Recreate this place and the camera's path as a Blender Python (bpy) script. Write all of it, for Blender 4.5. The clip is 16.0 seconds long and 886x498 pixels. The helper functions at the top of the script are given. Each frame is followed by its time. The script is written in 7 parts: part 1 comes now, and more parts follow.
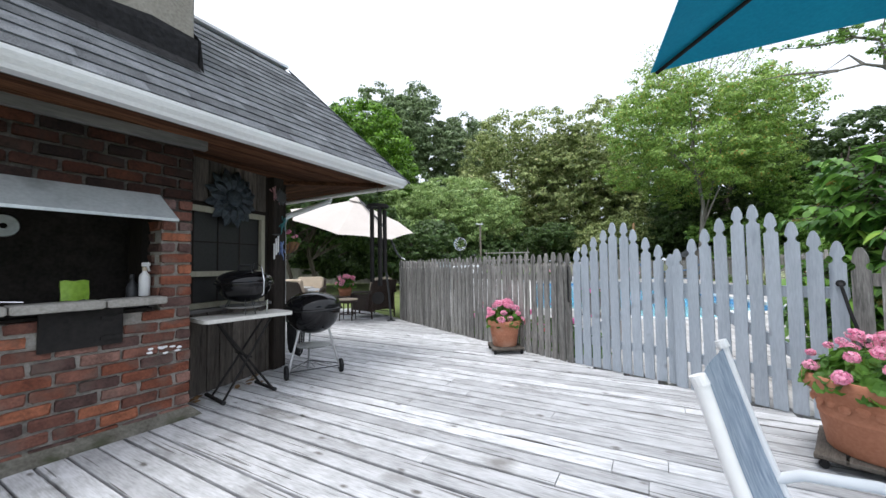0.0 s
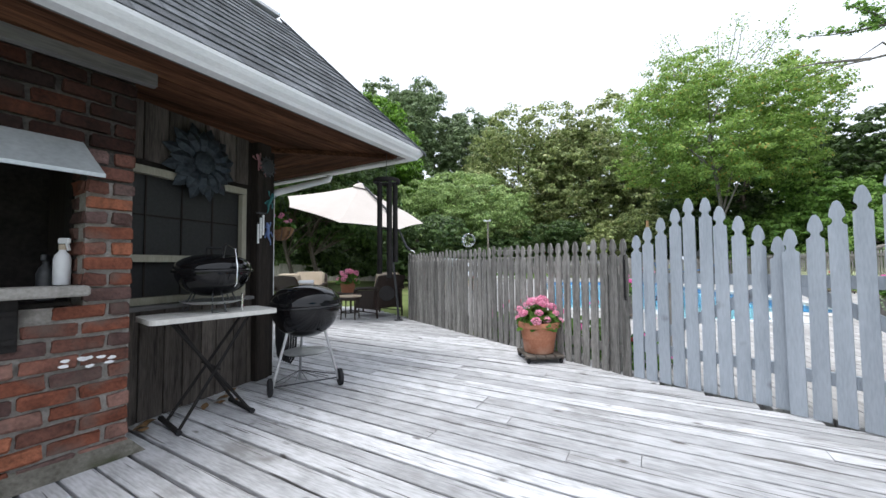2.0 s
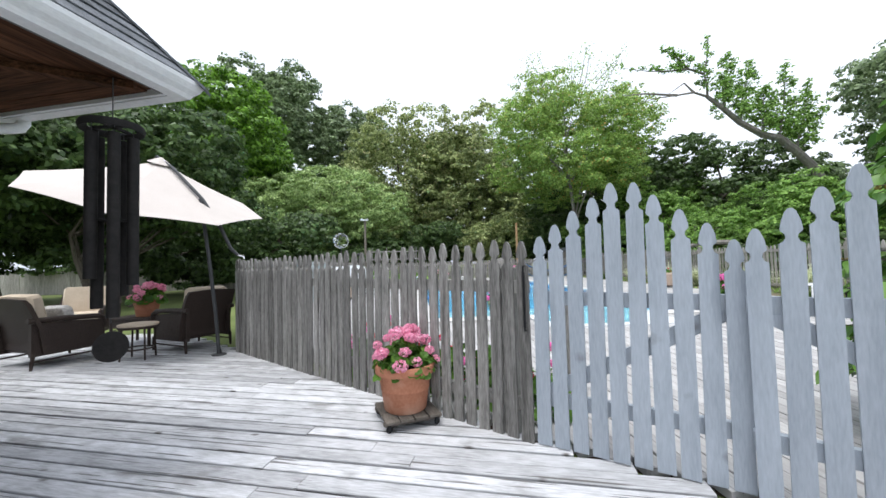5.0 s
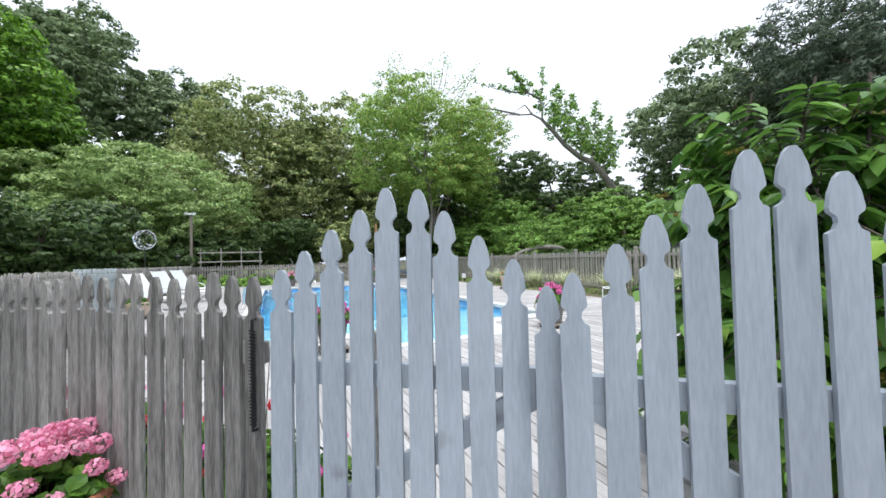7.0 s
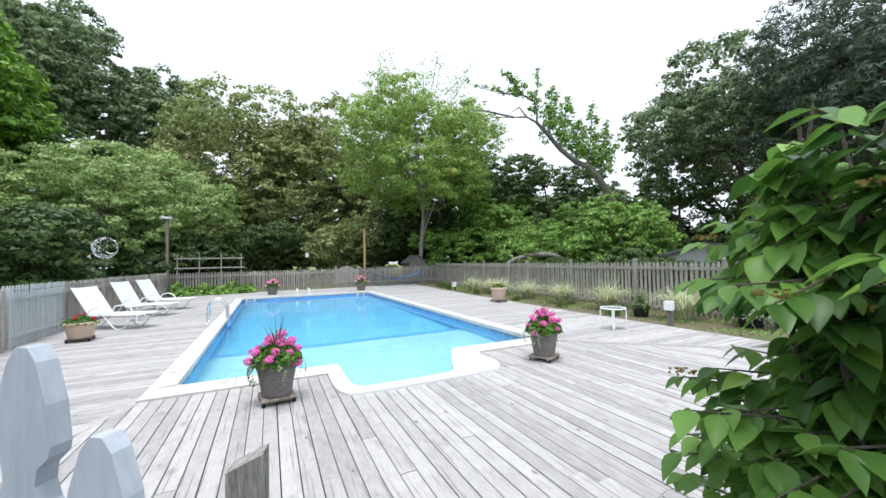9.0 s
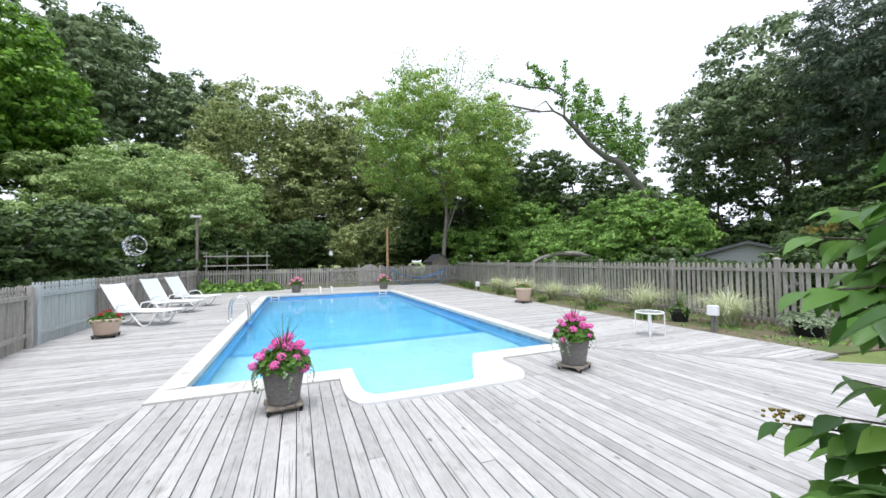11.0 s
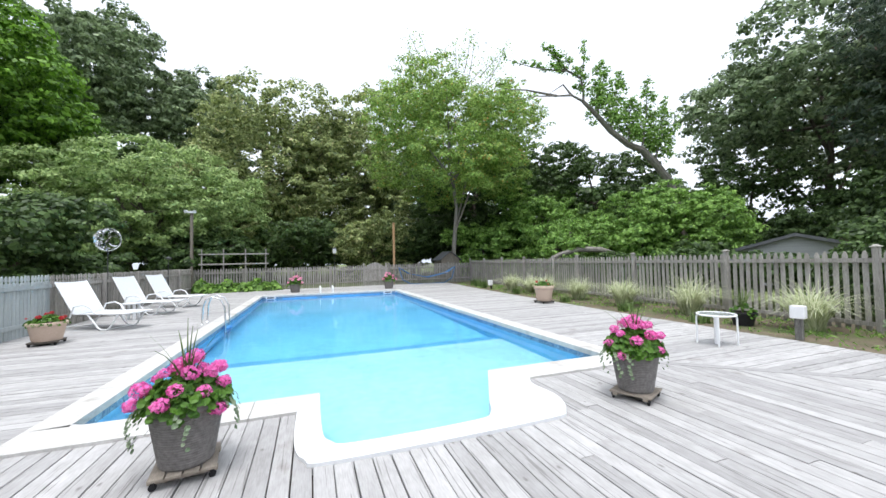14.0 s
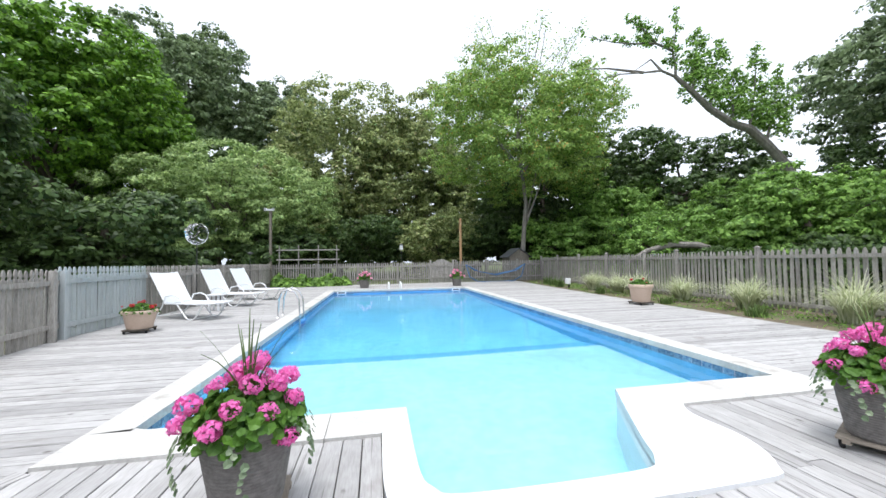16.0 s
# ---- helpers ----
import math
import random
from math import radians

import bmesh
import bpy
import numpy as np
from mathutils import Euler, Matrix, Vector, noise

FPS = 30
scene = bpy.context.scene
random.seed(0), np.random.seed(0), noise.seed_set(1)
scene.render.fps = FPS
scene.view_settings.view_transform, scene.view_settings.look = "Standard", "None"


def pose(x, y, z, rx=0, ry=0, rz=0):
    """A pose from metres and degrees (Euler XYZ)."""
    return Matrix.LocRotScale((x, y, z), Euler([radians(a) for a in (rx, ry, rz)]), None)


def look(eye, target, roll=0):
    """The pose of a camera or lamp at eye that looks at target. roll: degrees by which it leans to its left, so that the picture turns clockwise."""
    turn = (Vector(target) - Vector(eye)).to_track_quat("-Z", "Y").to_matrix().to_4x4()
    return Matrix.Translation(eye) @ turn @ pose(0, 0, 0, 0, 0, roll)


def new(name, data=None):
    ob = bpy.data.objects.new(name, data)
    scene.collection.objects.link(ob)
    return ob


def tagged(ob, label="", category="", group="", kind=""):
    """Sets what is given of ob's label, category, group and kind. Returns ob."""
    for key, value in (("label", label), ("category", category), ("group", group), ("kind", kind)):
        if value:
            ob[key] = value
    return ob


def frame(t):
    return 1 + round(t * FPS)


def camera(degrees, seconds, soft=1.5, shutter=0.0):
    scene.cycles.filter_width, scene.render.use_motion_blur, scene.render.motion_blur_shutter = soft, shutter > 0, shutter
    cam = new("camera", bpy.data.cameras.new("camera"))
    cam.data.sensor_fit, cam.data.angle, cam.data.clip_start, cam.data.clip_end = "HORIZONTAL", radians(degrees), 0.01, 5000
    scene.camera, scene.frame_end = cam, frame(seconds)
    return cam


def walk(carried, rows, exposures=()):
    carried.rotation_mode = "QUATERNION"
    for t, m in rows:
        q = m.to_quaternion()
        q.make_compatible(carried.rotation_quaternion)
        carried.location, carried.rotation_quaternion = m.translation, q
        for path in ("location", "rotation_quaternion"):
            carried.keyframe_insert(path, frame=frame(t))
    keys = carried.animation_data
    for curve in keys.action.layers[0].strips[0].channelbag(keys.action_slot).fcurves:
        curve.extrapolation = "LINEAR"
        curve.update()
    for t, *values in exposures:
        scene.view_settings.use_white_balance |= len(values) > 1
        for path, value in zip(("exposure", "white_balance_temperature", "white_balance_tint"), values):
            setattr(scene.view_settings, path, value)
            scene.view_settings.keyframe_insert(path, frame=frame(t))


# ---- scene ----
cam = camera(100.9, 16.0)
PATH = [
    (0, (0.305, -0.8, 1.171), (-0.315, 1.099, 1.263), -0.9),
    (0.5, (0.192, -0.664, 1.108), (-0.427, 1.236, 1.192), -0.6),
    (1, (0.051, -0.482, 1.078), (-0.574, 1.416, 1.162), -0.7),
    (1.5, (-0.056, -0.285, 1.056), (-0.682, 1.612, 1.14), -0.6),
    (2, (-0.161, -0.041, 1.066), (-0.8, 1.852, 1.153), -0.5),
    (2.5, (-0.313, 0.211, 1.073), (-0.978, 2.096, 1.157), -0.3),
    (3, (-0.445, 0.477, 1.082), (-1.113, 2.361, 1.162), -0.7),
    (3.5, (-0.466, 0.781, 1.083), (-1.137, 2.663, 1.166), -0.9),
    (4, (-0.397, 0.989, 1.108), (-1.026, 2.886, 1.193), -1.0),
    (4.5, (-0.313, 1.23, 1.133), (-0.68, 3.194, 1.217), -1.3),
    (5, (-0.15, 1.423, 1.171), (-0.16, 3.422, 1.249), -1.5),
    (5.2, (-0.041, 1.53, 1.199), (0.058, 3.526, 1.263), -1.8),
    (7.3, (0.701, 2.359, 1.401), (1.425, 4.223, 1.462), -1.5),
    (7.5, (0.813, 2.442, 1.442), (1.542, 4.303, 1.506), -1.5),
    (8, (0.947, 2.621, 1.523), (1.678, 4.482, 1.587), -1.3),
    (8.5, (1.075, 2.843, 1.632), (1.8, 4.706, 1.697), -1.3),
    (9, (1.187, 2.99, 1.679), (1.908, 4.854, 1.744), -1.2),
    (11.5, (1.404, 3.541, 1.681), (1.971, 5.458, 1.745), -1.1),
    (12, (1.398, 3.772, 1.661), (1.949, 5.693, 1.73), -1.4),
    (12.5, (1.491, 3.991, 1.636), (2.036, 5.915, 1.7), -1.6),
    (13, (1.679, 4.303, 1.59), (2.232, 6.224, 1.652), -1.4),
    (13.5, (1.846, 4.628, 1.516), (2.402, 6.548, 1.576), -1.2),
    (14, (1.972, 4.916, 1.473), (2.51, 6.842, 1.539), -1.2),
    (14.5, (2.049, 5.078, 1.413), (2.412, 7.043, 1.484), -0.9),
    (15, (2.005, 5.301, 1.362), (2.239, 7.286, 1.433), -1.0),
    (15.5, (1.884, 5.608, 1.354), (2.096, 7.595, 1.424), -1.0),
    (16, (1.72, 5.931, 1.334), (1.933, 7.918, 1.401), -0.9),
]
walk(cam, [(t, look(eye, target, roll)) for t, eye, target, roll in PATH], [(0.0, 0.95), (16.0, 0.95)])

# ---- light ----
world = bpy.data.worlds.new("overcast_sky")
scene.world = world
world.use_nodes = True
wn = world.node_tree.nodes
wl = world.node_tree.links
sky = wn.new("ShaderNodeTexSky")
sky.sky_type = "NISHITA"
sky.sun_disc = False
sky.sun_elevation = radians(78)
sky.sun_rotation = radians(200)
sky.air_density, sky.dust_density, sky.ozone_density = 1.0, 4.0, 1.0
grey = wn.new("ShaderNodeHueSaturation")
grey.inputs["Saturation"].default_value = 0.12
wl.new(sky.outputs[0], grey.inputs["Color"])
cloud = wn.new("ShaderNodeMixRGB")
cloud.inputs[0].default_value = 0.55
cloud.inputs[2].default_value = (5.15, 5.72, 6.8, 1)
wl.new(grey.outputs[0], cloud.inputs[1])
wl.new(cloud.outputs[0], wn["Background"].inputs["Color"])
wn["Background"].inputs["Strength"].default_value = 0.15
sun = new("sun", bpy.data.lights.new("sun", "SUN"))
sun.data.energy, sun.data.angle, sun.data.color = 1.05, radians(25), (1.0, 0.985, 0.97)
sun.matrix_world = look((0, 0, 40), (2.4, 5, 14))


# ---- materials ----
def surf(name, dark, light, scale=6.0, rough=0.7, bump=0.2, metal=0.0, stretch=(1, 1, 1), vary=0.0, spots=0.0, spot=(0.05, 0.05, 0.05), fine=40.0, coat=0.0, bump_size=0.01, palette=(), span=(0.32, 0.68), knots=0.0, patch=None, cracks=0.0):
    """A mottled surface: two noises between two colours, stains of their own shape, fine relief."""
    m = bpy.data.materials.new(name)
    m.use_nodes = True
    n, l = m.node_tree.nodes, m.node_tree.links
    b = n["Principled BSDF"]
    b.inputs["Roughness"].default_value = rough
    b.inputs["Metallic"].default_value = metal
    b.inputs["Coat Weight"].default_value = coat
    b.inputs["Specular IOR Level"].default_value = 0.4 if rough < 0.5 else 0.25
    tc = n.new("ShaderNodeTexCoord")
    info = n.new("ShaderNodeObjectInfo")
    sh = n.new("ShaderNodeVectorMath")
    sh.operation = "MULTIPLY_ADD"
    l.new(info.outputs["Random"], sh.inputs[0])
    sh.inputs[1].default_value = (37.0, 91.0, 13.0)
    l.new(tc.outputs["Object"], sh.inputs[2])
    mp = n.new("ShaderNodeMapping")
    mp.inputs["Scale"].default_value = stretch
    l.new(sh.outputs[0], mp.inputs[0])

    def noise_tex(s, detail, vec):
        q = n.new("ShaderNodeTexNoise")
        q.inputs["Scale"].default_value = s
        q.inputs["Detail"].default_value = detail
        l.new(vec, q.inputs["Vector"])
        return q
    wide = mp
    if patch:
        wide = n.new("ShaderNodeMapping")
        wide.inputs["Scale"].default_value = patch
        l.new(sh.outputs[0], wide.inputs[0])
    a = noise_tex(scale, 5, wide.outputs[0])
    f = noise_tex(fine, 4, mp.outputs[0])
    mix = n.new("ShaderNodeMath")
    mix.operation = "MULTIPLY_ADD"
    l.new(f.outputs[0], mix.inputs[0])
    mix.inputs[1].default_value = 0.5
    half = n.new("ShaderNodeMath")
    half.operation = "MULTIPLY"
    half.inputs[1].default_value = 0.5
    l.new(a.outputs[0], half.inputs[0])
    l.new(half.outputs[0], mix.inputs[2])
    r = n.new("ShaderNodeValToRGB")
    r.color_ramp.elements[0].position, r.color_ramp.elements[0].color = span[0], (*dark, 1)
    r.color_ramp.elements[1].position, r.color_ramp.elements[1].color = span[1], (*light, 1)
    l.new(mix.outputs[0], r.inputs[0])
    col = r.outputs[0]
    if palette:
        pr = n.new("ShaderNodeValToRGB")
        pr.color_ramp.interpolation = "CONSTANT"
        for i, c in enumerate(palette):
            el = pr.color_ramp.elements[i] if i < 2 else pr.color_ramp.elements.new(i / len(palette))
            el.position = i / len(palette)
            el.color = (*c, 1)
        l.new(info.outputs["Random"], pr.inputs[0])
        pm = n.new("ShaderNodeMixRGB")
        pm.blend_type = "MULTIPLY"
        pm.inputs[0].default_value = 1.0
        l.new(col, pm.inputs[1])
        l.new(pr.outputs[0], pm.inputs[2])
        col = pm.outputs[0]
    if vary:
        hv = n.new("ShaderNodeHueSaturation")
        mr = n.new("ShaderNodeMapRange")
        mr.inputs["To Min"].default_value, mr.inputs["To Max"].default_value = 1 - vary, 1 + vary
        l.new(info.outputs["Random"], mr.inputs[0])
        l.new(mr.outputs[0], hv.inputs["Value"])
        l.new(col, hv.inputs["Color"])
        col = hv.outputs[0]
    if spots:
        s = noise_tex(scale * 0.45, 6, wide.outputs[0])
        sr = n.new("ShaderNodeValToRGB")
        sr.color_ramp.elements[0].position, sr.color_ramp.elements[1].position = 0.68 - 0.2 * spots, 0.80 - 0.12 * spots
        l.new(s.outputs[0], sr.inputs[0])
        mx = n.new("ShaderNodeMixRGB")
        l.new(sr.outputs[0], mx.inputs[0])
        l.new(col, mx.inputs[1])
        mx.inputs[2].default_value = (*spot, 1)
        col = mx.outputs[0]
    if knots:
        km = n.new("ShaderNodeMapping")
        km.inputs["Scale"].default_value = (1, 2.2, 1)
        l.new(sh.outputs[0], km.inputs[0])
        kv = n.new("ShaderNodeTexVoronoi")
        kv.inputs["Scale"].default_value = 2.6
        l.new(km.outputs[0], kv.inputs["Vector"])
        kd = noise_tex(9, 4, sh.outputs[0])
        ka = n.new("ShaderNodeMath")
        ka.operation = "MULTIPLY_ADD"
        l.new(kd.outputs[0], ka.inputs[0])
        ka.inputs[1].default_value = 0.28
        l.new(kv.outputs["Distance"], ka.inputs[2])
        kr = n.new("ShaderNodeValToRGB")
        kr.color_ramp.elements[0].position, kr.color_ramp.elements[0].color = 0.17, (knots, knots, knots, 1)
        kr.color_ramp.elements[1].position, kr.color_ramp.elements[1].color = 0.25, (0, 0, 0, 1)
        l.new(ka.outputs[0], kr.inputs[0])
        kx = n.new("ShaderNodeMixRGB")
        l.new(kr.outputs[0], kx.inputs[0])
        l.new(col, kx.inputs[1])
        kx.inputs[2].default_value = (0.09, 0.08, 0.07, 1)
        col = kx.outputs[0]
    if cracks:
        # thin dark drying cracks along the grain, in some stretches only
        cm = n.new("ShaderNodeMapping")
        cm.inputs["Scale"].default_value = (1.3, 48, 48)
        l.new(sh.outputs[0], cm.inputs[0])
        cn = noise_tex(1.0, 2, cm.outputs[0])
        cr = n.new("ShaderNodeValToRGB")
        cr.color_ramp.elements[0].position, cr.color_ramp.elements[0].color = 0.335, (cracks, cracks, cracks, 1)
        cr.color_ramp.elements[1].position, cr.color_ramp.elements[1].color = 0.370, (0, 0, 0, 1)
        l.new(cn.outputs[0], cr.inputs[0])
        cx = n.new("ShaderNodeMixRGB")
        l.new(cr.outputs[0], cx.inputs[0])
        l.new(col, cx.inputs[1])
        cx.inputs[2].default_value = (0.10, 0.095, 0.09, 1)
        col = cx.outputs[0]
    l.new(col, b.inputs["Base Color"])
    if bump:
        bp = n.new("ShaderNodeBump")
        bp.inputs["Strength"].default_value = bump
        bp.inputs["Distance"].default_value = bump_size
        l.new(mix.outputs[0], bp.inputs["Height"])
        l.new(bp.outputs[0], b.inputs["Normal"])
    return m


def leaf_mat(name, dark, light, gloss=0.45, through_light=0.35, other=None):
    """Leaves: a hue of its own for each leaf, light passing through."""
    m = bpy.data.materials.new(name)
    m.use_nodes = True
    n, l = m.node_tree.nodes, m.node_tree.links
    b = n["Principled BSDF"]
    geo = n.new("ShaderNodeNewGeometry")
    r = n.new("ShaderNodeValToRGB")
    r.color_ramp.elements[0].color = (*dark, 1)
    r.color_ramp.elements[1].color = (*light, 1)
    if other:
        e = r.color_ramp.elements.new(0.94)
        e.color = (*light, 1)
        r.color_ramp.elements[2].color = (*other, 1)
    l.new(geo.outputs["Random Per Island"], r.inputs[0])
    l.new(r.outputs[0], b.inputs["Base Color"])
    b.inputs["Roughness"].default_value = gloss
    b.inputs["Specular IOR Level"].default_value = 0.3
    t = n.new("ShaderNodeBsdfTranslucent")
    l.new(r.outputs[0], t.inputs[0])
    mx = n.new("ShaderNodeMixShader")
    mx.inputs[0].default_value = through_light
    l.new(b.outputs[0], mx.inputs[1])
    l.new(t.outputs[0], mx.inputs[2])
    l.new(mx.outputs[0], n["Material Output"].inputs[0])
    return m


PLANK = surf("weathered_deck_wood", (0.33, 0.334, 0.340), (0.55, 0.555, 0.575), 5.0, 0.62, 0.9, stretch=(0.8, 7, 7), patch=(1.0, 1.8, 1.8), vary=0.24, spots=0.45, spot=(0.21, 0.205, 0.20), fine=14, bump_size=0.005, span=(0.37, 0.61), knots=0.9, cracks=0.9)
PLANK_POOL = surf("sun_bleached_deck_wood", (0.315, 0.307, 0.302), (0.435, 0.428, 0.425), 5.0, 0.78, 0.7, stretch=(0.8, 7, 7), patch=(1.0, 1.8, 1.8), vary=0.17, spots=0.30, spot=(0.25, 0.235, 0.22), fine=14, bump_size=0.004, span=(0.34, 0.64), knots=0.8, cracks=0.5)
PICKET_GREY = surf("bare_grey_picket_wood", (0.09, 0.087, 0.081), (0.36, 0.35, 0.33), 5, 0.85, 0.8, stretch=(5, 5, 0.5), vary=0.3, spots=0.55, spot=(0.055, 0.052, 0.047), fine=30)
PAINT_PALE = surf("pale_grey_green_fence_paint", (0.36, 0.40, 0.41), (0.48, 0.52, 0.53), 3, 0.6, 0.25, stretch=(4, 4, 0.6), vary=0.06, spots=0.25, spot=(0.26, 0.29, 0.29), fine=25)
PICKET_PAINT = surf("pale_blue_grey_fence_paint", (0.30, 0.34, 0.385), (0.42, 0.465, 0.52), 3, 0.55, 0.25, stretch=(4, 4, 0.6), vary=0.05, spots=0.3, spot=(0.17, 0.20, 0.235), fine=25, knots=0.55)
FAR_WOOD = surf("grey_fence_wood", (0.19, 0.18, 0.165), (0.44, 0.42, 0.39), 4, 0.85, 0.4, stretch=(4, 4, 0.5), vary=0.15, fine=25)
BRICK_TONES = ((0.29, 0.10, 0.06), (0.20, 0.088, 0.066), (0.13, 0.075, 0.066), (0.25, 0.11, 0.08), (0.17, 0.075, 0.055), (0.34, 0.125, 0.07), (0.16, 0.10, 0.09), (0.23, 0.125, 0.10))
BRICK = surf("old_red_brick", (0.30, 0.31, 0.32), (1.05, 1.05, 1.05), 9, 0.9, 1.0, vary=0.22, spots=0.75, spot=(0.12, 0.088, 0.075), fine=55, palette=BRICK_TONES)
# smoke stain and the eave's shade, both put into the brick colour
BRICK_SOOT_SHADE = surf("smoke_stained_shaded_brick", (0.045, 0.042, 0.042), (0.24, 0.222, 0.215), 7, 0.9, 0.9, vary=0.2, spots=0.7, spot=(0.022, 0.018, 0.016), fine=55, palette=BRICK_TONES)
MORTAR = surf("grey_mortar", (0.19, 0.178, 0.16), (0.40, 0.38, 0.35), 10, 0.95, 0.8, spots=0.5, spot=(0.07, 0.062, 0.055), fine=70)
FOOTING = surf("mossy_cement_footing", (0.075, 0.07, 0.055), (0.20, 0.19, 0.165), 9, 0.95, 1.0, spots=0.6, spot=(0.05, 0.055, 0.03), fine=50, bump_size=0.02)
# mortar under the eave: smoke stain with the shade painted in
MORTAR_SOOT_SHADE = surf("smoke_blackened_shaded_mortar", (0.03, 0.027, 0.025), (0.115, 0.105, 0.095), 8, 0.95, 0.8, spots=0.5, spot=(0.02, 0.018, 0.016), fine=70)
CONCRETE = surf("rough_concrete", (0.20, 0.19, 0.172), (0.37, 0.355, 0.33), 6, 0.9, 0.5, spots=0.3, spot=(0.2, 0.19, 0.17), fine=60)
CHIMNEY_RENDER = surf("stained_cement_render", (0.20, 0.185, 0.16), (0.34, 0.32, 0.285), 4, 0.95, 0.8, spots=0.6, spot=(0.11, 0.10, 0.085), fine=45, bump_size=0.02)
COPING = surf("white_pool_coping", (0.44, 0.43, 0.41), (0.62, 0.61, 0.59), 5, 0.8, 0.4, spots=0.5, spot=(0.33, 0.305, 0.27), fine=50)
STEP_WHITE = surf("white_fibreglass", (0.66, 0.67, 0.68), (0.73, 0.74, 0.75), 3, 0.35, 0.05)
DARK_WOOD = surf("dark_stained_boards", (0.007, 0.0055, 0.0045), (0.034, 0.027, 0.022), 4, 0.8, 0.5, stretch=(5, 5, 0.4), vary=0.3, fine=25)
WORN_BOARD = surf("worn_grey_brown_boards", (0.022, 0.018, 0.016), (0.14, 0.122, 0.106), 4, 0.85, 0.6, stretch=(5, 5, 0.4), vary=0.35, spots=0.5, spot=(0.018, 0.014, 0.011), fine=25)
SOFFIT = surf("stained_soffit_boards", (0.020, 0.010, 0.006), (0.135, 0.062, 0.034), 4, 0.9, 0.5, stretch=(6, 0.35, 6), vary=0.45, spots=0.5, spot=(0.02, 0.012, 0.009), fine=16, cracks=0.0)
SOFFIT.node_tree.nodes["Principled BSDF"].inputs["Specular IOR Level"].default_value = 0.08
SOFFIT_SIDE = surf("stained_side_soffit_boards", (0.020, 0.010, 0.006), (0.135, 0.062, 0.034), 4, 0.9, 0.5, stretch=(0.35, 6, 6), vary=0.45, spots=0.5, spot=(0.02, 0.012, 0.009), fine=16)
SOFFIT_SIDE.node_tree.nodes["Principled BSDF"].inputs["Specular IOR Level"].default_value = 0.08
GREY_BOARD = surf("grey_trim_board", (0.09, 0.088, 0.086), (0.19, 0.185, 0.18), 3, 0.8, 0.4, stretch=(5, 0.4, 5), fine=20)
SHINGLE = surf("asphalt_shingle", (0.055, 0.060, 0.067), (0.175, 0.186, 0.204), 8, 0.95, 0.9, vary=0.3, fine=120)
TAR = surf("black_tar_flashing", (0.008, 0.008, 0.009), (0.026, 0.026, 0.029), 5, 0.9, 0.8, fine=25, bump_size=0.03)
GUTTER = surf("white_painted_aluminium", (0.62, 0.63, 0.64), (0.78, 0.79, 0.80), 2.5, 0.35, 0.05, stretch=(1, 1, 4), spots=0.2, spot=(0.45, 0.45, 0.44))
HOOD = surf("galvanised_sheet", (0.42, 0.46, 0.47), (0.60, 0.64, 0.65), 4, 0.45, 0.15, metal=0.5, spots=0.4, spot=(0.2, 0.21, 0.21))
IRON = surf("black_cast_iron", (0.007, 0.0065, 0.0065), (0.02, 0.018, 0.017), 12, 0.75, 0.5)
SOOT = surf("sooty_brick", (0.010, 0.009, 0.008), (0.032, 0.028, 0.025), 9, 0.95, 0.6)
WINDOW_TRIM = surf("cream_window_trim", (0.24, 0.23, 0.175), (0.36, 0.345, 0.275), 4, 0.6, 0.2, stretch=(3, 3, 0.6))
SCREEN = surf("dark_window_screen", (0.016, 0.0165, 0.017), (0.028, 0.0285, 0.029), 60, 0.4, 0.1)
ENAMEL = surf("black_porcelain_enamel", (0.005, 0.005, 0.006), (0.008, 0.008, 0.009), 2, 0.06, 0.0)
ALU = surf("brushed_aluminium", (0.50, 0.51, 0.52), (0.66, 0.67, 0.68), 20, 0.35, 0.05, metal=0.9)
STEEL = surf("polished_steel", (0.62, 0.63, 0.64), (0.74, 0.75, 0.76), 10, 0.18, 0.0, metal=1.0)
RUBBER = surf("black_rubber", (0.012, 0.012, 0.013), (0.028, 0.028, 0.03), 15, 0.75, 0.2)
TABLE_TOP = surf("off_white_plastic", (0.56, 0.55, 0.52), (0.68, 0.67, 0.63), 10, 0.5, 0.1, spots=0.2, spot=(0.42, 0.40, 0.37))
DARK_METAL = surf("dark_grey_painted_steel", (0.03, 0.032, 0.035), (0.06, 0.062, 0.066), 10, 0.45, 0.1)
PATINA = surf("blue_green_metal_patina", (0.010, 0.014, 0.018), (0.065, 0.080, 0.092), 12, 0.55, 0.4, metal=0.5)
TERRA = surf("terracotta", (0.40, 0.16, 0.09), (0.55, 0.25, 0.155), 5, 0.8, 0.25, spots=0.25, spot=(0.6, 0.36, 0.26), fine=50)
BEIGE_POT = surf("beige_plastic_pot", (0.50, 0.38, 0.30), (0.60, 0.47, 0.38), 4, 0.6, 0.15)
ENAMEL.node_tree.nodes["Principled BSDF"].inputs["Specular IOR Level"].default_value = 0.38
TAUPE = surf("taupe_woven_resin", (0.13, 0.12, 0.113), (0.225, 0.21, 0.20), 20, 0.6, 0.2)
SOIL = surf("potting_soil", (0.02, 0.014, 0.01), (0.07, 0.05, 0.035), 30, 0.95, 1.0)
MULCH = surf("dry_mulch_and_sand", (0.075, 0.06, 0.042), (0.21, 0.175, 0.12), 2.6, 0.95, 1.0, spots=0.95, spot=(0.085, 0.135, 0.04), fine=45)
LAWN = surf("lawn_grass", (0.075, 0.11, 0.03), (0.20, 0.24, 0.085), 0.8, 0.9, 1.0, spots=0.25, spot=(0.26, 0.24, 0.12), fine=30)
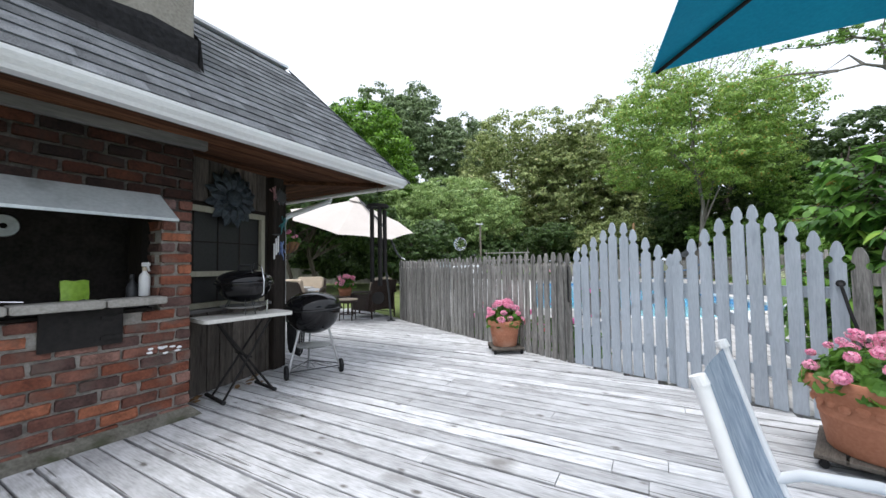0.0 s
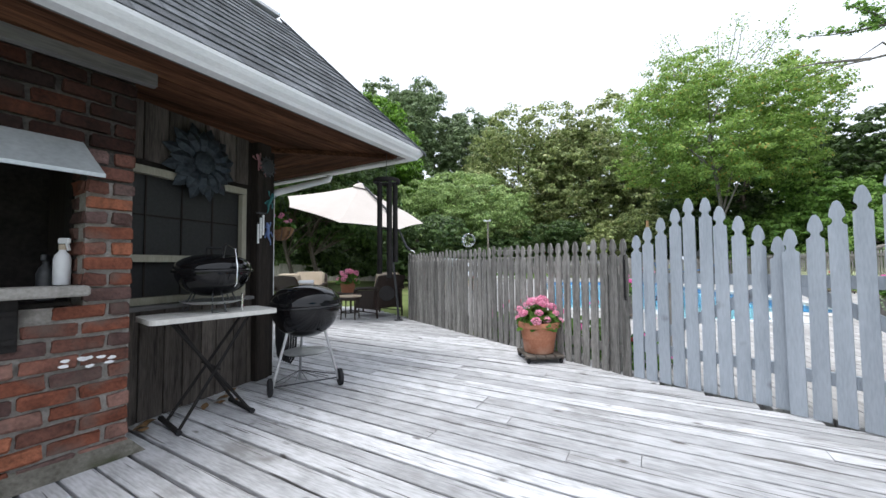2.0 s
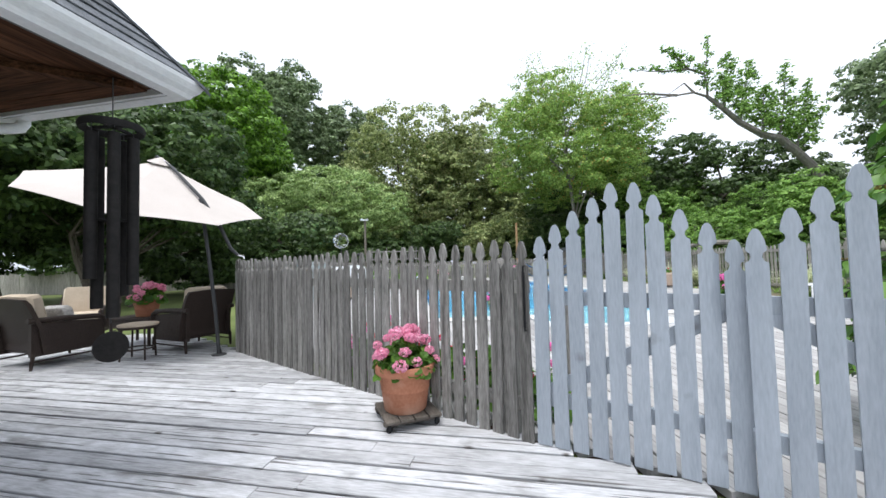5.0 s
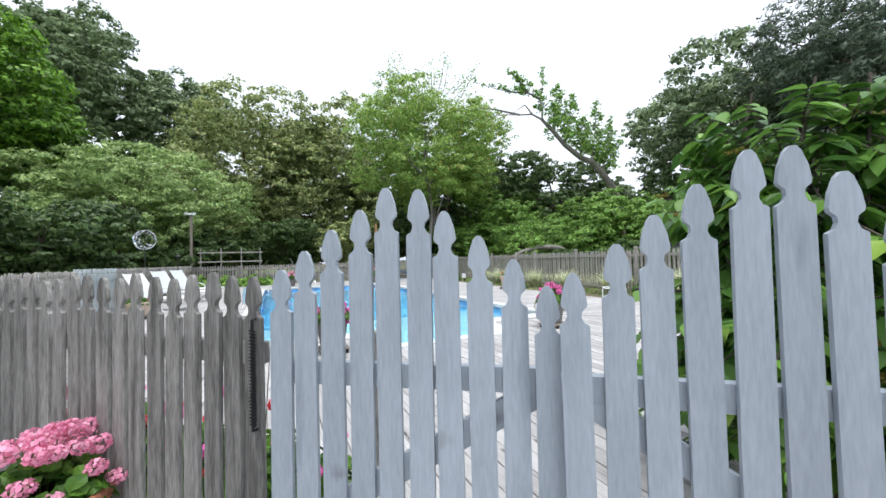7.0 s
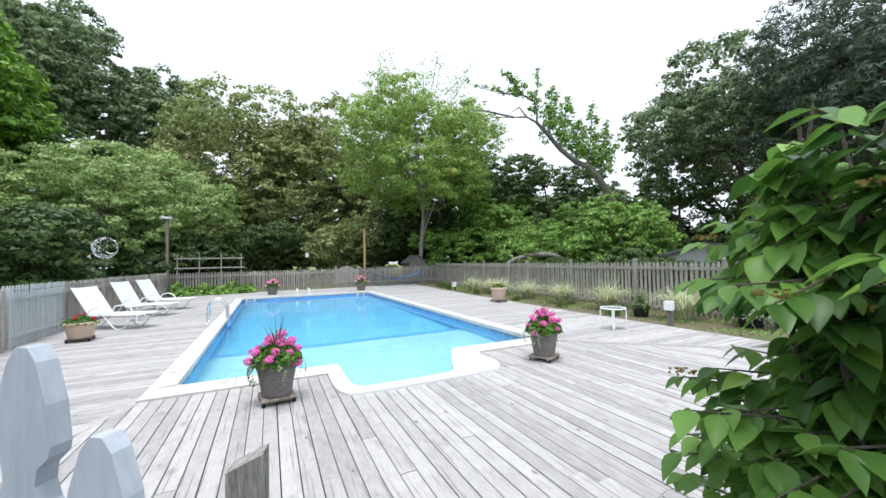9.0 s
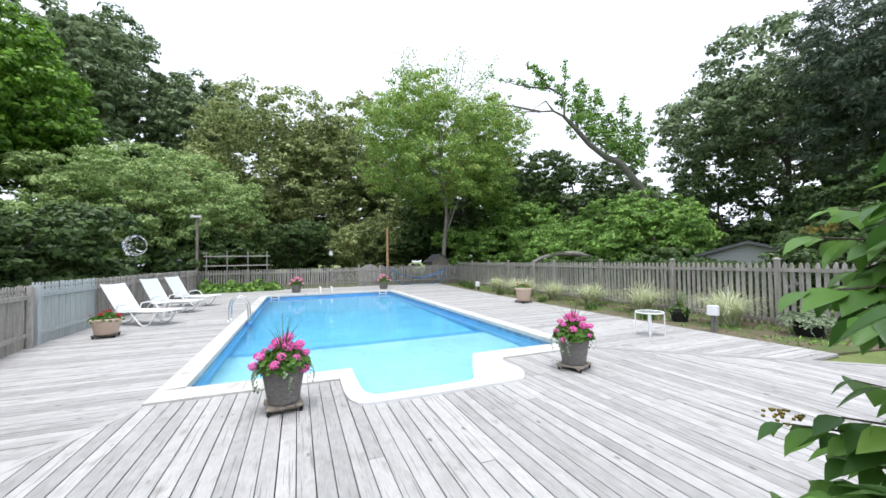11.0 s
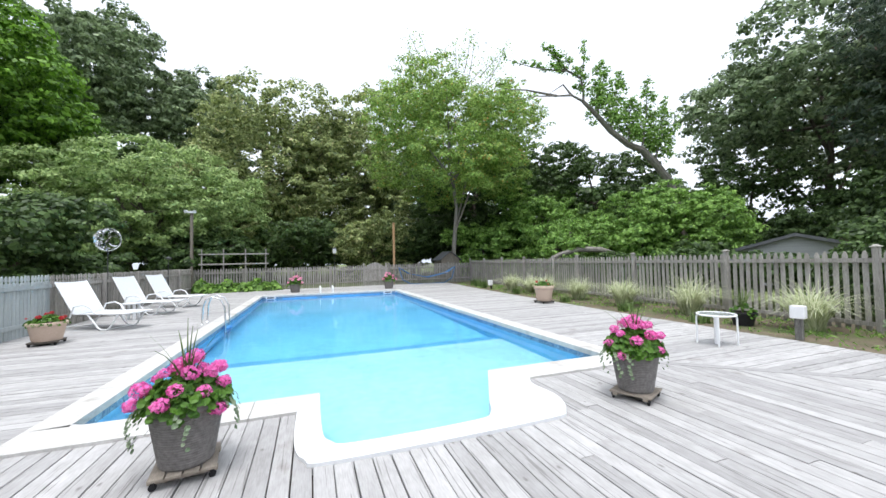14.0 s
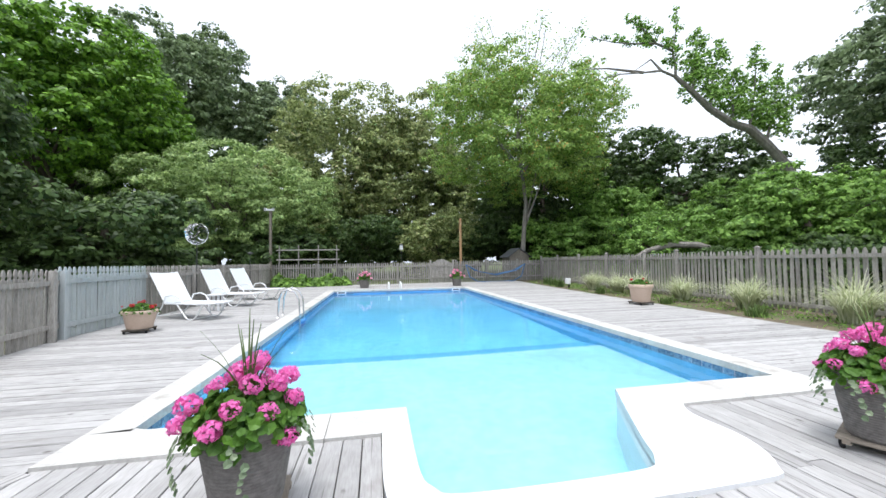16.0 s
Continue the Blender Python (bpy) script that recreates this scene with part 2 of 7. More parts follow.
WHITE_TUBE = surf("white_powder_coat", (0.76, 0.77, 0.78), (0.82, 0.83, 0.84), 3, 0.3, 0.0)
SLING = surf("white_sling_mesh", (0.60, 0.63, 0.66), (0.74, 0.77, 0.79), 120, 0.7, 0.3)
SLING_BLUE = surf("blue_grey_sling_mesh", (0.17, 0.23, 0.31), (0.42, 0.49, 0.57), 60, 0.7, 0.4, stretch=(1, 1, 0.12))
WICKER = surf("dark_brown_wicker", (0.016, 0.011, 0.009), (0.07, 0.05, 0.042), 60, 0.55, 1.0, stretch=(1, 1, 1.6), fine=140)
CUSHION = surf("tan_cushion_fabric", (0.46, 0.38, 0.29), (0.58, 0.49, 0.385), 8, 0.9, 0.2, fine=90)
CUSHION_PALE = surf("patterned_pale_cushion", (0.30, 0.29, 0.28), (0.70, 0.68, 0.65), 18, 0.9, 0.2)
CANVAS_CREAM = surf("cream_canvas", (0.50, 0.455, 0.42), (0.58, 0.53, 0.495), 3, 0.85, 0.1, fine=80)
CANVAS_BLUE = surf("turquoise_canvas", (0.0, 0.20, 0.34), (0.005, 0.28, 0.44), 2, 0.8, 0.1, fine=80)
BARK = surf("tree_bark", (0.055, 0.045, 0.036), (0.17, 0.145, 0.12), 4, 0.9, 1.0, stretch=(3, 3, 0.5), bump_size=0.03)
BARK_GREY = surf("grey_bark", (0.12, 0.11, 0.10), (0.30, 0.28, 0.25), 4, 0.9, 1.0, stretch=(2, 2, 0.6), bump_size=0.03)
NEW_POST = surf("orange_brown_timber", (0.33, 0.20, 0.10), (0.46, 0.30, 0.17), 3, 0.8, 0.3, stretch=(4, 4, 0.4))
ROOF_GREY = surf("weathered_roof", (0.08, 0.085, 0.092), (0.14, 0.146, 0.155), 4, 0.9, 0.4)
WOOD_GREY_SOLID = surf("grey_shed_boards", (0.13, 0.115, 0.095), (0.27, 0.24, 0.20), 4, 0.85, 0.4, stretch=(4, 4, 0.5))
GREEN_PACK = surf("green_plastic_bag", (0.14, 0.26, 0.02), (0.26, 0.42, 0.05), 8, 0.35, 0.4)
WHITE_PLASTIC = surf("white_plastic", (0.72, 0.73, 0.74), (0.80, 0.81, 0.82), 4, 0.4, 0.0)
WICKER_TAN = surf("coir_basket_liner", (0.12, 0.06, 0.03), (0.30, 0.17, 0.09), 30, 0.9, 1.0)
BLUE_ROPE = surf("faded_blue_rope", (0.05, 0.13, 0.28), (0.14, 0.26, 0.44), 20, 0.8, 0.3)
BLUE_PLASTIC = surf("blue_plastic", (0.03, 0.22, 0.55), (0.06, 0.30, 0.65), 6, 0.4, 0.0)
GECKO_BLUE = surf("blue_metal_gecko", (0.08, 0.13, 0.30), (0.22, 0.30, 0.52), 20, 0.5, 0.2)
GECKO_GREEN = surf("teal_metal_gecko", (0.02, 0.10, 0.11), (0.06, 0.22, 0.22), 20, 0.5, 0.2)
PINK_METAL = surf("dusty_pink_metal", (0.22, 0.10, 0.11), (0.36, 0.19, 0.20), 20, 0.5, 0.2)
DRY_LEAF = surf("dry_brown_leaf", (0.10, 0.055, 0.025), (0.27, 0.17, 0.085), 20, 0.8, 0.2)

LEAF_MAPLE = leaf_mat("maple_leaves", (0.045, 0.115, 0.018), (0.27, 0.499, 0.061))
LEAF_OAK = leaf_mat("oak_leaves", (0.06, 0.10, 0.045), (0.325, 0.425, 0.219))
LEAF_WILLOW = leaf_mat("willow_leaves", (0.13, 0.22, 0.07), (0.494, 0.632, 0.253), through_light=0.4)
LEAF_LINDEN = leaf_mat("linden_leaves", (0.09, 0.135, 0.045), (0.483, 0.552, 0.23), other=(0.56, 0.49, 0.28), through_light=0.4)
LEAF_LIGHT = leaf_mat("light_green_leaves", (0.12, 0.215, 0.048), (0.432, 0.612, 0.162), other=(0.58, 0.34, 0.10), through_light=0.45)
LEAF_DARK = leaf_mat("dark_leaves", (0.028, 0.058, 0.018), (0.13, 0.21, 0.065))
LEAF_PINE = leaf_mat("pine_needles", (0.03, 0.055, 0.036), (0.144, 0.198, 0.126), other=(0.10, 0.06, 0.04))
LEAF_BUSH = leaf_mat("bush_leaves", (0.07, 0.16, 0.03), (0.348, 0.564, 0.132))
LEAF_VIB = leaf_mat("viburnum_leaves", (0.05, 0.13, 0.03), (0.19, 0.37, 0.07), gloss=0.36, other=(0.30, 0.46, 0.08))
LEAF_POT = leaf_mat("geranium_leaves", (0.045, 0.12, 0.018), (0.13, 0.27, 0.04))
LEAF_GREY = leaf_mat("pale_trailing_leaves", (0.17, 0.24, 0.14), (0.33, 0.40, 0.26))
PETAL_HOT = leaf_mat("hot_pink_petals", (0.80, 0.13, 0.46), (0.95, 0.30, 0.66), gloss=0.6, other=(0.97, 0.52, 0.78))
PETAL_PINK = leaf_mat("soft_pink_petals", (0.82, 0.28, 0.46), (0.96, 0.54, 0.68), gloss=0.6, other=(0.97, 0.80, 0.84))
PETAL_RED = leaf_mat("red_petals", (0.55, 0.03, 0.05), (0.78, 0.08, 0.10), gloss=0.6)
BLADE = leaf_mat("striped_grass_blades", (0.36, 0.42, 0.20), (0.78, 0.80, 0.60), gloss=0.6)
BLADE_GREEN = leaf_mat("green_blades", (0.06, 0.12, 0.03), (0.18, 0.26, 0.08), gloss=0.5)
BERRY = leaf_mat("yellow_flower_buds", (0.22, 0.17, 0.04), (0.42, 0.33, 0.09), gloss=0.7)


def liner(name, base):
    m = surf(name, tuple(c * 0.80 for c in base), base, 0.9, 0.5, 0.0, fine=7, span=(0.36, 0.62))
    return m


LINER_SHALLOW = liner("pale_blue_liner", (0.46, 0.765, 0.85))
# same vinyl as the shallow end; light lost in deep water is painted in
LINER_DEPTH_TINT = liner("depth_tinted_liner", (0.24, 0.64, 0.88))
LINER_WALL = liner("blue_wall_liner", (0.19, 0.54, 0.85))
LINER_SLOPE = liner("blue_slope_liner", (0.19, 0.56, 0.84))
TILE_BLUE = surf("blue_waterline_tile", (0.025, 0.09, 0.22), (0.26, 0.42, 0.56), 26, 0.25, 0.1, vary=0.2)

WATER = bpy.data.materials.new("pool_water")
WATER.use_nodes = True
qn, ql = WATER.node_tree.nodes, WATER.node_tree.links
qn.remove(qn["Principled BSDF"])
clear = qn.new("ShaderNodeBsdfRefraction")
clear.inputs["Color"].default_value = (0.84, 0.965, 1.0, 1)
clear.inputs["Roughness"].default_value = 0.0
clear.inputs["IOR"].default_value = 1.33
shine = qn.new("ShaderNodeBsdfGlossy")
shine.inputs["Roughness"].default_value = 0.02
fres = qn.new("ShaderNodeFresnel")
fres.inputs[0].default_value = 1.33
ripple = qn.new("ShaderNodeTexNoise")
ripple.inputs["Scale"].default_value = 5.0
ripple.inputs["Detail"].default_value = 3
rb = qn.new("ShaderNodeBump")
rb.inputs["Strength"].default_value = 0.10
rb.inputs["Distance"].default_value = 0.03
qc = qn.new("ShaderNodeTexCoord")
ql.new(qc.outputs["Object"], ripple.inputs["Vector"])
ql.new(ripple.outputs[0], rb.inputs["Height"])
ql.new(rb.outputs[0], shine.inputs["Normal"])
ql.new(rb.outputs[0], clear.inputs["Normal"])
ql.new(rb.outputs[0], fres.inputs["Normal"])
wmix = qn.new("ShaderNodeMixShader")
ql.new(fres.outputs[0], wmix.inputs[0])
ql.new(clear.outputs[0], wmix.inputs[1])
ql.new(shine.outputs[0], wmix.inputs[2])
ql.new(wmix.outputs[0], qn["Material Output"].inputs[0])

GLASS = bpy.data.materials.new("table_glass")
GLASS.use_nodes = True
gb = GLASS.node_tree.nodes["Principled BSDF"]
gb.inputs["Base Color"].default_value = (0.85, 0.92, 0.92, 1)
gb.inputs["Roughness"].default_value = 0.15
gb.inputs["Transmission Weight"].default_value = 0.85


# ---- geometry helpers ----
class G:
    """Collects vertices and faces for one mesh."""

    def __init__(self):
        self.v, self.f = [], []

    def add(self, verts, faces):
        k = len(self.v)
        self.v += [tuple(p) for p in verts]
        self.f += [tuple(i + k for i in q) for q in faces]
        return self

    def box(self, c, s, m=None, bevel=0.0, taper=1.0):
        x, y, z = s[0] / 2, s[1] / 2, s[2] / 2
        if bevel:
            b = bevel
            ring = [(-x + b, -y), (x - b, -y), (x, -y + b), (x, y - b), (x - b, y), (-x + b, y), (-x, y - b), (-x, -y + b)]
            vs = []
            for zz, k in ((-z, 1 - b / max(x, y)), (-z + b, 1), (z - b, 1), (z, 1 - b / max(x, y))):
                vs += [(p * k, q * k, zz) for p, q in ring]
            fs = [tuple(range(7, -1, -1)), tuple(range(24, 32))]
            for r in range(3):
                fs += [(r * 8 + i, r * 8 + (i + 1) % 8, r * 8 + 8 + (i + 1) % 8, r * 8 + 8 + i) for i in range(8)]
        else:
            vs = [(p * x * (taper if r > 0 else 1), q * y * (taper if r > 0 else 1), r * z) for r in (-1, 1) for p, q in ((-1, -1), (1, -1), (1, 1), (-1, 1))]
            fs = [(3, 2, 1, 0), (4, 5, 6, 7), (0, 1, 5, 4), (1, 2, 6, 5), (2, 3, 7, 6), (3, 0, 4, 7)]
        mm = Matrix.Translation(c) @ (m.to_4x4() if m else Matrix())
        return self.add([mm @ Vector(p) for p in vs], fs)

    def tube(self, path, r, n=8, caps=True):
        path = [Vector(p) for p in path]
        rs = r if isinstance(r, (list, tuple)) else [r] * len(path)
        vs, fs = [], []
        last = None
        for i, p in enumerate(path):
            d = (path[min(i + 1, len(path) - 1)] - path[max(i - 1, 0)]).normalized()
            if last is None:
                a = d.orthogonal().normalized()
            else:
                a = (last - d * last.dot(d)).normalized()
            last = a
            b = d.cross(a)
            vs += [p + (a * math.cos(2 * math.pi * k / n) + b * math.sin(2 * math.pi * k / n)) * rs[i] for k in range(n)]
        for i in range(len(path) - 1):
            fs += [(i * n + k, i * n + (k + 1) % n, (i + 1) * n + (k + 1) % n, (i + 1) * n + k) for k in range(n)]
        if caps:
            fs += [tuple(range(n - 1, -1, -1)), tuple((len(path) - 1) * n + k for k in range(n))]
        return self.add(vs, fs)

    def lathe(self, prof, c=(0, 0, 0), n=28, m=None, caps=False):
        vs, fs = [], []
        for r, z in prof:
            vs += [(r * math.cos(2 * math.pi * k / n), r * math.sin(2 * math.pi * k / n), z) for k in range(n)]
        for i in range(len(prof) - 1):
            fs += [(i * n + k, i * n + (k + 1) % n, (i + 1) * n + (k + 1) % n, (i + 1) * n + k) for k in range(n)]
        if caps:
            fs += [tuple(range(n - 1, -1, -1)), tuple((len(prof) - 1) * n + k for k in range(n))]
        mm = Matrix.Translation(c) @ (m.to_4x4() if m else Matrix())
        return self.add([mm @ Vector(p) for p in vs], fs)

    def prism(self, poly, z0, z1):
        n = len(poly)
        vs = [(x, y, z0) for x, y in poly] + [(x, y, z1) for x, y in poly]
        fs = [tuple(range(n - 1, -1, -1)), tuple(range(n, 2 * n))] + [(i, (i + 1) % n, n + (i + 1) % n, n + i) for i in range(n)]
        return self.add(vs, fs)

    def sheet(self, rows, thick, axis=(0, 0, 1)):
        """A grid of points given thickness along axis."""
        h, w = len(rows), len(rows[0])
        ax = Vector(axis) * thick
        vs = [Vector(p) for r in rows for p in r]
        vs += [p - ax for p in vs]
        k = h * w
        fs = []
        for i in range(h - 1):
            for j in range(w - 1):
                q = (i * w + j, i * w + j + 1, (i + 1) * w + j + 1, (i + 1) * w + j)
                fs += [q, tuple(a + k for a in reversed(q))]
        rim = [j for j in range(w)] + [i * w + w - 1 for i in range(1, h)] + [(h - 1) * w + j for j in range(w - 2, -1, -1)] + [i * w for i in range(h - 2, 0, -1)]
        for a, b in zip(rim, rim[1:] + rim[:1]):
            fs.append((b, a, a + k, b + k))
        return self.add(vs, fs)

    def mesh(self, name, mat, smooth=False):
        me = bpy.data.meshes.new(name)
        me.from_pydata(self.v, [], self.f)
        me.materials.append(mat)
        if smooth:
            me.polygons.foreach_set("use_smooth", [True] * len(me.polygons))
            me.set_sharp_from_angle(angle=radians(40))
        me.update()
        return me

    def ob(self, name, mat, parent=None, label="", smooth=False, m=None):
        o = new(name, self.mesh(name, mat, smooth))
        if parent is not None:
            o.parent = parent
        if m is not None:
            o.matrix_basis = m
        if label:
            tagged(o, label)
        return o


def place(mesh, name, parent=None, m=None):
    o = new(name, mesh)
    o.parent = parent
    if m is not None:
        o.matrix_basis = m
    return o


def thing(name, x, y, z=0.0, rz=0.0, label="", category="", group="", kind=""):
    e = new(name)
    e.empty_display_size = 0.2
    e.matrix_basis = pose(x, y, z, 0, 0, rz)
    return tagged(e, label, category, group, kind)


def cards(name, mat, pos, nrm, size, parent=None, aspect=0.6, fold=0.0):
    """Many small leaves, each a four-sided blade with its own tilt."""
    n = len(pos)
    up = np.random.normal(size=(n, 3))
    nrm = nrm / (np.linalg.norm(nrm, axis=1, keepdims=True) + 1e-9)
    a = np.cross(nrm, up)
    a /= np.linalg.norm(a, axis=1, keepdims=True) + 1e-9
    b = np.cross(nrm, a)
    s = (size * np.random.uniform(0.6, 1.3, n))[:, None]
    v = np.empty((n, 4, 3))
    v[:, 0] = pos - a * s * 0.5
    v[:, 1] = pos + b * s * 0.5 * aspect + nrm * s * fold
    v[:, 2] = pos + a * s * 0.5
    v[:, 3] = pos - b * s * 0.5 * aspect + nrm * s * fold
    me = bpy.data.meshes.new(name)
    me.vertices.add(n * 4)
    me.vertices.foreach_set("co", v.reshape(-1))
    me.loops.add(n * 4)
    me.loops.foreach_set("vertex_index", np.arange(n * 4, dtype=np.int32))
    me.polygons.add(n)
    me.polygons.foreach_set("loop_start", np.arange(0, n * 4, 4, dtype=np.int32))
    me.materials.append(mat)
    me.update(calc_edges=True)
    me.validate()
    o = new(name, me)
    o.parent = parent
    return o


def crown_points(lobes, n, clump, seed, inner=0.55, droop=0.0):
    """Points of leaves: clumps on the skins of several round lobes, with gaps between."""
    rng = np.random.default_rng(seed)
    area = np.array([(r[0] * r[1] + r[1] * r[2] + r[0] * r[2]) for _, r in lobes])
    per = np.maximum((area / area.sum() * n).astype(int), 8)
    ps, ns = [], []
    for (c, r), k in zip(lobes, per):
        c, r = np.array(c), np.array(r)
        kc = max(int(8.5 * (r[0] * r[2]) / (clump * clump)), 10)
        d = rng.normal(size=(kc, 3))
        d /= np.linalg.norm(d, axis=1, keepdims=True)
        cc = c + d * r * rng.uniform(inner, 0.98, (kc, 1))
        i = rng.integers(0, kc, k)
        u = rng.normal(size=(k, 3))
        u[:, 2] = np.abs(u[:, 2]) - 0.35
        u /= np.linalg.norm(u, axis=1, keepdims=True)
        size = rng.uniform(0.7, 1.25, kc)[i][:, None]
        off = u * clump * size * rng.uniform(0.2, 1.0, (k, 1)) ** 0.6 * np.array((0.66, 0.66, 0.42))
        off[:, 2] -= droop * (off[:, 0] ** 2 + off[:, 1] ** 2)
        p = cc[i] + off
        q = (p - c) / r
        ps.append(p)
        ns.append(q * 0.3 + u * 0.9 + rng.normal(size=(k, 3)) * 0.35 + np.array((0, 0, 0.35)))
    return np.concatenate(ps), np.concatenate(ns)


def lobes_of(c, r, k, seed, low=-0.5):
    rng = np.random.default_rng(seed)
    out = [(c, (r[0] * 0.62, r[1] * 0.62, r[2] * 0.72))]
    for i in range(k):
        a = 2 * math.pi * (i + rng.uniform(-0.3, 0.3)) / k * 2.4
        h = rng.uniform(low, 0.8)
        s = math.sqrt(max(0.08, 1 - h * h)) * 0.66
        w = rng.uniform(0.34, 0.50)
        out.append(((c[0] + math.cos(a) * s * r[0], c[1] + math.sin(a) * s * r[1], c[2] + h * r[2] * 0.72), (r[0] * w, r[1] * w, r[2] * w * 0.85)))
    return out


def tree(x, y, height, radius, mat, seed, label, name="tree", low=0.25, n=26000, leaf=0.34, clump=0.8, trunks=1, lobes=10, bark=None, thick=0.28, inner=0.55, low_lobes=-0.5, category="tree", ground=-0.06, aspect=0.6, spray=0):
    e = thing(name, x, y, ground, 0, label, category)
    rng = random.Random(seed)
    radius *= 1.06
    zc = height * (1 + low) / 2
    rz = height * (1 - low) / 2
    lb = lobes_of((0, 0, zc), (radius, radius, rz), lobes, seed, low_lobes)
    for k in range(trunks):
        a = rng.uniform(0, 6.28)
        dx, dy = (math.cos(a) * radius * 0.12 * k, math.sin(a) * radius * 0.12 * k)
        top = zc + rz * 0.35
        g = G()
        path = [(dx + math.sin(i * 1.3 + seed) * 0.10 * i, dy + math.cos(i * 1.1 + seed) * 0.10 * i, top * i / 7) for i in range(8)]
        g.tube(path, [thick * (1.25 if i == 0 else 1 - 0.11 * i) for i in range(8)], 9)
        for q in range(9):
            c, rr = lb[rng.randrange(len(lb))]
            i = rng.randrange(2, 6)
            p = Vector(path[i])
            t = Vector(c) + Vector((rng.uniform(-1, 1) * rr[0], rng.uniform(-1, 1) * rr[1], rng.uniform(-0.4, 0.7) * rr[2])) * 0.7
            mid = (p + t) / 2 + Vector((rng.uniform(-.4, .4), rng.uniform(-.4, .4), rng.uniform(-.2, .5)))
            g.tube([p, p.lerp(mid, 0.5), mid, mid.lerp(t, 0.5), t], [thick * 0.42, thick * 0.33, thick * 0.24, thick * 0.15, thick * 0.05], 6)
        g.ob("trunk", bark or BARK, e, smooth=True)
    ps, ns = crown_points(lb, int(n * 1.2), clump, seed, inner)
    keep = ps[:, 2] > 0.15
    for q in range(spray):
        # thin leading shoots above the crown
        a, rr = rng.uniform(0, 6.283), radius * 0.55 * math.sqrt(rng.random())
        p0 = Vector((rr * math.cos(a), rr * math.sin(a), zc + rz * 0.62))
        out = rng.uniform(0.05, 0.32) * rz
        p1 = p0 + Vector((math.cos(a) * out + rng.uniform(-0.5, 0.5), math.sin(a) * out + rng.uniform(-0.5, 0.5), rz * rng.uniform(0.22, 0.46)))
        G().tube([p0, (p0 + p1) / 2 + Vector((0.1, 0.1, 0.1)), p1], [0.03, 0.02, 0.006], 5).ob("shoot", bark or BARK, e)
        k = 110
        t = np.random.uniform(0.0, 1.05, (k, 1))
        sp = np.array(p0) * (1 - t) + np.array(p1) * t + np.random.normal(size=(k, 3)) * np.array((0.55, 0.55, 0.3)) * (1.15 - 0.8 * t)
        cards("shoot_leaves", mat, sp, np.random.normal(size=(k, 3)) + np.array((0, 0, 0.6)), leaf * 0.85, e, aspect)
    cards("crown", mat, ps[keep], ns[keep], leaf, e, aspect)
    return e


# pool frame: origin at the near left inner corner, u across, v along
PA = radians(4.3)
PO = (-0.47, 9.12)
PW, PL = 6.25, 14.5


def P(u, v):
    return (PO[0] + u * math.cos(PA) - v * math.sin(PA), PO[1] + u * math.sin(PA) + v * math.cos(PA))


# ---- ground, pool ----
def ground_sheet():
    g = G()
    far = 400
    inner = [P(-0.1, -1.45), P(PW + 0.1, -1.45), P(PW + 0.1, PL + 0.1), P(-0.1, PL + 0.1)]
    outer = [(-far, -far), (far, -far), (far, far), (-far, far)]
    z = -0.06
    g.add([(x, y, z) for x, y in inner + outer], [(4, 5, 1, 0), (5, 6, 2, 1), (6, 7, 3, 2), (7, 4, 0, 3)])
    tagged(g.ob("ground", LAWN), "patchy green and straw-coloured lawn grass", "ground", kind="structure")


ground_sheet()
# dark sheets added beside the bay so board gaps look black
for corner in (((-0.35, -1.6), (1.97, -1.6), (1.97, -0.40), (-0.35, -0.40)), ((4.66, -1.6), (PW + 0.35, -1.6), (PW + 0.35, -0.40), (4.66, -0.40))):
    tagged(G().prism([P(u, v) for u, v in corner], -0.09, -0.058).ob("soil", SOIL), "dark soil sheet added under the deck boards to blacken their gaps", "soil", kind="structure")
g = G()
g.prism([(8.75, 24.2), (8.9, 18.5), (9.0, 14.5), (9.3, 9.2), (9.45, 7.4), (12.3, 7.2), (11.7, 30.2), (9.0, 29.8)], -0.058, -0.022)
tagged(g.ob("planting_bed", MULCH), "dry mulch bed with patches of grass along the fence", "flower bed", kind="structure")

def round_line(pts, k=4):
    """A smooth line through the points."""
    q = [pts[0]] + list(pts) + [pts[-1]]
    out = []
    for i in range(1, len(q) - 2):
        for t in (j / k for j in range(k)):
            out.append(tuple(0.5 * (2 * q[i][c] + (q[i + 1][c] - q[i - 1][c]) * t + (2 * q[i - 1][c] - 5 * q[i][c] + 4 * q[i + 1][c] - q[i + 2][c]) * t * t + (3 * q[i][c] - q[i - 1][c] - 3 * q[i + 1][c] + q[i + 2][c]) * t ** 3) for c in (0, 1)))
    return out + [pts[-1]]


NOTCH_IN = round_line([(2.2, 0.0), (2.2, -0.95), (2.26, -1.20), (2.46, -1.30), (3.50, -1.30), (3.72, -1.20), (3.85, -0.92), (4.12, -0.36), (4.3, 0.0)])
NOTCH_OUT = round_line([(1.98, -0.46), (1.98, -1.12), (2.06, -1.42), (2.32, -1.53), (4.10, -1.53), (4.40, -1.43), (4.56, -1.10), (4.54, -0.66), (4.64, -0.46)])


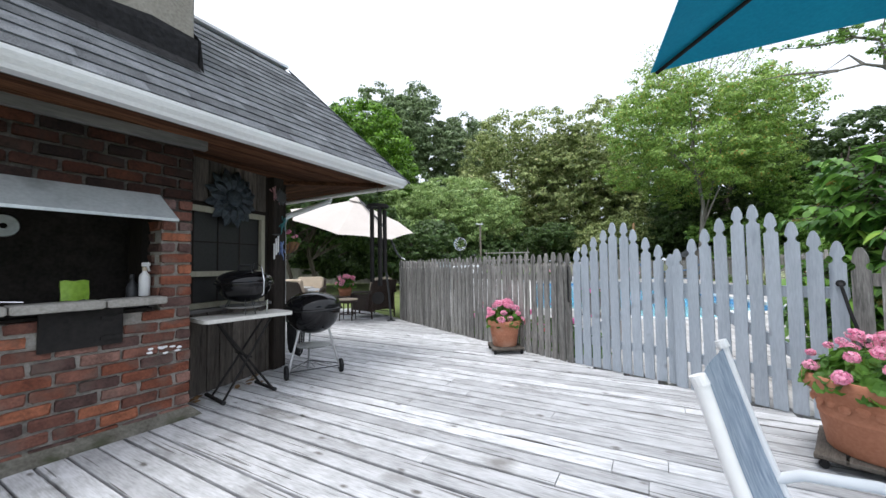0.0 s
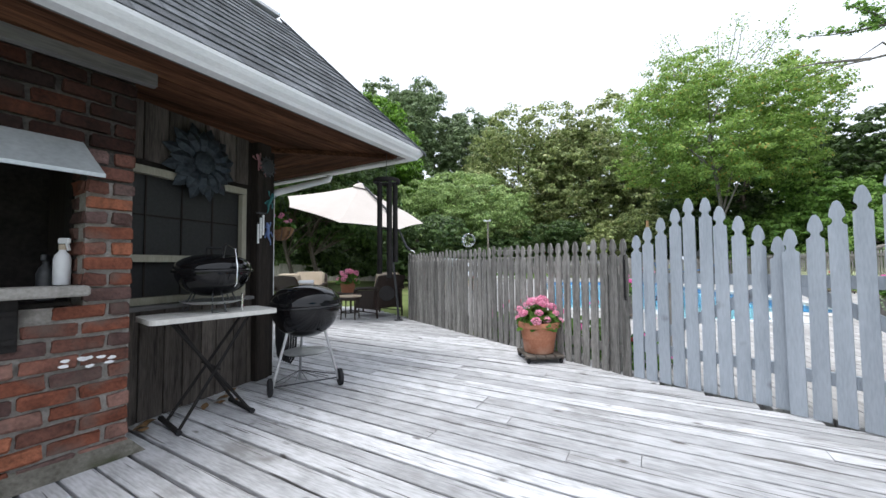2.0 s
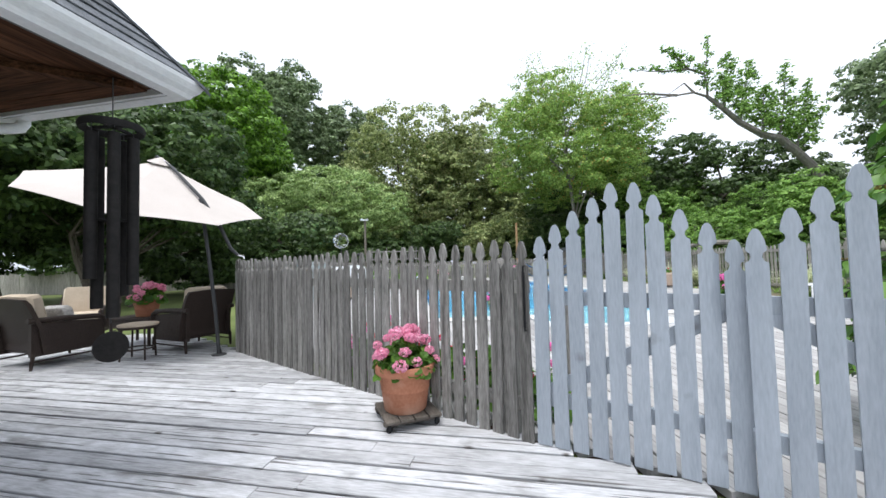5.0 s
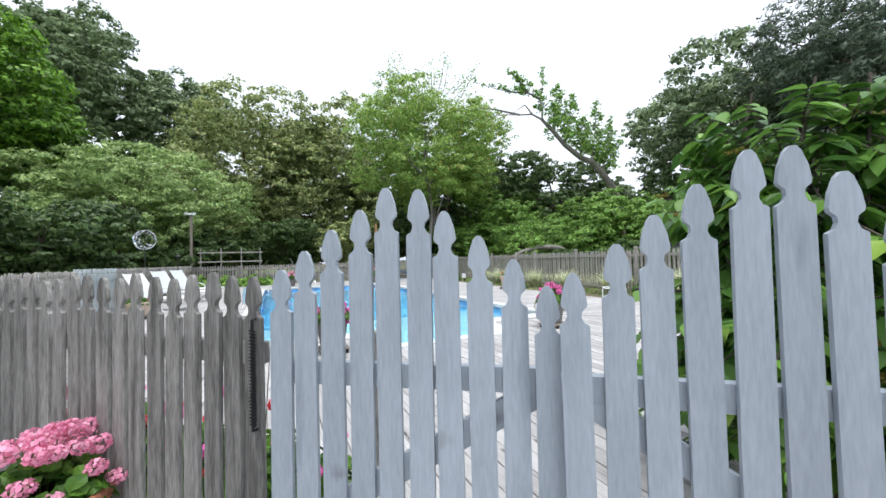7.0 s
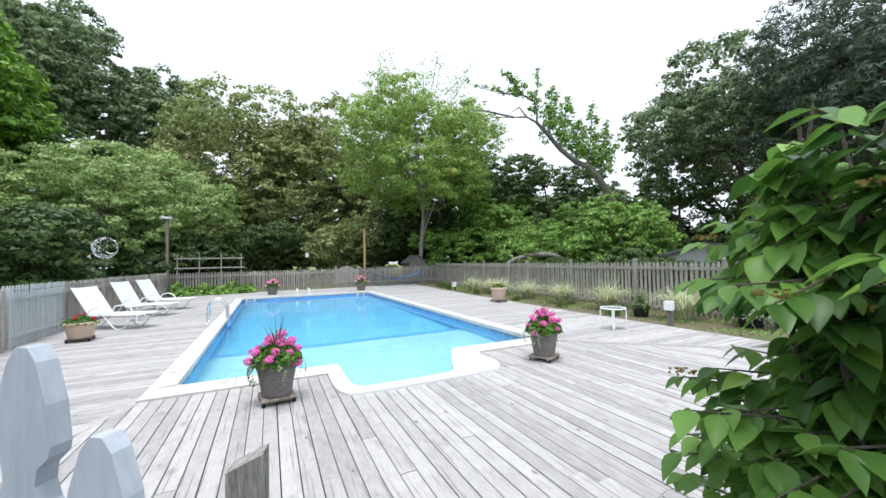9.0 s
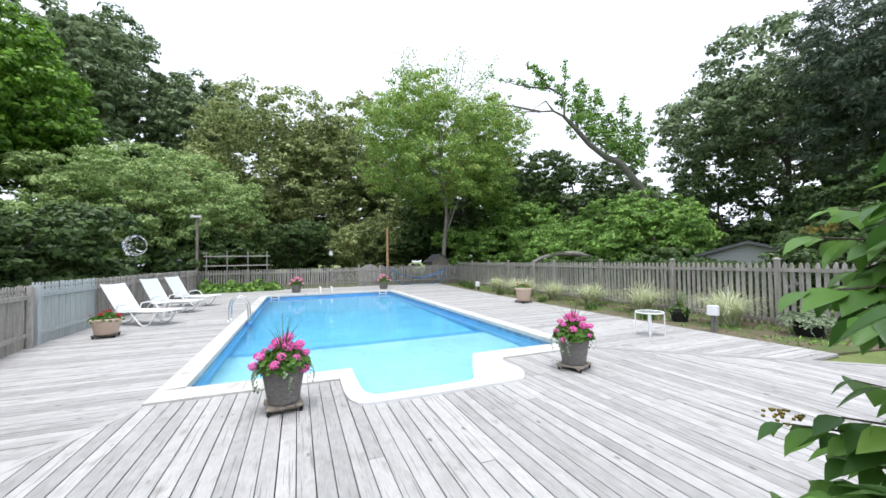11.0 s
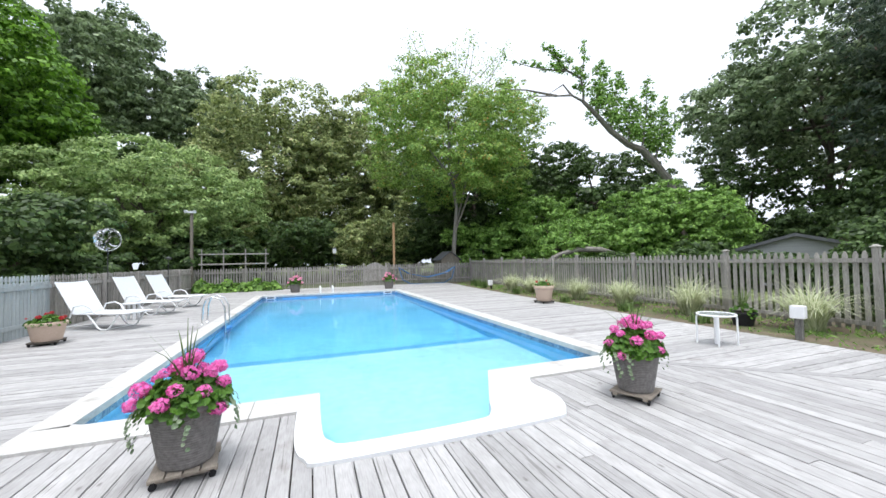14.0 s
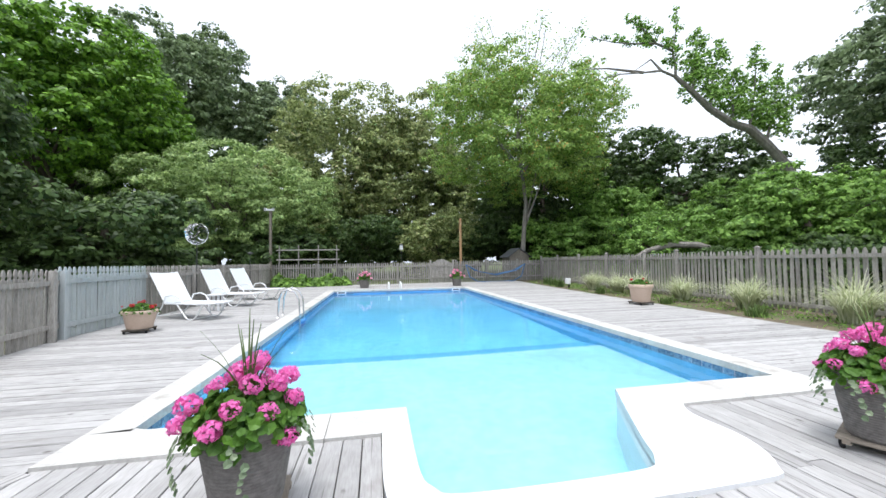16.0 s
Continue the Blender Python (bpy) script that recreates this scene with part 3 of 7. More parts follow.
def pool():
    e = thing("swimming_pool", PO[0], PO[1], 0, 4.3, "in-ground swimming pool with white coping and clear blue water", "swimming pool", kind="structure")
    # floor: shallow near end, slope, deep far end
    g = G().add([(0, 0, -1.0), (PW, 0, -1.0), (PW, 3.2, -1.05), (0, 3.2, -1.05)], [(0, 1, 2, 3)])
    g.ob("shallow_floor", LINER_SHALLOW, e)
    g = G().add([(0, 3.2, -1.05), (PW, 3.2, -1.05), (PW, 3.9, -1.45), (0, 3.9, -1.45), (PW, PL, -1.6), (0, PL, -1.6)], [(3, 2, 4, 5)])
    g.ob("deep_floor", LINER_DEPTH_TINT, e)
    G().add([(0, 3.2, -1.05), (PW, 3.2, -1.05), (PW, 3.9, -1.45), (0, 3.9, -1.45)], [(0, 1, 2, 3)]).ob("floor_slope", LINER_SLOPE, e)
    zt = -0.14
    for name, pts in (("side_wall", [(0, 0), (0, PL)]), ("side_wall", [(PW, PL), (PW, 0)]), ("end_wall", [(0, PL), (PW, PL)]), ("end_wall", [(2.2, 0), (0, 0)]), ("end_wall", [(PW, 0), (4.3, 0)])):
        (a, b), (c, d) = pts
        G().add([(a, b, zt), (c, d, zt), (c, d, -2.0), (a, b, -2.0)], [(0, 1, 2, 3)]).ob(name, LINER_WALL, e)
    # floor of the entry bay
    G().prism([*NOTCH_IN, (4.3, 0.02), (2.2, 0.02)], -1.2, -0.90).ob("bay_floor", LINER_SHALLOW, e, "pale moulded floor of the entry bay")
    g = G()
    for (a, b), (c, d) in zip(NOTCH_IN, NOTCH_IN[1:]):
        g.add([(a, b, -0.03), (c, d, -0.03), (c, d, -1.05), (a, b, -1.05)], [(0, 1, 2, 3)])
    g.ob("bay_wall", STEP_WHITE, e, "white fibreglass wall of the entry steps")
    # water
    w = G().add([(p[0], p[1], -0.135) for p in [(0, 0), *NOTCH_IN, (PW, 0), (PW, PL), (0, PL)]], [tuple(range(len(NOTCH_IN) + 4))]).ob("water", WATER, e, "clear still water, slightly rippled")
    w.visible_shadow = False
    # waterline tiles
    tl = G().box((0, 0, 0), (0.148, 0.012, 0.105), bevel=0.004).mesh("tile", TILE_BLUE)
    for k in range(int(PL / 0.155)):
        v = 0.08 + k * 0.155
        place(tl, "tile", e, pose(PW + 0.002, v, -0.085, 0, 0, 90))
        if v < 9:
            place(tl, "tile", e, pose(-0.002, v, -0.085, 0, 0, 90))
    for k in range(14):
        place(tl, "tile", e, pose(0.08 + k * 0.155, -0.002, -0.085))
    for k in range(12):
        place(tl, "tile", e, pose(4.42 + k * 0.155, -0.002, -0.085))
    G().box((PW / 2, PL + 0.002, -0.085), (PW, 0.012, 0.105)).ob("tile_band", TILE_BLUE, e)
    G().box((-0.002, (9 + PL) / 2, -0.085), (0.012, PL - 9, 0.105)).ob("tile_band", TILE_BLUE, e)
    # liner track under the coping
    for a in ((-0.02, 0, -0.02, PL), (PW + 0.02, 0, PW + 0.02, PL)):
        G().box((a[0], PL / 2, -0.03), (0.05, PL, 0.03)).ob("liner_track", LINER_SHALLOW, e)
    # coping stones
    def cop(poly):
        G().prism(poly, -0.05, 0.028).ob("coping", COPING, e)
    for k in range(12):
        v0, v1 = PL * k / 12, PL * (k + 1) / 12
        cop([(-0.30, v0 + .003), (0.02, v0 + .003), (0.02, v1 - .003), (-0.30, v1 - .003)])
        cop([(PW - 0.02, v0 + .003), (PW + 0.30, v0 + .003), (PW + 0.30, v1 - .003), (PW - 0.02, v1 - .003)])
    for k in range(6):
        u0, u1 = -0.3 + (PW + .6) * k / 6, -0.3 + (PW + .6) * (k + 1) / 6
        cop([(u0 + .003, PL - 0.02), (u1 - .003, PL - 0.02), (u1 - .003, PL + 0.30), (u0 + .003, PL + 0.30)])
    cop([(-0.30, -0.46), (0.75, -0.46), (0.75, 0.01), (0.12, 0.01), (0.03, 0.05), (-0.30, 0.0)])
    cop([(0.756, -0.46), (1.55, -0.46), (1.55, 0.01), (0.756, 0.01)])
    cop([(1.556, -0.46), (1.97, -0.46), (2.2, -0.10), (2.2, 0.01), (1.556, 0.01)])
    cop([(4.30, 0.01), (4.30, -0.10), (4.60, -0.46), (5.4, -0.46), (5.4, 0.01)])
    cop([(5.406, -0.46), (PW + 0.30, -0.46), (PW + 0.30, 0.0), (5.406, 0.01)])
    # moulded rim of the entry bay
    no = NOTCH_OUT
    for i in range(0, len(NOTCH_IN) - 1, 4):
        G().prism(NOTCH_IN[i:i + 5] + no[i:i + 5][::-1], -0.06, 0.030).ob("bay_rim", STEP_WHITE, e, "smooth white moulded rim")
    # skimmers and far cover roll
    for u in (0.35, 5.85):
        s = G()
        s.box((u, PL - 0.01, -0.075), (0.42, 0.03, 0.11), bevel=0.006)
        s.ob("skimmer", WHITE_PLASTIC, e, "white plastic skimmer mouth")
        G().box((u, PL - 0.027, -0.075), (0.30, 0.01, 0.06)).ob("skimmer_opening", DARK_METAL, e)
    return e


POOL = pool()


# ---- decks ----
def inside_spans(poly, p, d, lim=60):
    """Where the line p + s d lies inside the polygon."""
    hits = []
    n = len(poly)
    for i in range(n):
        ax, ay = poly[i]
        bx, by = poly[(i + 1) % n]
        ex, ey = bx - ax, by - ay
        den = d[0] * ey - d[1] * ex
        if abs(den) < 1e-9:
            continue
        s = ((ax - p[0]) * ey - (ay - p[1]) * ex) / den
        q = ((ax - p[0]) * d[1] - (ay - p[1]) * d[0]) / den
        if 0 <= q < 1:
            hits.append(s)
    hits.sort()
    return list(zip(hits[0::2], hits[1::2]))


def deck(name, label, poly, angle, width, gap, mat, seed, longest=4.2, limit=300):
    e = thing(name, 0, 0, 0, 0, label, "deck", kind="structure")
    rng = random.Random(seed)
    a = radians(angle)
    d, nrm = (math.cos(a), math.sin(a)), (-math.sin(a), math.cos(a))
    offs = [x * nrm[0] + y * nrm[1] for x, y in poly]
    o = min(offs) + width / 2
    while o < max(offs):
        for s0, s1 in inside_spans(poly, (nrm[0] * o, nrm[1] * o), d):
            s = s0
            first = True
            while s < s1 - 0.05:
                ln = rng.uniform(0.45, 1) * longest if first else rng.uniform(0.75, 1.0) * longest
                first = False
                t = s1 if s + ln > s1 - 0.5 else s + ln
                L = t - s - 0.004
                w = width - gap * rng.uniform(0.55, 1.45)
                lift = rng.uniform(-0.003, 0.003)
                b = 0.0035
                g = G()
                x = L / 2
                pr = [(-w / 2, -0.05), (w / 2, -0.05), (w / 2, -b), (w / 2 - b, 0.0), (0, 0.0012), (-w / 2 + b, 0.0), (-w / 2, -b)]
                vs = [(sx, py, pz) for sx in (-x, x) for py, pz in pr]
                fs = [tuple(range(6, -1, -1)), tuple(range(7, 14))] + [(i, (i + 1) % 7, 7 + (i + 1) % 7, 7 + i) for i in range(7)]
                g.add(vs, fs)
                c = (s + t) / 2
                ob = g.ob("plank", mat, e)
                ob.matrix_basis = pose(nrm[0] * o + d[0] * c, nrm[1] * o + d[1] * c, lift, rng.uniform(-0.3, 0.3), 0, angle + rng.uniform(-0.08, 0.08))
                s = t
        o += width
    return e


FENCE_A, FENCE_B = (-3.11, 6.62), (0.36, 3.84)
DECK_A = [(-3.7, -3), (-3.05, 1.5), (-3.0, 2.8), (-7.6, 3.6), (-7.6, 8.0), (-5.2, 8.4), (-3.16, 6.72), (0.40, 3.88), (1.30, 3.23), (2.22, 2.53), (5.2, -0.2), (5.2, -3)]
NEAR_DECK = [P(-0.30, -0.43), P(2.04, -0.43), *[P(3.3 + (u - 3.3) * 0.94, -0.46 + (v + 0.46) * 0.93) for u, v in NOTCH_OUT[1:-1]], P(4.58, -0.43), P(PW + 0.31, -0.43), (8.55, 7.25), (10.3, 5.9), (10.3, 1.0), (5.3, -0.2), (2.26, 2.58), (1.33, 3.28), (0.42, 3.95), (-0.9, 5.0), (-1.25, 7.2)]
LEFT_DECK = [P(-0.31, -0.47), (-1.25, 7.2), (-1.1, 5.6), (-3.0, 6.9), (-4.4, 11.6), (-4.65, 14), (-5.95, 27.8), (9.0, 29.4), (8.9, 24.3), P(PW + 0.31, PL + 0.31), P(-0.31, PL + 0.31)]
RIGHT_DECK = [P(PW + 0.31, -0.47), (8.55, 7.25), (9.55, 7.3), (9.4, 9.2), (9.15, 12.6), (9.08, 14.5), (8.95, 18.5), (8.85, 24.25), P(PW + 0.31, PL + 0.31)]


# ---- fences ----
def picket_mesh(h, w, mat, style="gothic", th=0.019):
    b = w / 2
    if style == "gothic":
        r = [(b, h - 0.165), (b * 0.98, h - 0.162), (b * 0.62, h - 0.152), (b * 0.46, h - 0.135), (b * 0.52, h - 0.118), (b * 0.84, h - 0.105), (b * 0.88, h - 0.095), (b * 0.74, h - 0.055), (b * 0.42, h - 0.014), (b * 0.16, h)]
    elif style == "round":
        r = [(b, h - 0.05), (b * 0.8, h - 0.02), (b * 0.4, h)]
    else:
        r = [(b, h - 0.09), (b * 0.72, h - 0.045), (b * 0.32, h - 0.004), (b * 0.1, h)]
    poly = [(b, 0.0)] + r + [(-x, z) for x, z in reversed(r)] + [(-b, 0.0)]
    n = len(poly)
    vs = [(x, -th / 2, z) for x, z in poly] + [(x, th / 2, z) for x, z in poly]
    half = len(poly) // 2
    fs = []
    for i in range(half - 1):
        q = (i, i + 1, n - 2 - i, n - 1 - i)
        fs += [q, tuple(a + n for a in reversed(q))]
    fs += [((i + 1) % n, i, n + i, n + (i + 1) % n) for i in range(n)]
    return G().add(vs, fs).mesh("picket", mat)


def fence_run(name, label, a, b, z, heights, step, w, mat, style, rails, side, posts=(), seed=1, post_h=0.0, rail_mat=None, jitter=1.0, group="", cap=True):
    """A run of single pickets on rails from a to b; side: on which side the rails lie."""
    L = math.hypot(b[0] - a[0], b[1] - a[1])
    rz = math.degrees(math.atan2(b[1] - a[1], b[0] - a[0]))
    e = thing(name, a[0], a[1], z, rz, label, "fence", group)
    rng = random.Random(seed)
    n = int(round(L / step))
    kinds = {}
    for i in range(n + 1):
        h = heights(i, n)
        k = round(h, 3)
        if k not in kinds:
            kinds[k] = picket_mesh(h, w, mat, style)
        place(kinds[k], "picket", e, pose(i * L / n, rng.uniform(-0.004, 0.004), rng.uniform(-0.008, 0.008) * jitter, 0, rng.uniform(-0.7, 0.7) * jitter, rng.uniform(-1.5, 1.5)))
    for zr in rails:
        G().box((L / 2, side * 0.034, zr), (L + 0.04, 0.046, 0.085), bevel=0.004).ob("rail", rail_mat or mat, e)
    for s in posts:
        g = G().box((s, side * 0.07, post_h / 2 - 0.03), (0.095, 0.095, post_h + 0.06), bevel=0.006)
        p = g.ob("post", rail_mat or mat, e)
        if cap:
            c = G().box((s, side * 0.07, post_h + 0.018), (0.13, 0.13, 0.03), bevel=0.006)
            c.box((s, side * 0.07, post_h + 0.045), (0.10, 0.10, 0.03), taper=0.4)
            c.ob("cap", rail_mat or mat, p)
    return e


deck_fence = fence_run("picket_fence", "bare grey weathered picket fence with notched tops", FENCE_A, FENCE_B, -0.02, lambda i, n: 1.31 + 0.012 * math.sin(i * 1.7) + 0.025 * (i / n), 0.112, 0.080, PICKET_GREY, "gothic", (0.25, 1.02), 1, (0.3, 2.3, 4.3), 3, 1.15, cap=False)


def gate():
    hs1 = [1.326, 1.395, 1.471, 1.539, 1.614, 1.601, 1.519, 1.427, 1.344, 1.252]
    hs2 = [1.296, 1.382, 1.464, 1.546, 1.632, 1.633, 1.553, 1.468, 1.387, 1.305]
    for hs, org, ang, step, right, lab in ((hs1, (0.454, 3.789), -31.8, 0.1098, False, "pale blue-grey painted picket gate with a swooping top"), (hs2, (1.333, 3.170), -35.8, 0.1142, True, "pale blue-grey painted picket gate leaf, taller at its middle")):
        e = thing("picket_gate", org[0], org[1], 0.012, ang, lab, "gate", "double gate")
        for i, h in enumerate(hs):
            place(picket_mesh(h - 0.012, 0.088, PICKET_PAINT), "picket", e, pose(i * step, 0, 0, 0, random.uniform(-0.5, 0.5), random.uniform(-1, 1)))
        L = len(hs) * step
        for z in (0.28, 0.92):
            G().box((L / 2 - 0.055, 0.032, z), (L - 0.01, 0.038, 0.085), bevel=0.004).ob("rail", PICKET_PAINT, e)
        d = math.degrees(math.atan2(0.60, L - 0.1))
        G().box((L / 2 - 0.055, 0.030, 0.60), (math.hypot(0.60, L - 0.1), 0.03, 0.085), Euler((0, radians(d if right else -d), 0)).to_matrix()).ob("brace", PICKET_PAINT, e)
        if right:
            h = G().tube([(1.045, -0.022, 0.99), (1.05, -0.05, 0.98), (1.09, -0.055, 0.78), (1.14, -0.05, 0.585), (1.145, -0.022, 0.575)], 0.011, 8)
            h.tube([(1.045, -0.012, 0.99), (1.045, -0.024, 0.99)], 0.026, 10)
            h.tube([(1.145, -0.012, 0.575), (1.145, -0.024, 0.575)], 0.026, 10)
            h.ob("spring_closer", RUBBER, e, "black spring closer", smooth=True)
    # spring closer on the hinge picket
    s = thing("gate_spring", 0.372, 3.832, 0.72, -38, "black coiled gate spring on the hinge post", "gate spring")
    g = G()
    coil = [(0.010 * math.cos(k * 1.2), -0.03 + 0.010 * math.sin(k * 1.2), 0.02 + 0.36 * k / 150) for k in range(151)]
    g.tube(coil, 0.0035, 5)
    g.ob("coil", RUBBER, s)
    G().tube([(0, -0.010, 0.0), (0, -0.03, 0.0), (0, -0.03, 0.42), (0, -0.010, 0.42)], 0.006, 6).ob("rod", RUBBER, s)


gate()
fence_run("picket_fence", "bare grey picket fence overgrown by a shrub", (2.262, 2.498), (5.0, -0.1), -0.02, lambda i, n: 1.28 + 0.02 * math.sin(i * 2.1), 0.125, 0.095, PICKET_GREY, "gothic", (0.3, 1.05), 1, (1.4, 3.4), 4, 1.2, cap=False)
LF = lambda y: (-4.5 - 0.09 * (y - 12.0), y)
fence_run("picket_fence", "bare grey picket fence along the pool deck", (-3.16, 6.72), LF(13.35), -0.03, lambda i, n: 1.33 + 0.01 * math.sin(i * 1.3), 0.118, 0.088, FAR_WOOD, "gothic", (0.3, 1.08), -1, (1.5, 4.0, 6.6), 5, 1.3, cap=False)
fence_run("picket_fence", "pale blue-grey painted picket fence panel", LF(13.45), LF(16.05), -0.03, lambda i, n: 1.37, 0.113, 0.089, PAINT_PALE, "gothic", (0.28, 1.10), -1, (0.0,), 6, 1.3, cap=False)
fence_run("picket_fence", "bare grey picket fence behind the sun loungers", LF(16.15), LF(28.2), -0.03, lambda i, n: 1.36 + 0.012 * math.sin(i * 1.9), 0.118, 0.088, FAR_WOOD, "gothic", (0.3, 1.1), -1, (2.4, 4.8, 7.2, 9.6), 7, 1.36, cap=False)
CF = (LF(28.2)[0], 28.2)
CR = (11.2, 30.3)


def on_far(f):
    return (CF[0] + (CR[0] - CF[0]) * f, CF[1] + (CR[1] - CF[1]) * f)


fence_run("picket_fence", "bare grey picket fence at the end of the garden", CF, on_far(0.545), -0.04, lambda i, n: 1.34, 0.135, 0.085, FAR_WOOD, "point", (0.3, 1.1), -1, (0.1, 2.5, 4.9, 7.3), 8, 1.3, cap=False)
fence_run("picket_fence", "bare grey picket fence behind the hammock", on_far(0.635), CR, -0.04, lambda i, n: 1.38, 0.135, 0.085, FAR_WOOD, "point", (0.3, 1.1), -1, (0.1, 2.2, 4.4), 9, 1.4)
fence_run("picket_fence", "tall grey spaced-picket fence with capped posts", CR, (11.35, 18.0), -0.04, lambda i, n: 1.54, 0.148, 0.082, FAR_WOOD, "point", (0.16, 1.36), -1, (0, 2.6, 5.3, 8.0, 10.7), 10, 1.60)
fence_run("picket_fence", "tall grey spaced-picket fence with capped posts", (11.35, 17.9), (11.75, 5.5), -0.04, lambda i, n: 1.54, 0.148, 0.084, FAR_WOOD, "point", (0.16, 1.36), -1, (0.0, 2.9, 5.9, 8.6, 11.2), 11, 1.60)

# small arched gate in the far fence
ge = thing("garden_gate", *on_far(0.545), -0.04, 7, "small grey wooden gate with an arched top and cross brace", "gate")
for i in range(9):
    h = 1.28 + 0.24 * math.sin(math.pi * i / 8)
    place(picket_mesh(h, 0.15, FAR_WOOD, "round"), "board", ge, pose(0.12 + i * 0.156, 0, 0))
for z in (0.3, 1.1):
    G().box((0.75, -0.03, z), (1.4, 0.04, 0.09)).ob("rail", FAR_WOOD, ge)
G().box((0.75, -0.03, 0.7), (1.5, 0.03, 0.08), Euler((0, radians(30), 0)).to_matrix()).ob("brace", FAR_WOOD, ge)
for x in (0.0, 1.5):
    G().box((x, 0, 0.72), (0.12, 0.12, 1.5), bevel=0.01).ob("post", FAR_WOOD, ge)

# ---- house ----
EA = radians(-11.1)
ED = (math.sin(-EA), math.cos(EA))
EC = (-1.68, 3.61)
ROOF_M = pose(EC[0], EC[1], -0.015, 0, 0, -11.1)


def house():
    e = thing("house", 0, 0, 0, 0, "low house with dark board walls and a shingled hip roof", "house", kind="structure")
    # board wall with a window opening
    x0, x1 = -3.16, -2.99
    w = G()
    for (ya, yb, za, zb) in ((1.30, 1.43, 0, 2.28), (1.43, 2.56, 0, 0.80), (1.43, 2.56, 1.78, 2.28), (2.56, 2.66, 0, 2.28)):
        w.box(((x0 + x1) / 2, (ya + yb) / 2, (za + zb) / 2), (x1 - x0, yb - ya, zb - za))
    w.ob("wall", DARK_WOOD, e, "dark-stained board wall")
    y = 1.42
    k = 0
    while y < 2.62:
        wd = (0.15, 0.13, 0.17, 0.14)[k % 4]
        for za, zb in ((0.0, 0.78), (1.83, 2.27)):
            if za > 1 and y > 2.55:
                continue
            G().box((-2.98, y + wd / 2, (za + zb) / 2), (0.022, wd - 0.008, zb - za), bevel=0.004).ob("board", WORN_BOARD, e)
        y += wd
        k += 1
    G().box((-2.985, 2.73, 1.14), (0.17, 0.16, 2.28), bevel=0.012).ob("corner_post", DARK_WOOD, e)
    w = G()
    w.box((-5.5, 2.84 + 0.40, 1.2), (5.2, 0.16, 2.4), Euler((0, 0, radians(-10))).to_matrix())
    w.ob("side_wall", DARK_WOOD, e)
    G().box((-3.7, -2.6, 1.15), (1.9, 3.6, 2.3)).ob("wall_south", DARK_WOOD, e)
    # soffit boards run beside the gutter
    for k in range(13):
        a = -0.10 - k * 0.135
        G().box((a, -2.9 if k > 1 else -2.6, 2.27 + 0.002 * (k % 3)), (0.128, 5.3 if k > 1 else 5.1, 0.02), bevel=0.003).ob("soffit_board", SOFFIT, e, m=ROOF_M)
    # boards along the side eave, up to the hip
    for k in range(8):
        yy = -0.14 - k * 0.135
        x1 = yy - 0.06
        G().box(((x1 - 4.6) / 2, yy, 2.256 + 0.002 * (k % 2)), (4.6 + x1, 0.128, 0.012), bevel=0.003).ob("soffit_board", SOFFIT_SIDE, e, m=ROOF_M)
    G().box((-2.6, -3.0, 2.31), (5.0, 6.0, 0.02)).ob("ceiling", SOFFIT, e, m=ROOF_M)
    p = G()
    p.box((-0.72, -0.68, 2.235), (1.46, 0.05, 0.04), Euler((0, 0, radians(42))).to_matrix())
    p.ob("hip_batten", SOFFIT, e, m=ROOF_M)
    G().box((-0.08, -2.7, 2.255), (0.03, 5.3, 0.06)).ob("fascia", GREY_BOARD, e, m=ROOF_M)
    G().box((-2.6, -0.09, 2.26), (5.1, 0.02, 0.07)).ob("fascia", GUTTER, e, m=ROOF_M)
    # gutter: K-shaped trough
    prof = [(-0.075, 2.222), (0.0, 2.222), (0.012, 2.245), (0.035, 2.268), (0.05, 2.30), (0.05, 2.325), (0.035, 2.325), (0.03, 2.30), (-0.002, 2.24), (-0.07, 2.232), (-0.07, 2.32), (-0.075, 2.32)]
    n = len(prof)
    def trough(ax):
        g = G()
        vs = []
        for s in (0.0, -6.4):
            for o, z in prof:
                vs.append((o, s + (o if s == 0 else 0), z) if ax == "y" else (s + (o if s == 0 else 0), o, z))
        fs = [(i, (i + 1) % n, n + (i + 1) % n, n + i) for i in range(n)]
        if ax == "x":
            fs = [tuple(reversed(q)) for q in fs]
        return g.add(vs, fs)
    trough("y").ob("gutter", GUTTER, e, "white metal gutter", m=ROOF_M)
    trough("x").ob("gutter", GUTTER, e, "white metal gutter", m=ROOF_M)
    d = G()
    d.tube([(-1.33, -0.01, 2.25), (-1.33, -0.01, 2.21), (-1.33, -0.03, 2.17), (-1.32, -0.09, 2.145), (-1.18, -0.86, 1.85), (-1.165, -0.93, 1.81), (-1.16, -0.945, 1.73), (-1.16, -0.945, 0.13)], 0.036, 10)
    d.ob("downpipe", GUTTER, e, "white downpipe", smooth=True, m=ROOF_M)
    # roof deck under the shingles
    sl = 1.083
    r = G()
    top = 1.45
    A = (0.03, 0.03, 2.33)
    B = (-top, -0.70, 2.33 + top * sl)
    Cc = (-top, -6.6, 2.33 + top * sl)
    D = (0.03, -6.6, 2.33)
    E1 = (-4.6, -0.70, 2.33 + top * sl)
    F1 = (-6.0, 0.03, 2.33)
    r.add([A, B, Cc, D, E1, F1, (-4.6, -6.6, B[2])], [(0, 1, 2, 3), (0, 5, 4, 1), (1, 4, 6, 2)])
    r.add([(p[0], p[1], p[2] - 0.05) for p in (A, B, Cc, D, E1, F1, (-4.6, -6.6, B[2]))], [(3, 2, 1, 0), (1, 4, 5, 0), (2, 6, 4, 1)])
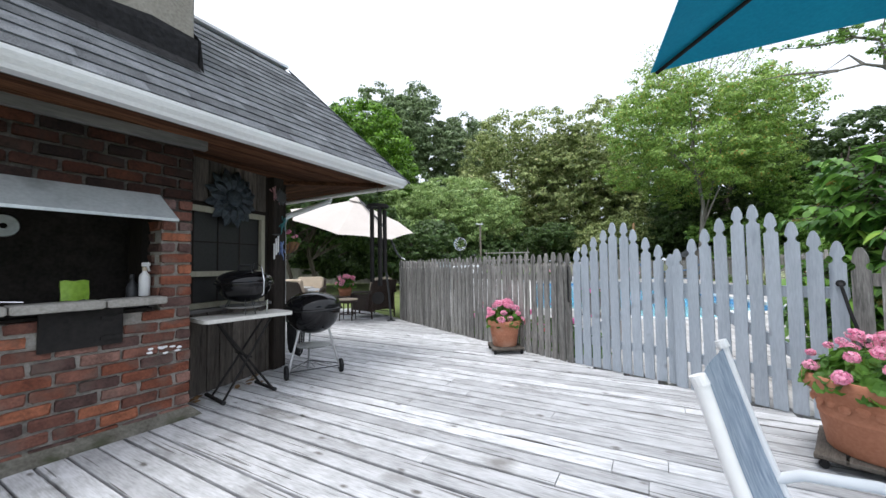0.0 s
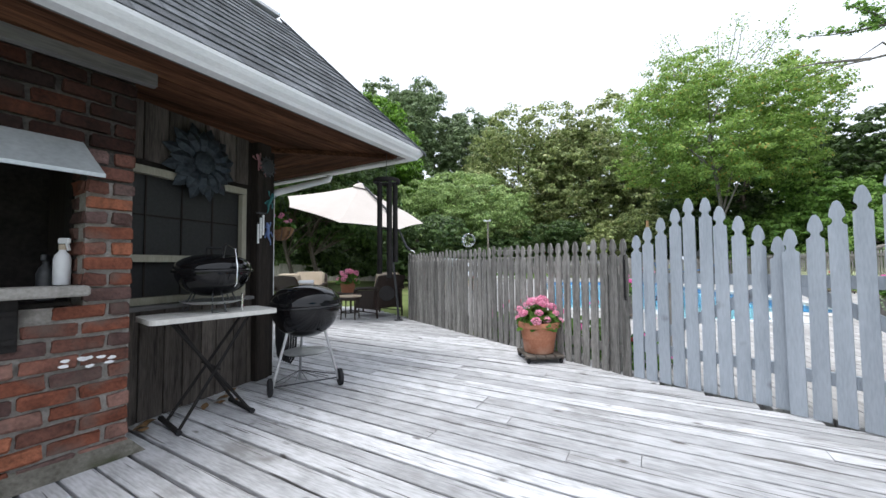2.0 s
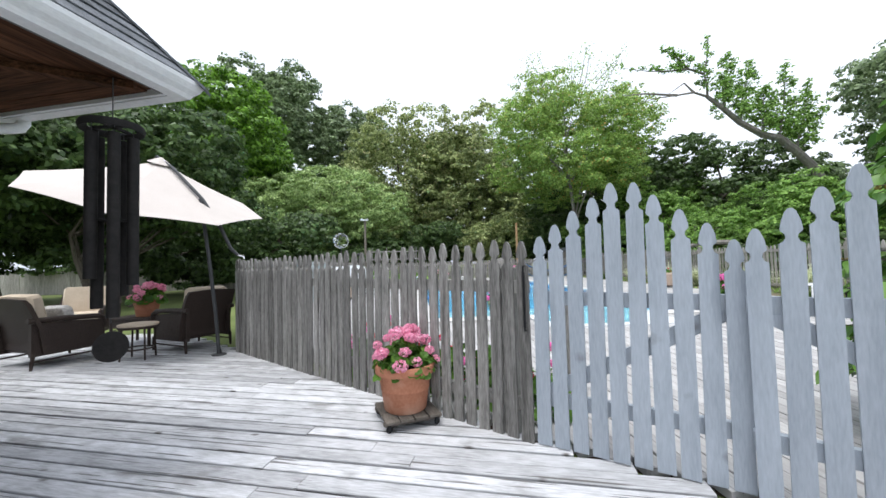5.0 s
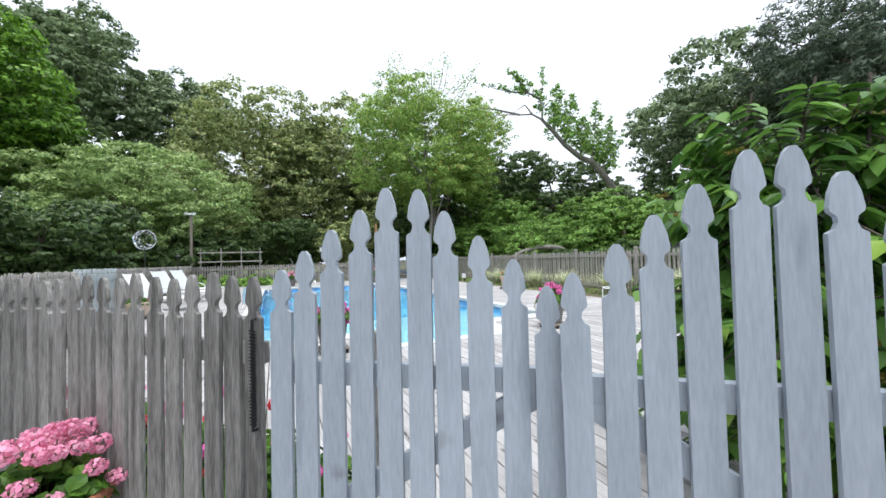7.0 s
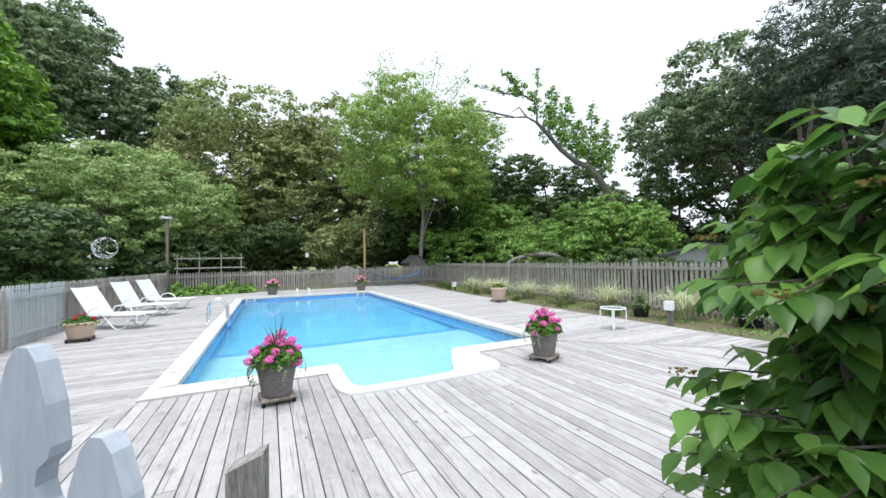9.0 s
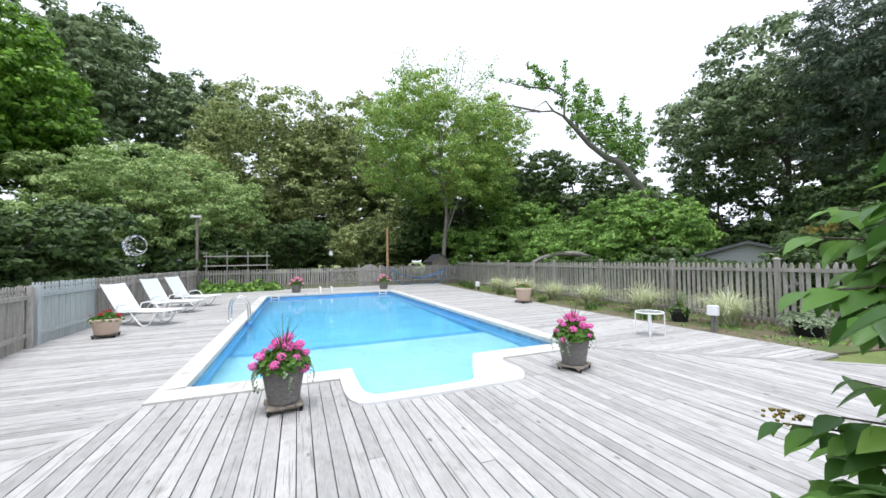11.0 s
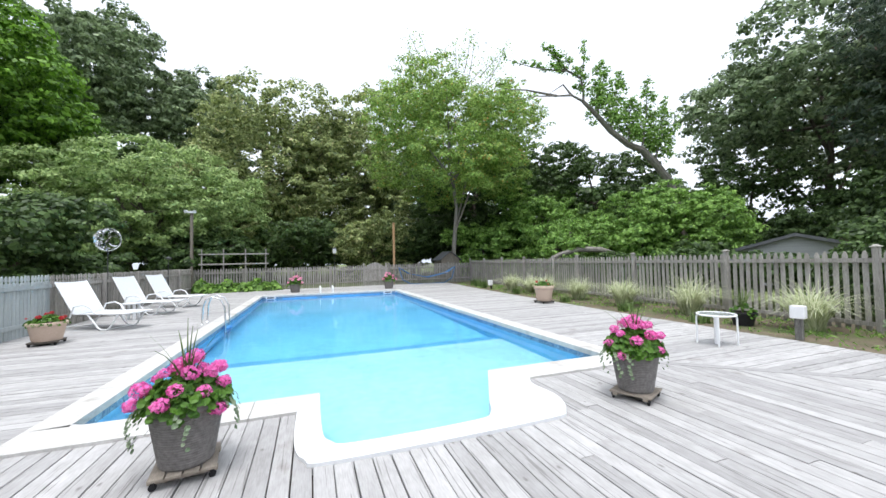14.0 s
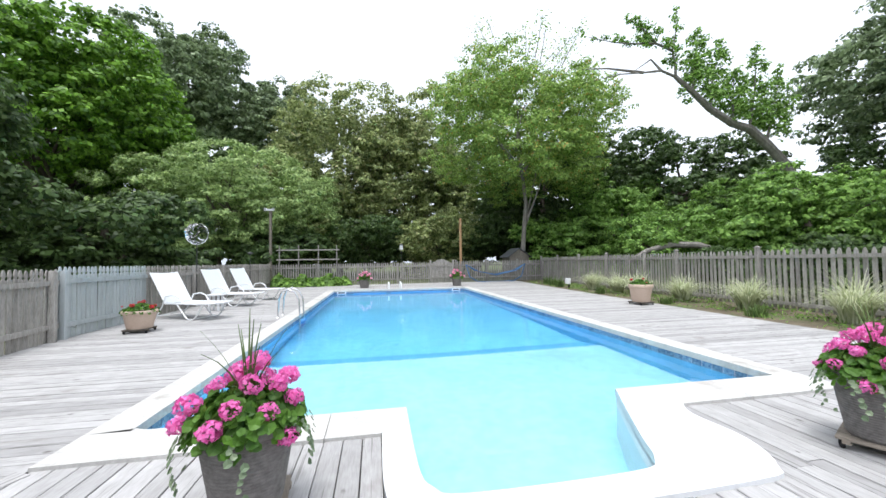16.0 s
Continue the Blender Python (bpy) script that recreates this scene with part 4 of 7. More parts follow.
    r.ob("roof", SHINGLE, e, "dark grey shingled hip roof", m=ROOF_M)
    # chimney
    c = G().box((-1.02, -3.42, 3.6), (1.05, 2.2, 2.4), bevel=0.02)
    c.ob("chimney", CHIMNEY_RENDER, e, "cement-rendered chimney with cracks", m=ROOF_M)
    f = G()
    for i in range(7):
        yy = -2.30 - i * 0.33
        f.add([(-0.42, yy, 2.84), (-0.485, yy, 2.93), (-0.478, yy, 3.08 + 0.03 * math.sin(i * 2.3)), (-0.485, yy, 3.14 + 0.03 * math.sin(i * 2.3))] + [(-0.42, yy - .34, 2.84), (-0.485, yy - .34, 2.93), (-0.478, yy - .34, 3.08 + 0.03 * math.sin(i * 2.3 + 2.3)), (-0.485, yy - .34, 3.14 + 0.03 * math.sin(i * 2.3 + 2.3))], [(0, 4, 5, 1), (1, 5, 6, 2), (2, 6, 7, 3)])
    f.add([(-0.42, -2.28, 2.84), (-0.48, -2.28, 3.14), (-1.56, -2.28, 4.2), (-1.56, -2.28, 3.9), (-0.40, -2.26, 2.80)], [(0, 1, 2, 3)])
    f.ob("flashing", TAR, e, "wrinkled black tar flashing", m=ROOF_M)
    # ridge strip
    G().box((-1.46, -3.6, 2.33 + top * sl + 0.02), (0.16, 5.8, 0.03)).ob("ridge_strip", GUTTER, e, "pale metal ridge strip", m=ROOF_M)
    return e


HOUSE = house()


def shingles(e):
    sl = math.atan(1.083)
    rng = random.Random(5)
    kinds = [G().add([(-0.09, -wd / 2, -0.004), (0.09, -wd / 2, 0.010), (0.09, wd / 2, 0.010), (-0.09, wd / 2, -0.004), (0.09, -wd / 2, 0.0), (0.09, wd / 2, 0.0)], [(0, 1, 2, 3), (1, 4, 5, 2)]).mesh("shingle", SHINGLE) for wd in (0.24, 0.31, 0.36)]
    for k in range(15):
        s = 0.02 + k * 0.133
        x, z = 0.03 - s * math.cos(sl), 2.335 + s * math.sin(sl)
        hip = -0.70 * (s * math.cos(sl)) / 1.45
        y = hip
        while y > -3.9:
            i = rng.randrange(3)
            wd = (0.24, 0.31, 0.36)[i]
            if not (x < -0.44 and y < -2.32):
                o = place(kinds[i], "shingle", e, ROOF_M @ pose(x - 0.05, y - wd / 2, z + 0.05 + rng.uniform(0, 0.003), 0, math.degrees(sl), 0))
            y -= wd + 0.004
    for k in range(16):
        f = k / 16
        G().box((0, 0, 0), (0.18, 0.10, 0.012)).ob("hip_cap", SHINGLE, e, m=ROOF_M @ pose(0.02 - 1.45 * f, 0.02 - 0.70 * f, 2.345 + 1.57 * f, 0, 43, 29))


# ---- brick barbecue ----
def brick_grill():
    e = thing("brick_barbecue", -2.635, 1.44, 0, -13, "old red brick barbecue with an open firebox and concrete counter", "barbecue")
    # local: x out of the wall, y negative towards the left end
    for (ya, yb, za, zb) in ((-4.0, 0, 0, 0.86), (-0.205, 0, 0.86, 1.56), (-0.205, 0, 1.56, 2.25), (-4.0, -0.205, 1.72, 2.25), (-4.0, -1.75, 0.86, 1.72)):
        G().box((-0.35, (ya + yb) / 2, (za + zb) / 2), (0.68, yb - ya, zb - za)).ob("core", MORTAR if za < 1.5 else MORTAR_SOOT_SHADE, e, "grey mortar" if za < 1.5 else "mortar dark with smoke and painted eave shade")
    for c, s in (((-0.64, -1.0, 1.29), (0.06, 1.6, 0.9)), ((-0.42, -0.214, 1.29), (0.44, 0.012, 0.86)), ((-0.33, -1.0, 1.705), (0.62, 1.5, 0.02)), ((-0.33, -1.0, 0.875), (0.62, 1.5, 0.02))):
        G().box(c, s).ob("firebox_lining", SOOT, e, "sooty firebox lining")
    # fillet of cement at the foot
    ft = G()
    ft.add([(0.0, -2.6, 0.075), (0.10, -2.6, 0.0), (0.10, 0.06, 0.0), (0.0, 0.0, 0.075), (-0.1, 0.06, 0.0), (-0.1, 0.0, 0.07)], [(0, 1, 2, 3), (3, 2, 4, 5)])
    ft.ob("footing", FOOTING, e)
    # counter slabs
    y = -0.20
    for L in (0.36, 0.44, 0.40, 0.5):
        G().box((0.02, y - L / 2, 0.945), (0.20, L - 0.008, 0.055), bevel=0.01).ob("counter_slab", CONCRETE, e, "grey cast concrete slab")
        y -= L
    # iron door
    d = G().box((0.022, -0.655, 0.785), (0.02, 0.42, 0.25), bevel=0.004).ob("ash_door", IRON, e, "black iron door with strap hinges")
    for z in (0.71, 0.85):
        G().box((0.038, -0.51, z), (0.012, 0.12, 0.025), bevel=0.003).ob("hinge", IRON, d)
    # hood
    h = G().sheet([[(0.012, -2.6, 1.76), (0.012, -0.23, 1.76)], [(0.12, -2.6, 1.665), (0.12, -0.215, 1.665)], [(0.255, -2.6, 1.555), (0.255, -0.20, 1.555)]], 0.006, (0.6, 0, 0.8))
    h.box((0.255, -1.40, 1.545), (0.012, 2.40, 0.02))
    h.ob("hood", HOOD, e, "dented galvanised smoke hood")
    # old splashes of white paint
    rp = random.Random(3)
    for k in range(9):
        yy, zz = -0.01 - 0.30 * rp.random(), 0.55 + rp.uniform(-0.02, 0.03)
        n = 7
        poly = [(0.024, yy + rp.uniform(0.6, 1.2) * 0.022 * math.cos(6.283 * i / n), zz + rp.uniform(0.6, 1.2) * 0.011 * math.sin(6.283 * i / n)) for i in range(n)]
        G().add(poly + [(0.0215, p[1], p[2]) for p in poly], [tuple(range(n))] + [(i, n + i, n + (i + 1) % n, (i + 1) % n) for i in range(n)]).ob("paint_splash", WHITE_PLASTIC, e, "flaked white paint splash")
    # board on top of the brickwork
    G().box((0.03, -0.9, 2.215), (0.05, 1.95, 0.085), Euler((0, 0, radians(-3))).to_matrix(), bevel=0.004).ob("top_board", GREY_BOARD, e, "weathered grey top board")
    return e


BBQ = brick_grill()


def bricks(e):
    rng = random.Random(9)
    BL, BH, M = 0.205, 0.066, 0.021
    def brick(sx, sy, mat=None):
        """A worn brick with uneven corners."""
        g = G().box((0, 0, 0), (sx, sy, BH), bevel=0.007)
        g.v = [(x + rng.uniform(-0.005, 0.005), y + rng.uniform(-0.007, 0.007), z + rng.uniform(-0.006, 0.006)) for x, y, z in g.v]
        return g.mesh("brick", mat or BRICK)
    full, half = [brick(0.06, BL) for k in range(7)], [brick(0.06, 0.095) for k in range(5)]
    end, endh = [brick(BL, 0.06) for k in range(4)], [brick(0.095, 0.06) for k in range(3)]
    # upper bricks: soot, darkened further to paint in shade below the eave
    sooty = {w: [brick(0.06, w, BRICK_SOOT_SHADE) for k in range(4)] for w in (BL, 0.095)}
    sooty_end = {False: [brick(BL, 0.06, BRICK_SOOT_SHADE) for k in range(4)], True: [brick(0.095, 0.06, BRICK_SOOT_SHADE) for k in range(3)]}
    z, row = 0.045, 0
    while z < 2.24:
        y = 0.0
        first = row % 2
        while y > -1.75:
            wd, me = (0.095, half) if first or (0.86 < z < 1.70 and row % 2 and y > -0.12) else (BL, full)
            first = 0
            yc = y - wd / 2
            in_fire = 0.86 < z < 1.70 and yc < -0.20
            in_door = 0.66 < z < 0.915 and -0.88 < yc < -0.42
            in_slab = 0.90 < z < 0.985 and yc < -0.2
            if not (in_fire or in_door or in_slab) and not (yc < -1.5):
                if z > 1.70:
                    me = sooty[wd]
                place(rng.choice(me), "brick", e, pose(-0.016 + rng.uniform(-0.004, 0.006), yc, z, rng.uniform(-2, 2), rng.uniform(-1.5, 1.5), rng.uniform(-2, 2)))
            y -= wd + M
        # end face and firebox jamb
        for k, (xx, me) in enumerate(((-0.10, end), (-0.31, end), (-0.52, end)) if row % 2 else ((-0.15, endh), (-0.31, end), (-0.52, end))):
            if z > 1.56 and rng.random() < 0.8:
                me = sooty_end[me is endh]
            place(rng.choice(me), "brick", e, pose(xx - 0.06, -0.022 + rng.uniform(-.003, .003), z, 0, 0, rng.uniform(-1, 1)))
            if 0.94 < z < 1.70 and k < 1:
                place(rng.choice(me), "brick", e, pose(xx - 0.02, -0.190, z, 0, 0, rng.uniform(-1, 1)))
        z += BH + M
        row += 1


# ---- trees ----
tree(-23.6, 34, 20.2, 8.4, LEAF_MAPLE, 11, "large dark-trunked maple with bright green leaves", trunks=2, n=84000, leaf=0.34, clump=1.0, lobes=24, low=0.23, thick=0.36, inner=0.7)
tree(-25.6, 54, 32.5, 8.8, LEAF_OAK, 12, "tall old oak with blue-green rounded crown", n=36000, leaf=0.46, clump=1.2, lobes=14, low=0.35, inner=0.7)
tree(-15.2, 58, 27.0, 6.8, LEAF_OAK, 13, "tall oak behind the other trees", n=26000, leaf=0.46, clump=1.2, lobes=12, low=0.35, inner=0.7)
tree(-11.2, 33.5, 10.4, 7.2, LEAF_WILLOW, 14, "broad grey-green willow-like tree", n=80000, leaf=0.21, clump=0.7, lobes=18, low=0.05, low_lobes=-0.8, trunks=3, thick=0.16, inner=0.75)
tree(-5.0, 45.5, 20.6, 8.4, LEAF_LINDEN, 15, "dense linden with tan seed clusters", n=60000, leaf=0.34, clump=0.95, lobes=20, low=0.02, low_lobes=-0.9, inner=0.75)
tree(3.0, 47, 21.6, 6.6, LEAF_LINDEN, 16, "dense linden with tan seed clusters", n=44000, leaf=0.34, clump=0.95, lobes=16, low=0.02, low_lobes=-0.9, inner=0.75)
tree(10.2, 31.2, 17.2, 6.4, LEAF_LIGHT, 17, "light green tree with a few orange leaves", n=84000, leaf=0.18, clump=0.7, lobes=20, low=0.22, bark=BARK_GREY, thick=0.2, inner=0.6, low_lobes=-0.7, spray=22)
tree(15.5, 40, 14.5, 6.4, LEAF_DARK, 18, "dark green tree in the hedge", n=30000, leaf=0.34, lobes=12, low=0.05, low_lobes=-0.8, inner=0.7)
tree(18.5, 33, 8.4, 4.6, LEAF_BUSH, 19, "green bushy tree behind the fence", n=32000, leaf=0.24, clump=0.6, lobes=14, low=0.0, low_lobes=-0.9, inner=0.7)
tree(24.5, 34, 13.6, 6.0, LEAF_DARK, 20, "dark green tree behind the fence", n=32000, leaf=0.32, lobes=14, low=0.0, low_lobes=-0.9, inner=0.7)
tree(22.6, 27.5, 7.6, 4.4, LEAF_BUSH, 21, "fresh green bushy tree behind the fence", n=34000, leaf=0.22, clump=0.55, lobes=14, low=0.0, low_lobes=-0.9, inner=0.7)
tree(16.8, 26.0, 4.8, 3.4, LEAF_BUSH, 22, "low green bush behind the fence", n=20000, leaf=0.2, clump=0.5, lobes=12, low=0.0, low_lobes=-0.9, category="bush", name="bush", inner=0.7)
tree(35.5, 22.5, 19.5, 8.0, LEAF_OAK, 23, "tall dark oak with an open crown", n=46000, leaf=0.34, clump=1.0, lobes=16, low=0.22, thick=0.32, inner=0.7)
tree(31.5, 12.4, 19.5, 6.4, LEAF_PINE, 24, "tall blue-green pine with brown inner twigs", n=60000, leaf=0.34, clump=0.8, lobes=18, low=0.18, thick=0.3, aspect=0.25, inner=0.7)
tree(21.2, 11.9, 4.2, 2.7, LEAF_DARK, 25, "dark evergreen bush beside a roof", n=18000, leaf=0.2, clump=0.5, lobes=10, low=0.0, low_lobes=-0.9, category="bush", name="bush", inner=0.7)
tree(-11.5, 14.5, 7.8, 4.4, LEAF_DARK, 26, "dark garden tree with several thin stems", n=34000, leaf=0.2, clump=0.6, lobes=14, low=0.14, trunks=4, thick=0.07, low_lobes=-0.8, inner=0.65)
tree(-14.5, 10.8, 8.2, 4.0, LEAF_DARK, 29, "dark tree beside the lawn", n=20000, leaf=0.22, clump=0.7, lobes=12, low=0.02, low_lobes=-0.9, inner=0.65)
tree(-19.5, 16.6, 6.0, 3.4, LEAF_DARK, 33, "dark dense shrub beyond the lawn", n=18000, leaf=0.22, clump=0.5, lobes=12, low=0.0, low_lobes=-0.9, category="bush", name="bush", inner=0.6)
tree(-17.6, 15.4, 10.5, 5.2, LEAF_OAK, 27, "grey-green tree beyond the lawn", n=30000, leaf=0.28, clump=0.8, lobes=12, low=0.1, low_lobes=-0.8, inner=0.65)
tree(-8.3, 19.5, 4.2, 3.0, LEAF_DARK, 28, "dark shrub at the edge of the lawn", n=16000, leaf=0.2, clump=0.5, lobes=10, low=0.0, low_lobes=-0.9, category="bush", name="bush", inner=0.65)
for i, (x, y, h, r) in enumerate(((-32, 40, 14, 7), (-9, 60, 14, 8), (11, 52, 15, 8), (24, 48, 13, 8), (37, 42, 12, 8), (46, 20, 16, 8), (44, 4, 15, 8))):
    tree(x, y, h, r, LEAF_DARK if i % 2 else LEAF_OAK, 40 + i, "dark tree in the wood behind the garden", n=15000, leaf=0.55, clump=1.2, lobes=10, low=0.0, low_lobes=-0.9)


tree(-17.5, 46.5, 15.5, 6.6, LEAF_DARK, 90, "dark tree between the maple and the oaks", n=24000, leaf=0.42, clump=1.0, lobes=14, low=0.0, low_lobes=-0.9, inner=0.65)
for i, (x, y, h, r) in enumerate(((-24, 46, 7, 6), (-11, 50, 6, 6), (-1, 55, 7, 6.5), (7, 53, 7, 6), (15, 50, 7, 6), (22, 45, 7, 6), (29, 40, 7, 6))):
    tree(x, y, h, r, LEAF_DARK, 100 + i, "dark dense undergrowth in the wood behind the garden", name="bush", n=9000, leaf=0.5, clump=1.0, lobes=10, low=0.0, low_lobes=-0.95, category="bush", inner=0.5, thick=0.1)


def leaning_tree():
    e = thing("tree", 23.4, 25.0, -0.06, 0, "half-bare tree leaning far over, with a pale trunk", "tree")
    tr = [(1.9, -1.0, 0), (1.4, -1.0, 2.1), (0.33, -1.0, 3.85), (-0.38, -1.0, 6.4), (-1.57, -1.0, 7.6), (-2.6, -1.0, 8.45), (-3.6, -1.0, 8.7), (-4.95, -1.0, 9.5), (-5.93, -1.0, 10.4), (-6.91, -1.0, 11.2)]
    G().tube(tr, [0.28, 0.27, 0.26, 0.25, 0.24, 0.22, 0.20, 0.17, 0.15, 0.11], 9).ob("trunk", BARK_GREY, e, smooth=True)
    limbs = [[(-6.9, -1, 11.2), (-7.8, -1.1, 11.45), (-8.9, -1.2, 11.25), (-10.3, -1.3, 11.05), (-11.8, -1.4, 10.6)], [(-8.9, -1.2, 11.25), (-10.8, -1.0, 11.5), (-12.2, -0.9, 11.45)], [(-7.8, -1.1, 11.45), (-8.3, -1, 12.1), (-9.2, -0.8, 11.5)],
             [(-6.9, -1, 11.2), (-6.8, -0.9, 12.0), (-6.95, -0.9, 12.7), (-6.7, -0.9, 13.8), (-6.6, -0.9, 15.0)], [(-6.95, -0.9, 12.7), (-8.0, -1.0, 13.0), (-9.2, -1.1, 12.85), (-10.5, -1.2, 12.8), (-12.2, -1.3, 13.0)], [(-8.0, -1.0, 13.0), (-8.6, -0.9, 13.8), (-9.4, -0.8, 14.4)],
             [(-5.9, -1, 10.4), (-5.6, -0.8, 12.0), (-5.2, -0.7, 13.9)], [(-4.95, -1, 9.5), (-4.5, -0.8, 11.4), (-3.9, -0.7, 13.3)], [(-3.6, -1, 8.7), (-3.2, -0.7, 10.4), (-3.0, -0.6, 11.8)], [(-2.6, -1, 8.45), (-2.1, -0.9, 10.5), (-1.7, -0.8, 13.0)], [(-1.6, -1, 7.6), (-0.9, -0.8, 9.6), (-0.2, -0.7, 11.8)]]
    for p in limbs:
        G().tube(p, [0.085 - 0.075 * i / (len(p) - 1) for i in range(len(p))], 6).ob("limb", BARK_GREY, e, smooth=True)
    lb = []
    # leaves thicken along the upright limbs; the far twigs stay nearly bare
    for i, p in enumerate(limbs):
        if i in (0, 1, 2):
            continue
        steps = 12
        for k in range(2, steps + 1):
            f = k / steps * (len(p) - 1)
            j = min(int(f), len(p) - 2)
            q = Vector(p[j]).lerp(Vector(p[j + 1]), f - j)
            r = (0.62 if i > 5 else 0.34) * (1.15 - 0.6 * k / steps)
            lb.append(((q.x + 0.45 * r * math.sin(k * 2.1 + i), q.y + r * math.cos(k * 1.7), q.z + 0.1), (r, r, r * 1.25)))
    for c, r in (((-2.6, -0.8, 9.6), 0.8), ((-1.2, -0.8, 9.0), 0.9), ((-4.2, -0.8, 10.4), 0.6), ((-6.1, -1.0, 9.9), 0.35), ((-6.6, -1, 10.4), 0.35), ((-0.2, -0.8, 9.9), 1.0)):
        lb.append((c, (r, r, r)))
    ps, ns = crown_points(lb, 15000, 0.26, 77, 0.1)
    cards("crown", LEAF_BUSH, ps, ns, 0.17, e)


leaning_tree()
tree(21.4, 21.6, 6.4, 2.9, LEAF_BUSH, 31, "fresh green bush in front of the leaning trunk", n=26000, leaf=0.2, clump=0.5, lobes=14, low=0.0, low_lobes=-0.9, category="bush", name="bush", inner=0.65)
for i, (x, y, h, r) in enumerate(((13.9, 7.4, 2.5, 1.7), (13.8, 10.2, 2.1, 1.7), (14.0, 13.0, 1.9, 1.7), (13.8, 15.9, 2.0, 1.7), (13.9, 19.0, 2.1, 1.8), (14.4, 22.0, 1.9, 1.8))):
    tree(x, y, h, r, LEAF_DARK, 60 + i, "dark undergrowth shrub close behind the picket fence", n=9000, leaf=0.13, clump=0.32, lobes=10, low=0.0, low_lobes=-0.95, category="bush", name="bush", inner=0.5, thick=0.03)
for i, (x, y, h, r) in enumerate(((28.5, 13.6, 7.2, 3.8), (32.0, 25.0, 9.5, 4.6), (31.0, 19.8, 6.4, 3.2))):
    tree(x, y, h, r, LEAF_DARK, 80 + i, "dark leafy tree around the neighbouring house", n=22000, leaf=0.24, clump=0.6, lobes=14, low=0.0, low_lobes=-0.9, inner=0.6)
lg = thing("fallen_log", 14.6, 23.2, -0.06, -14, "bare grey fallen limb behind the fence", "log")
G().tube([(-1.6, 0, 1.15), (-0.6, 0, 1.75), (0.6, 0, 2.05), (1.8, 0, 2.0), (3.4, 0.2, 1.5), (4.6, 0.4, 0.0)], [0.10, 0.13, 0.16, 0.17, 0.18, 0.2], 9).ob("limb", BARK_GREY, lg, smooth=True)


# ---- window and wall things ----
def window():
    e = thing("window_1", -2.98, 2.0, 0, 0, "dark screened window with a cream wooden frame", "window", kind="structure")
    for yy, zz, sy, sz in ((0.0, 1.755, 1.13, 0.055), (0.54, 1.29, 0.05, 0.87), (-0.54, 1.29, 0.05, 0.87), (0.0, 1.13, 1.03, 0.05), (0.0, 0.83, 1.13, 0.05)):
        G().box((0.005, yy, zz), (0.05, sy, sz), bevel=0.004).ob("window_frame", WINDOW_TRIM, e)
    for za, zb in ((0.855, 1.105), (1.155, 1.7275)):
        p = G().box((-0.03, 0, (za + zb) / 2), (0.008, 1.03, zb - za)).ob("pane", SCREEN, e)
        for k in (-1, 0, 1):
            G().box((-0.022, 0.26 * k, (za + zb) / 2), (0.008, 0.010, zb - za)).ob("muntin", DARK_WOOD, p)
        if za > 1:
            G().box((-0.021, 0, (za + zb) / 2), (0.008, 1.03, 0.010)).ob("muntin", DARK_WOOD, p)
    G().box((0.03, 0.0, 0.785), (0.14, 1.2, 0.03), bevel=0.005).ob("window_sill", GREY_BOARD, e)


window()


def sunflower():
    e = thing("metal_sunflower", -2.93, 2.11, 1.905, 0, "large blue-grey metal sunflower hung on the board wall", "wall ornament")
    c = G().lathe([(0.0, 0.045), (0.05, 0.05), (0.085, 0.035), (0.095, 0.0), (0.08, -0.01)], n=24, m=Euler((0, radians(90), 0)).to_matrix())
    c.ob("centre", PATINA, e, smooth=True)
    for ring, (k0, r0, r1, off) in enumerate(((12, 0.085, 0.26, 0.012), (12, 0.08, 0.315, -0.012))):
        for k in range(k0):
            a = 2 * math.pi * (k + 0.5 * ring) / k0
            m = Matrix.Rotation(a, 4, "X")
            rows = []
            for t, w, d in ((0, 0.02, 0.0), (0.25, 0.048, 0.03), (0.55, 0.055, 0.035), (0.8, 0.035, 0.015), (1.0, 0.003, -0.012)):
                r = r0 + (r1 - r0) * t
                rows.append([m @ Vector((off + d * 0.4, -w, r)), m @ Vector((off + d + 0.004, 0, r)), m @ Vector((off + d * 0.4, w, r))])
            G().sheet(rows, 0.003, (1, 0, 0)).ob("petal", PATINA, e)


sunflower()


def gecko(x, y, z, mat, label, tilt):
    e = thing("gecko_ornament", x, y, z, 0, label, "wall ornament")
    m = Euler((radians(tilt), 0, 0)).to_matrix()
    body = [m @ Vector((0, 0.010 * math.sin(i * 0.9), 0.11 - 0.022 * i)) for i in range(11)]
    g = G().tube(body, [0.008, 0.016, 0.012, 0.014, 0.018, 0.018, 0.013, 0.009, 0.007, 0.005, 0.003], 8)
    for s in (-1, 1):
        for zz in (0.06, 0.0):
            g.tube([m @ Vector((0, 0, zz)), m @ Vector((0, 0.035 * s, zz + 0.012)), m @ Vector((0, 0.045 * s, zz - 0.02 if zz < 0.03 else zz + 0.035))], [0.006, 0.005, 0.004], 6)
            g.lathe([(0.0, -0.002), (0.011, 0), (0, 0.002)], m @ Vector((0, 0.046 * s, zz - 0.024 if zz < 0.03 else zz + 0.04)), 8, Euler((0, radians(90), 0)).to_matrix())
    g.ob("body", mat, e, smooth=True)


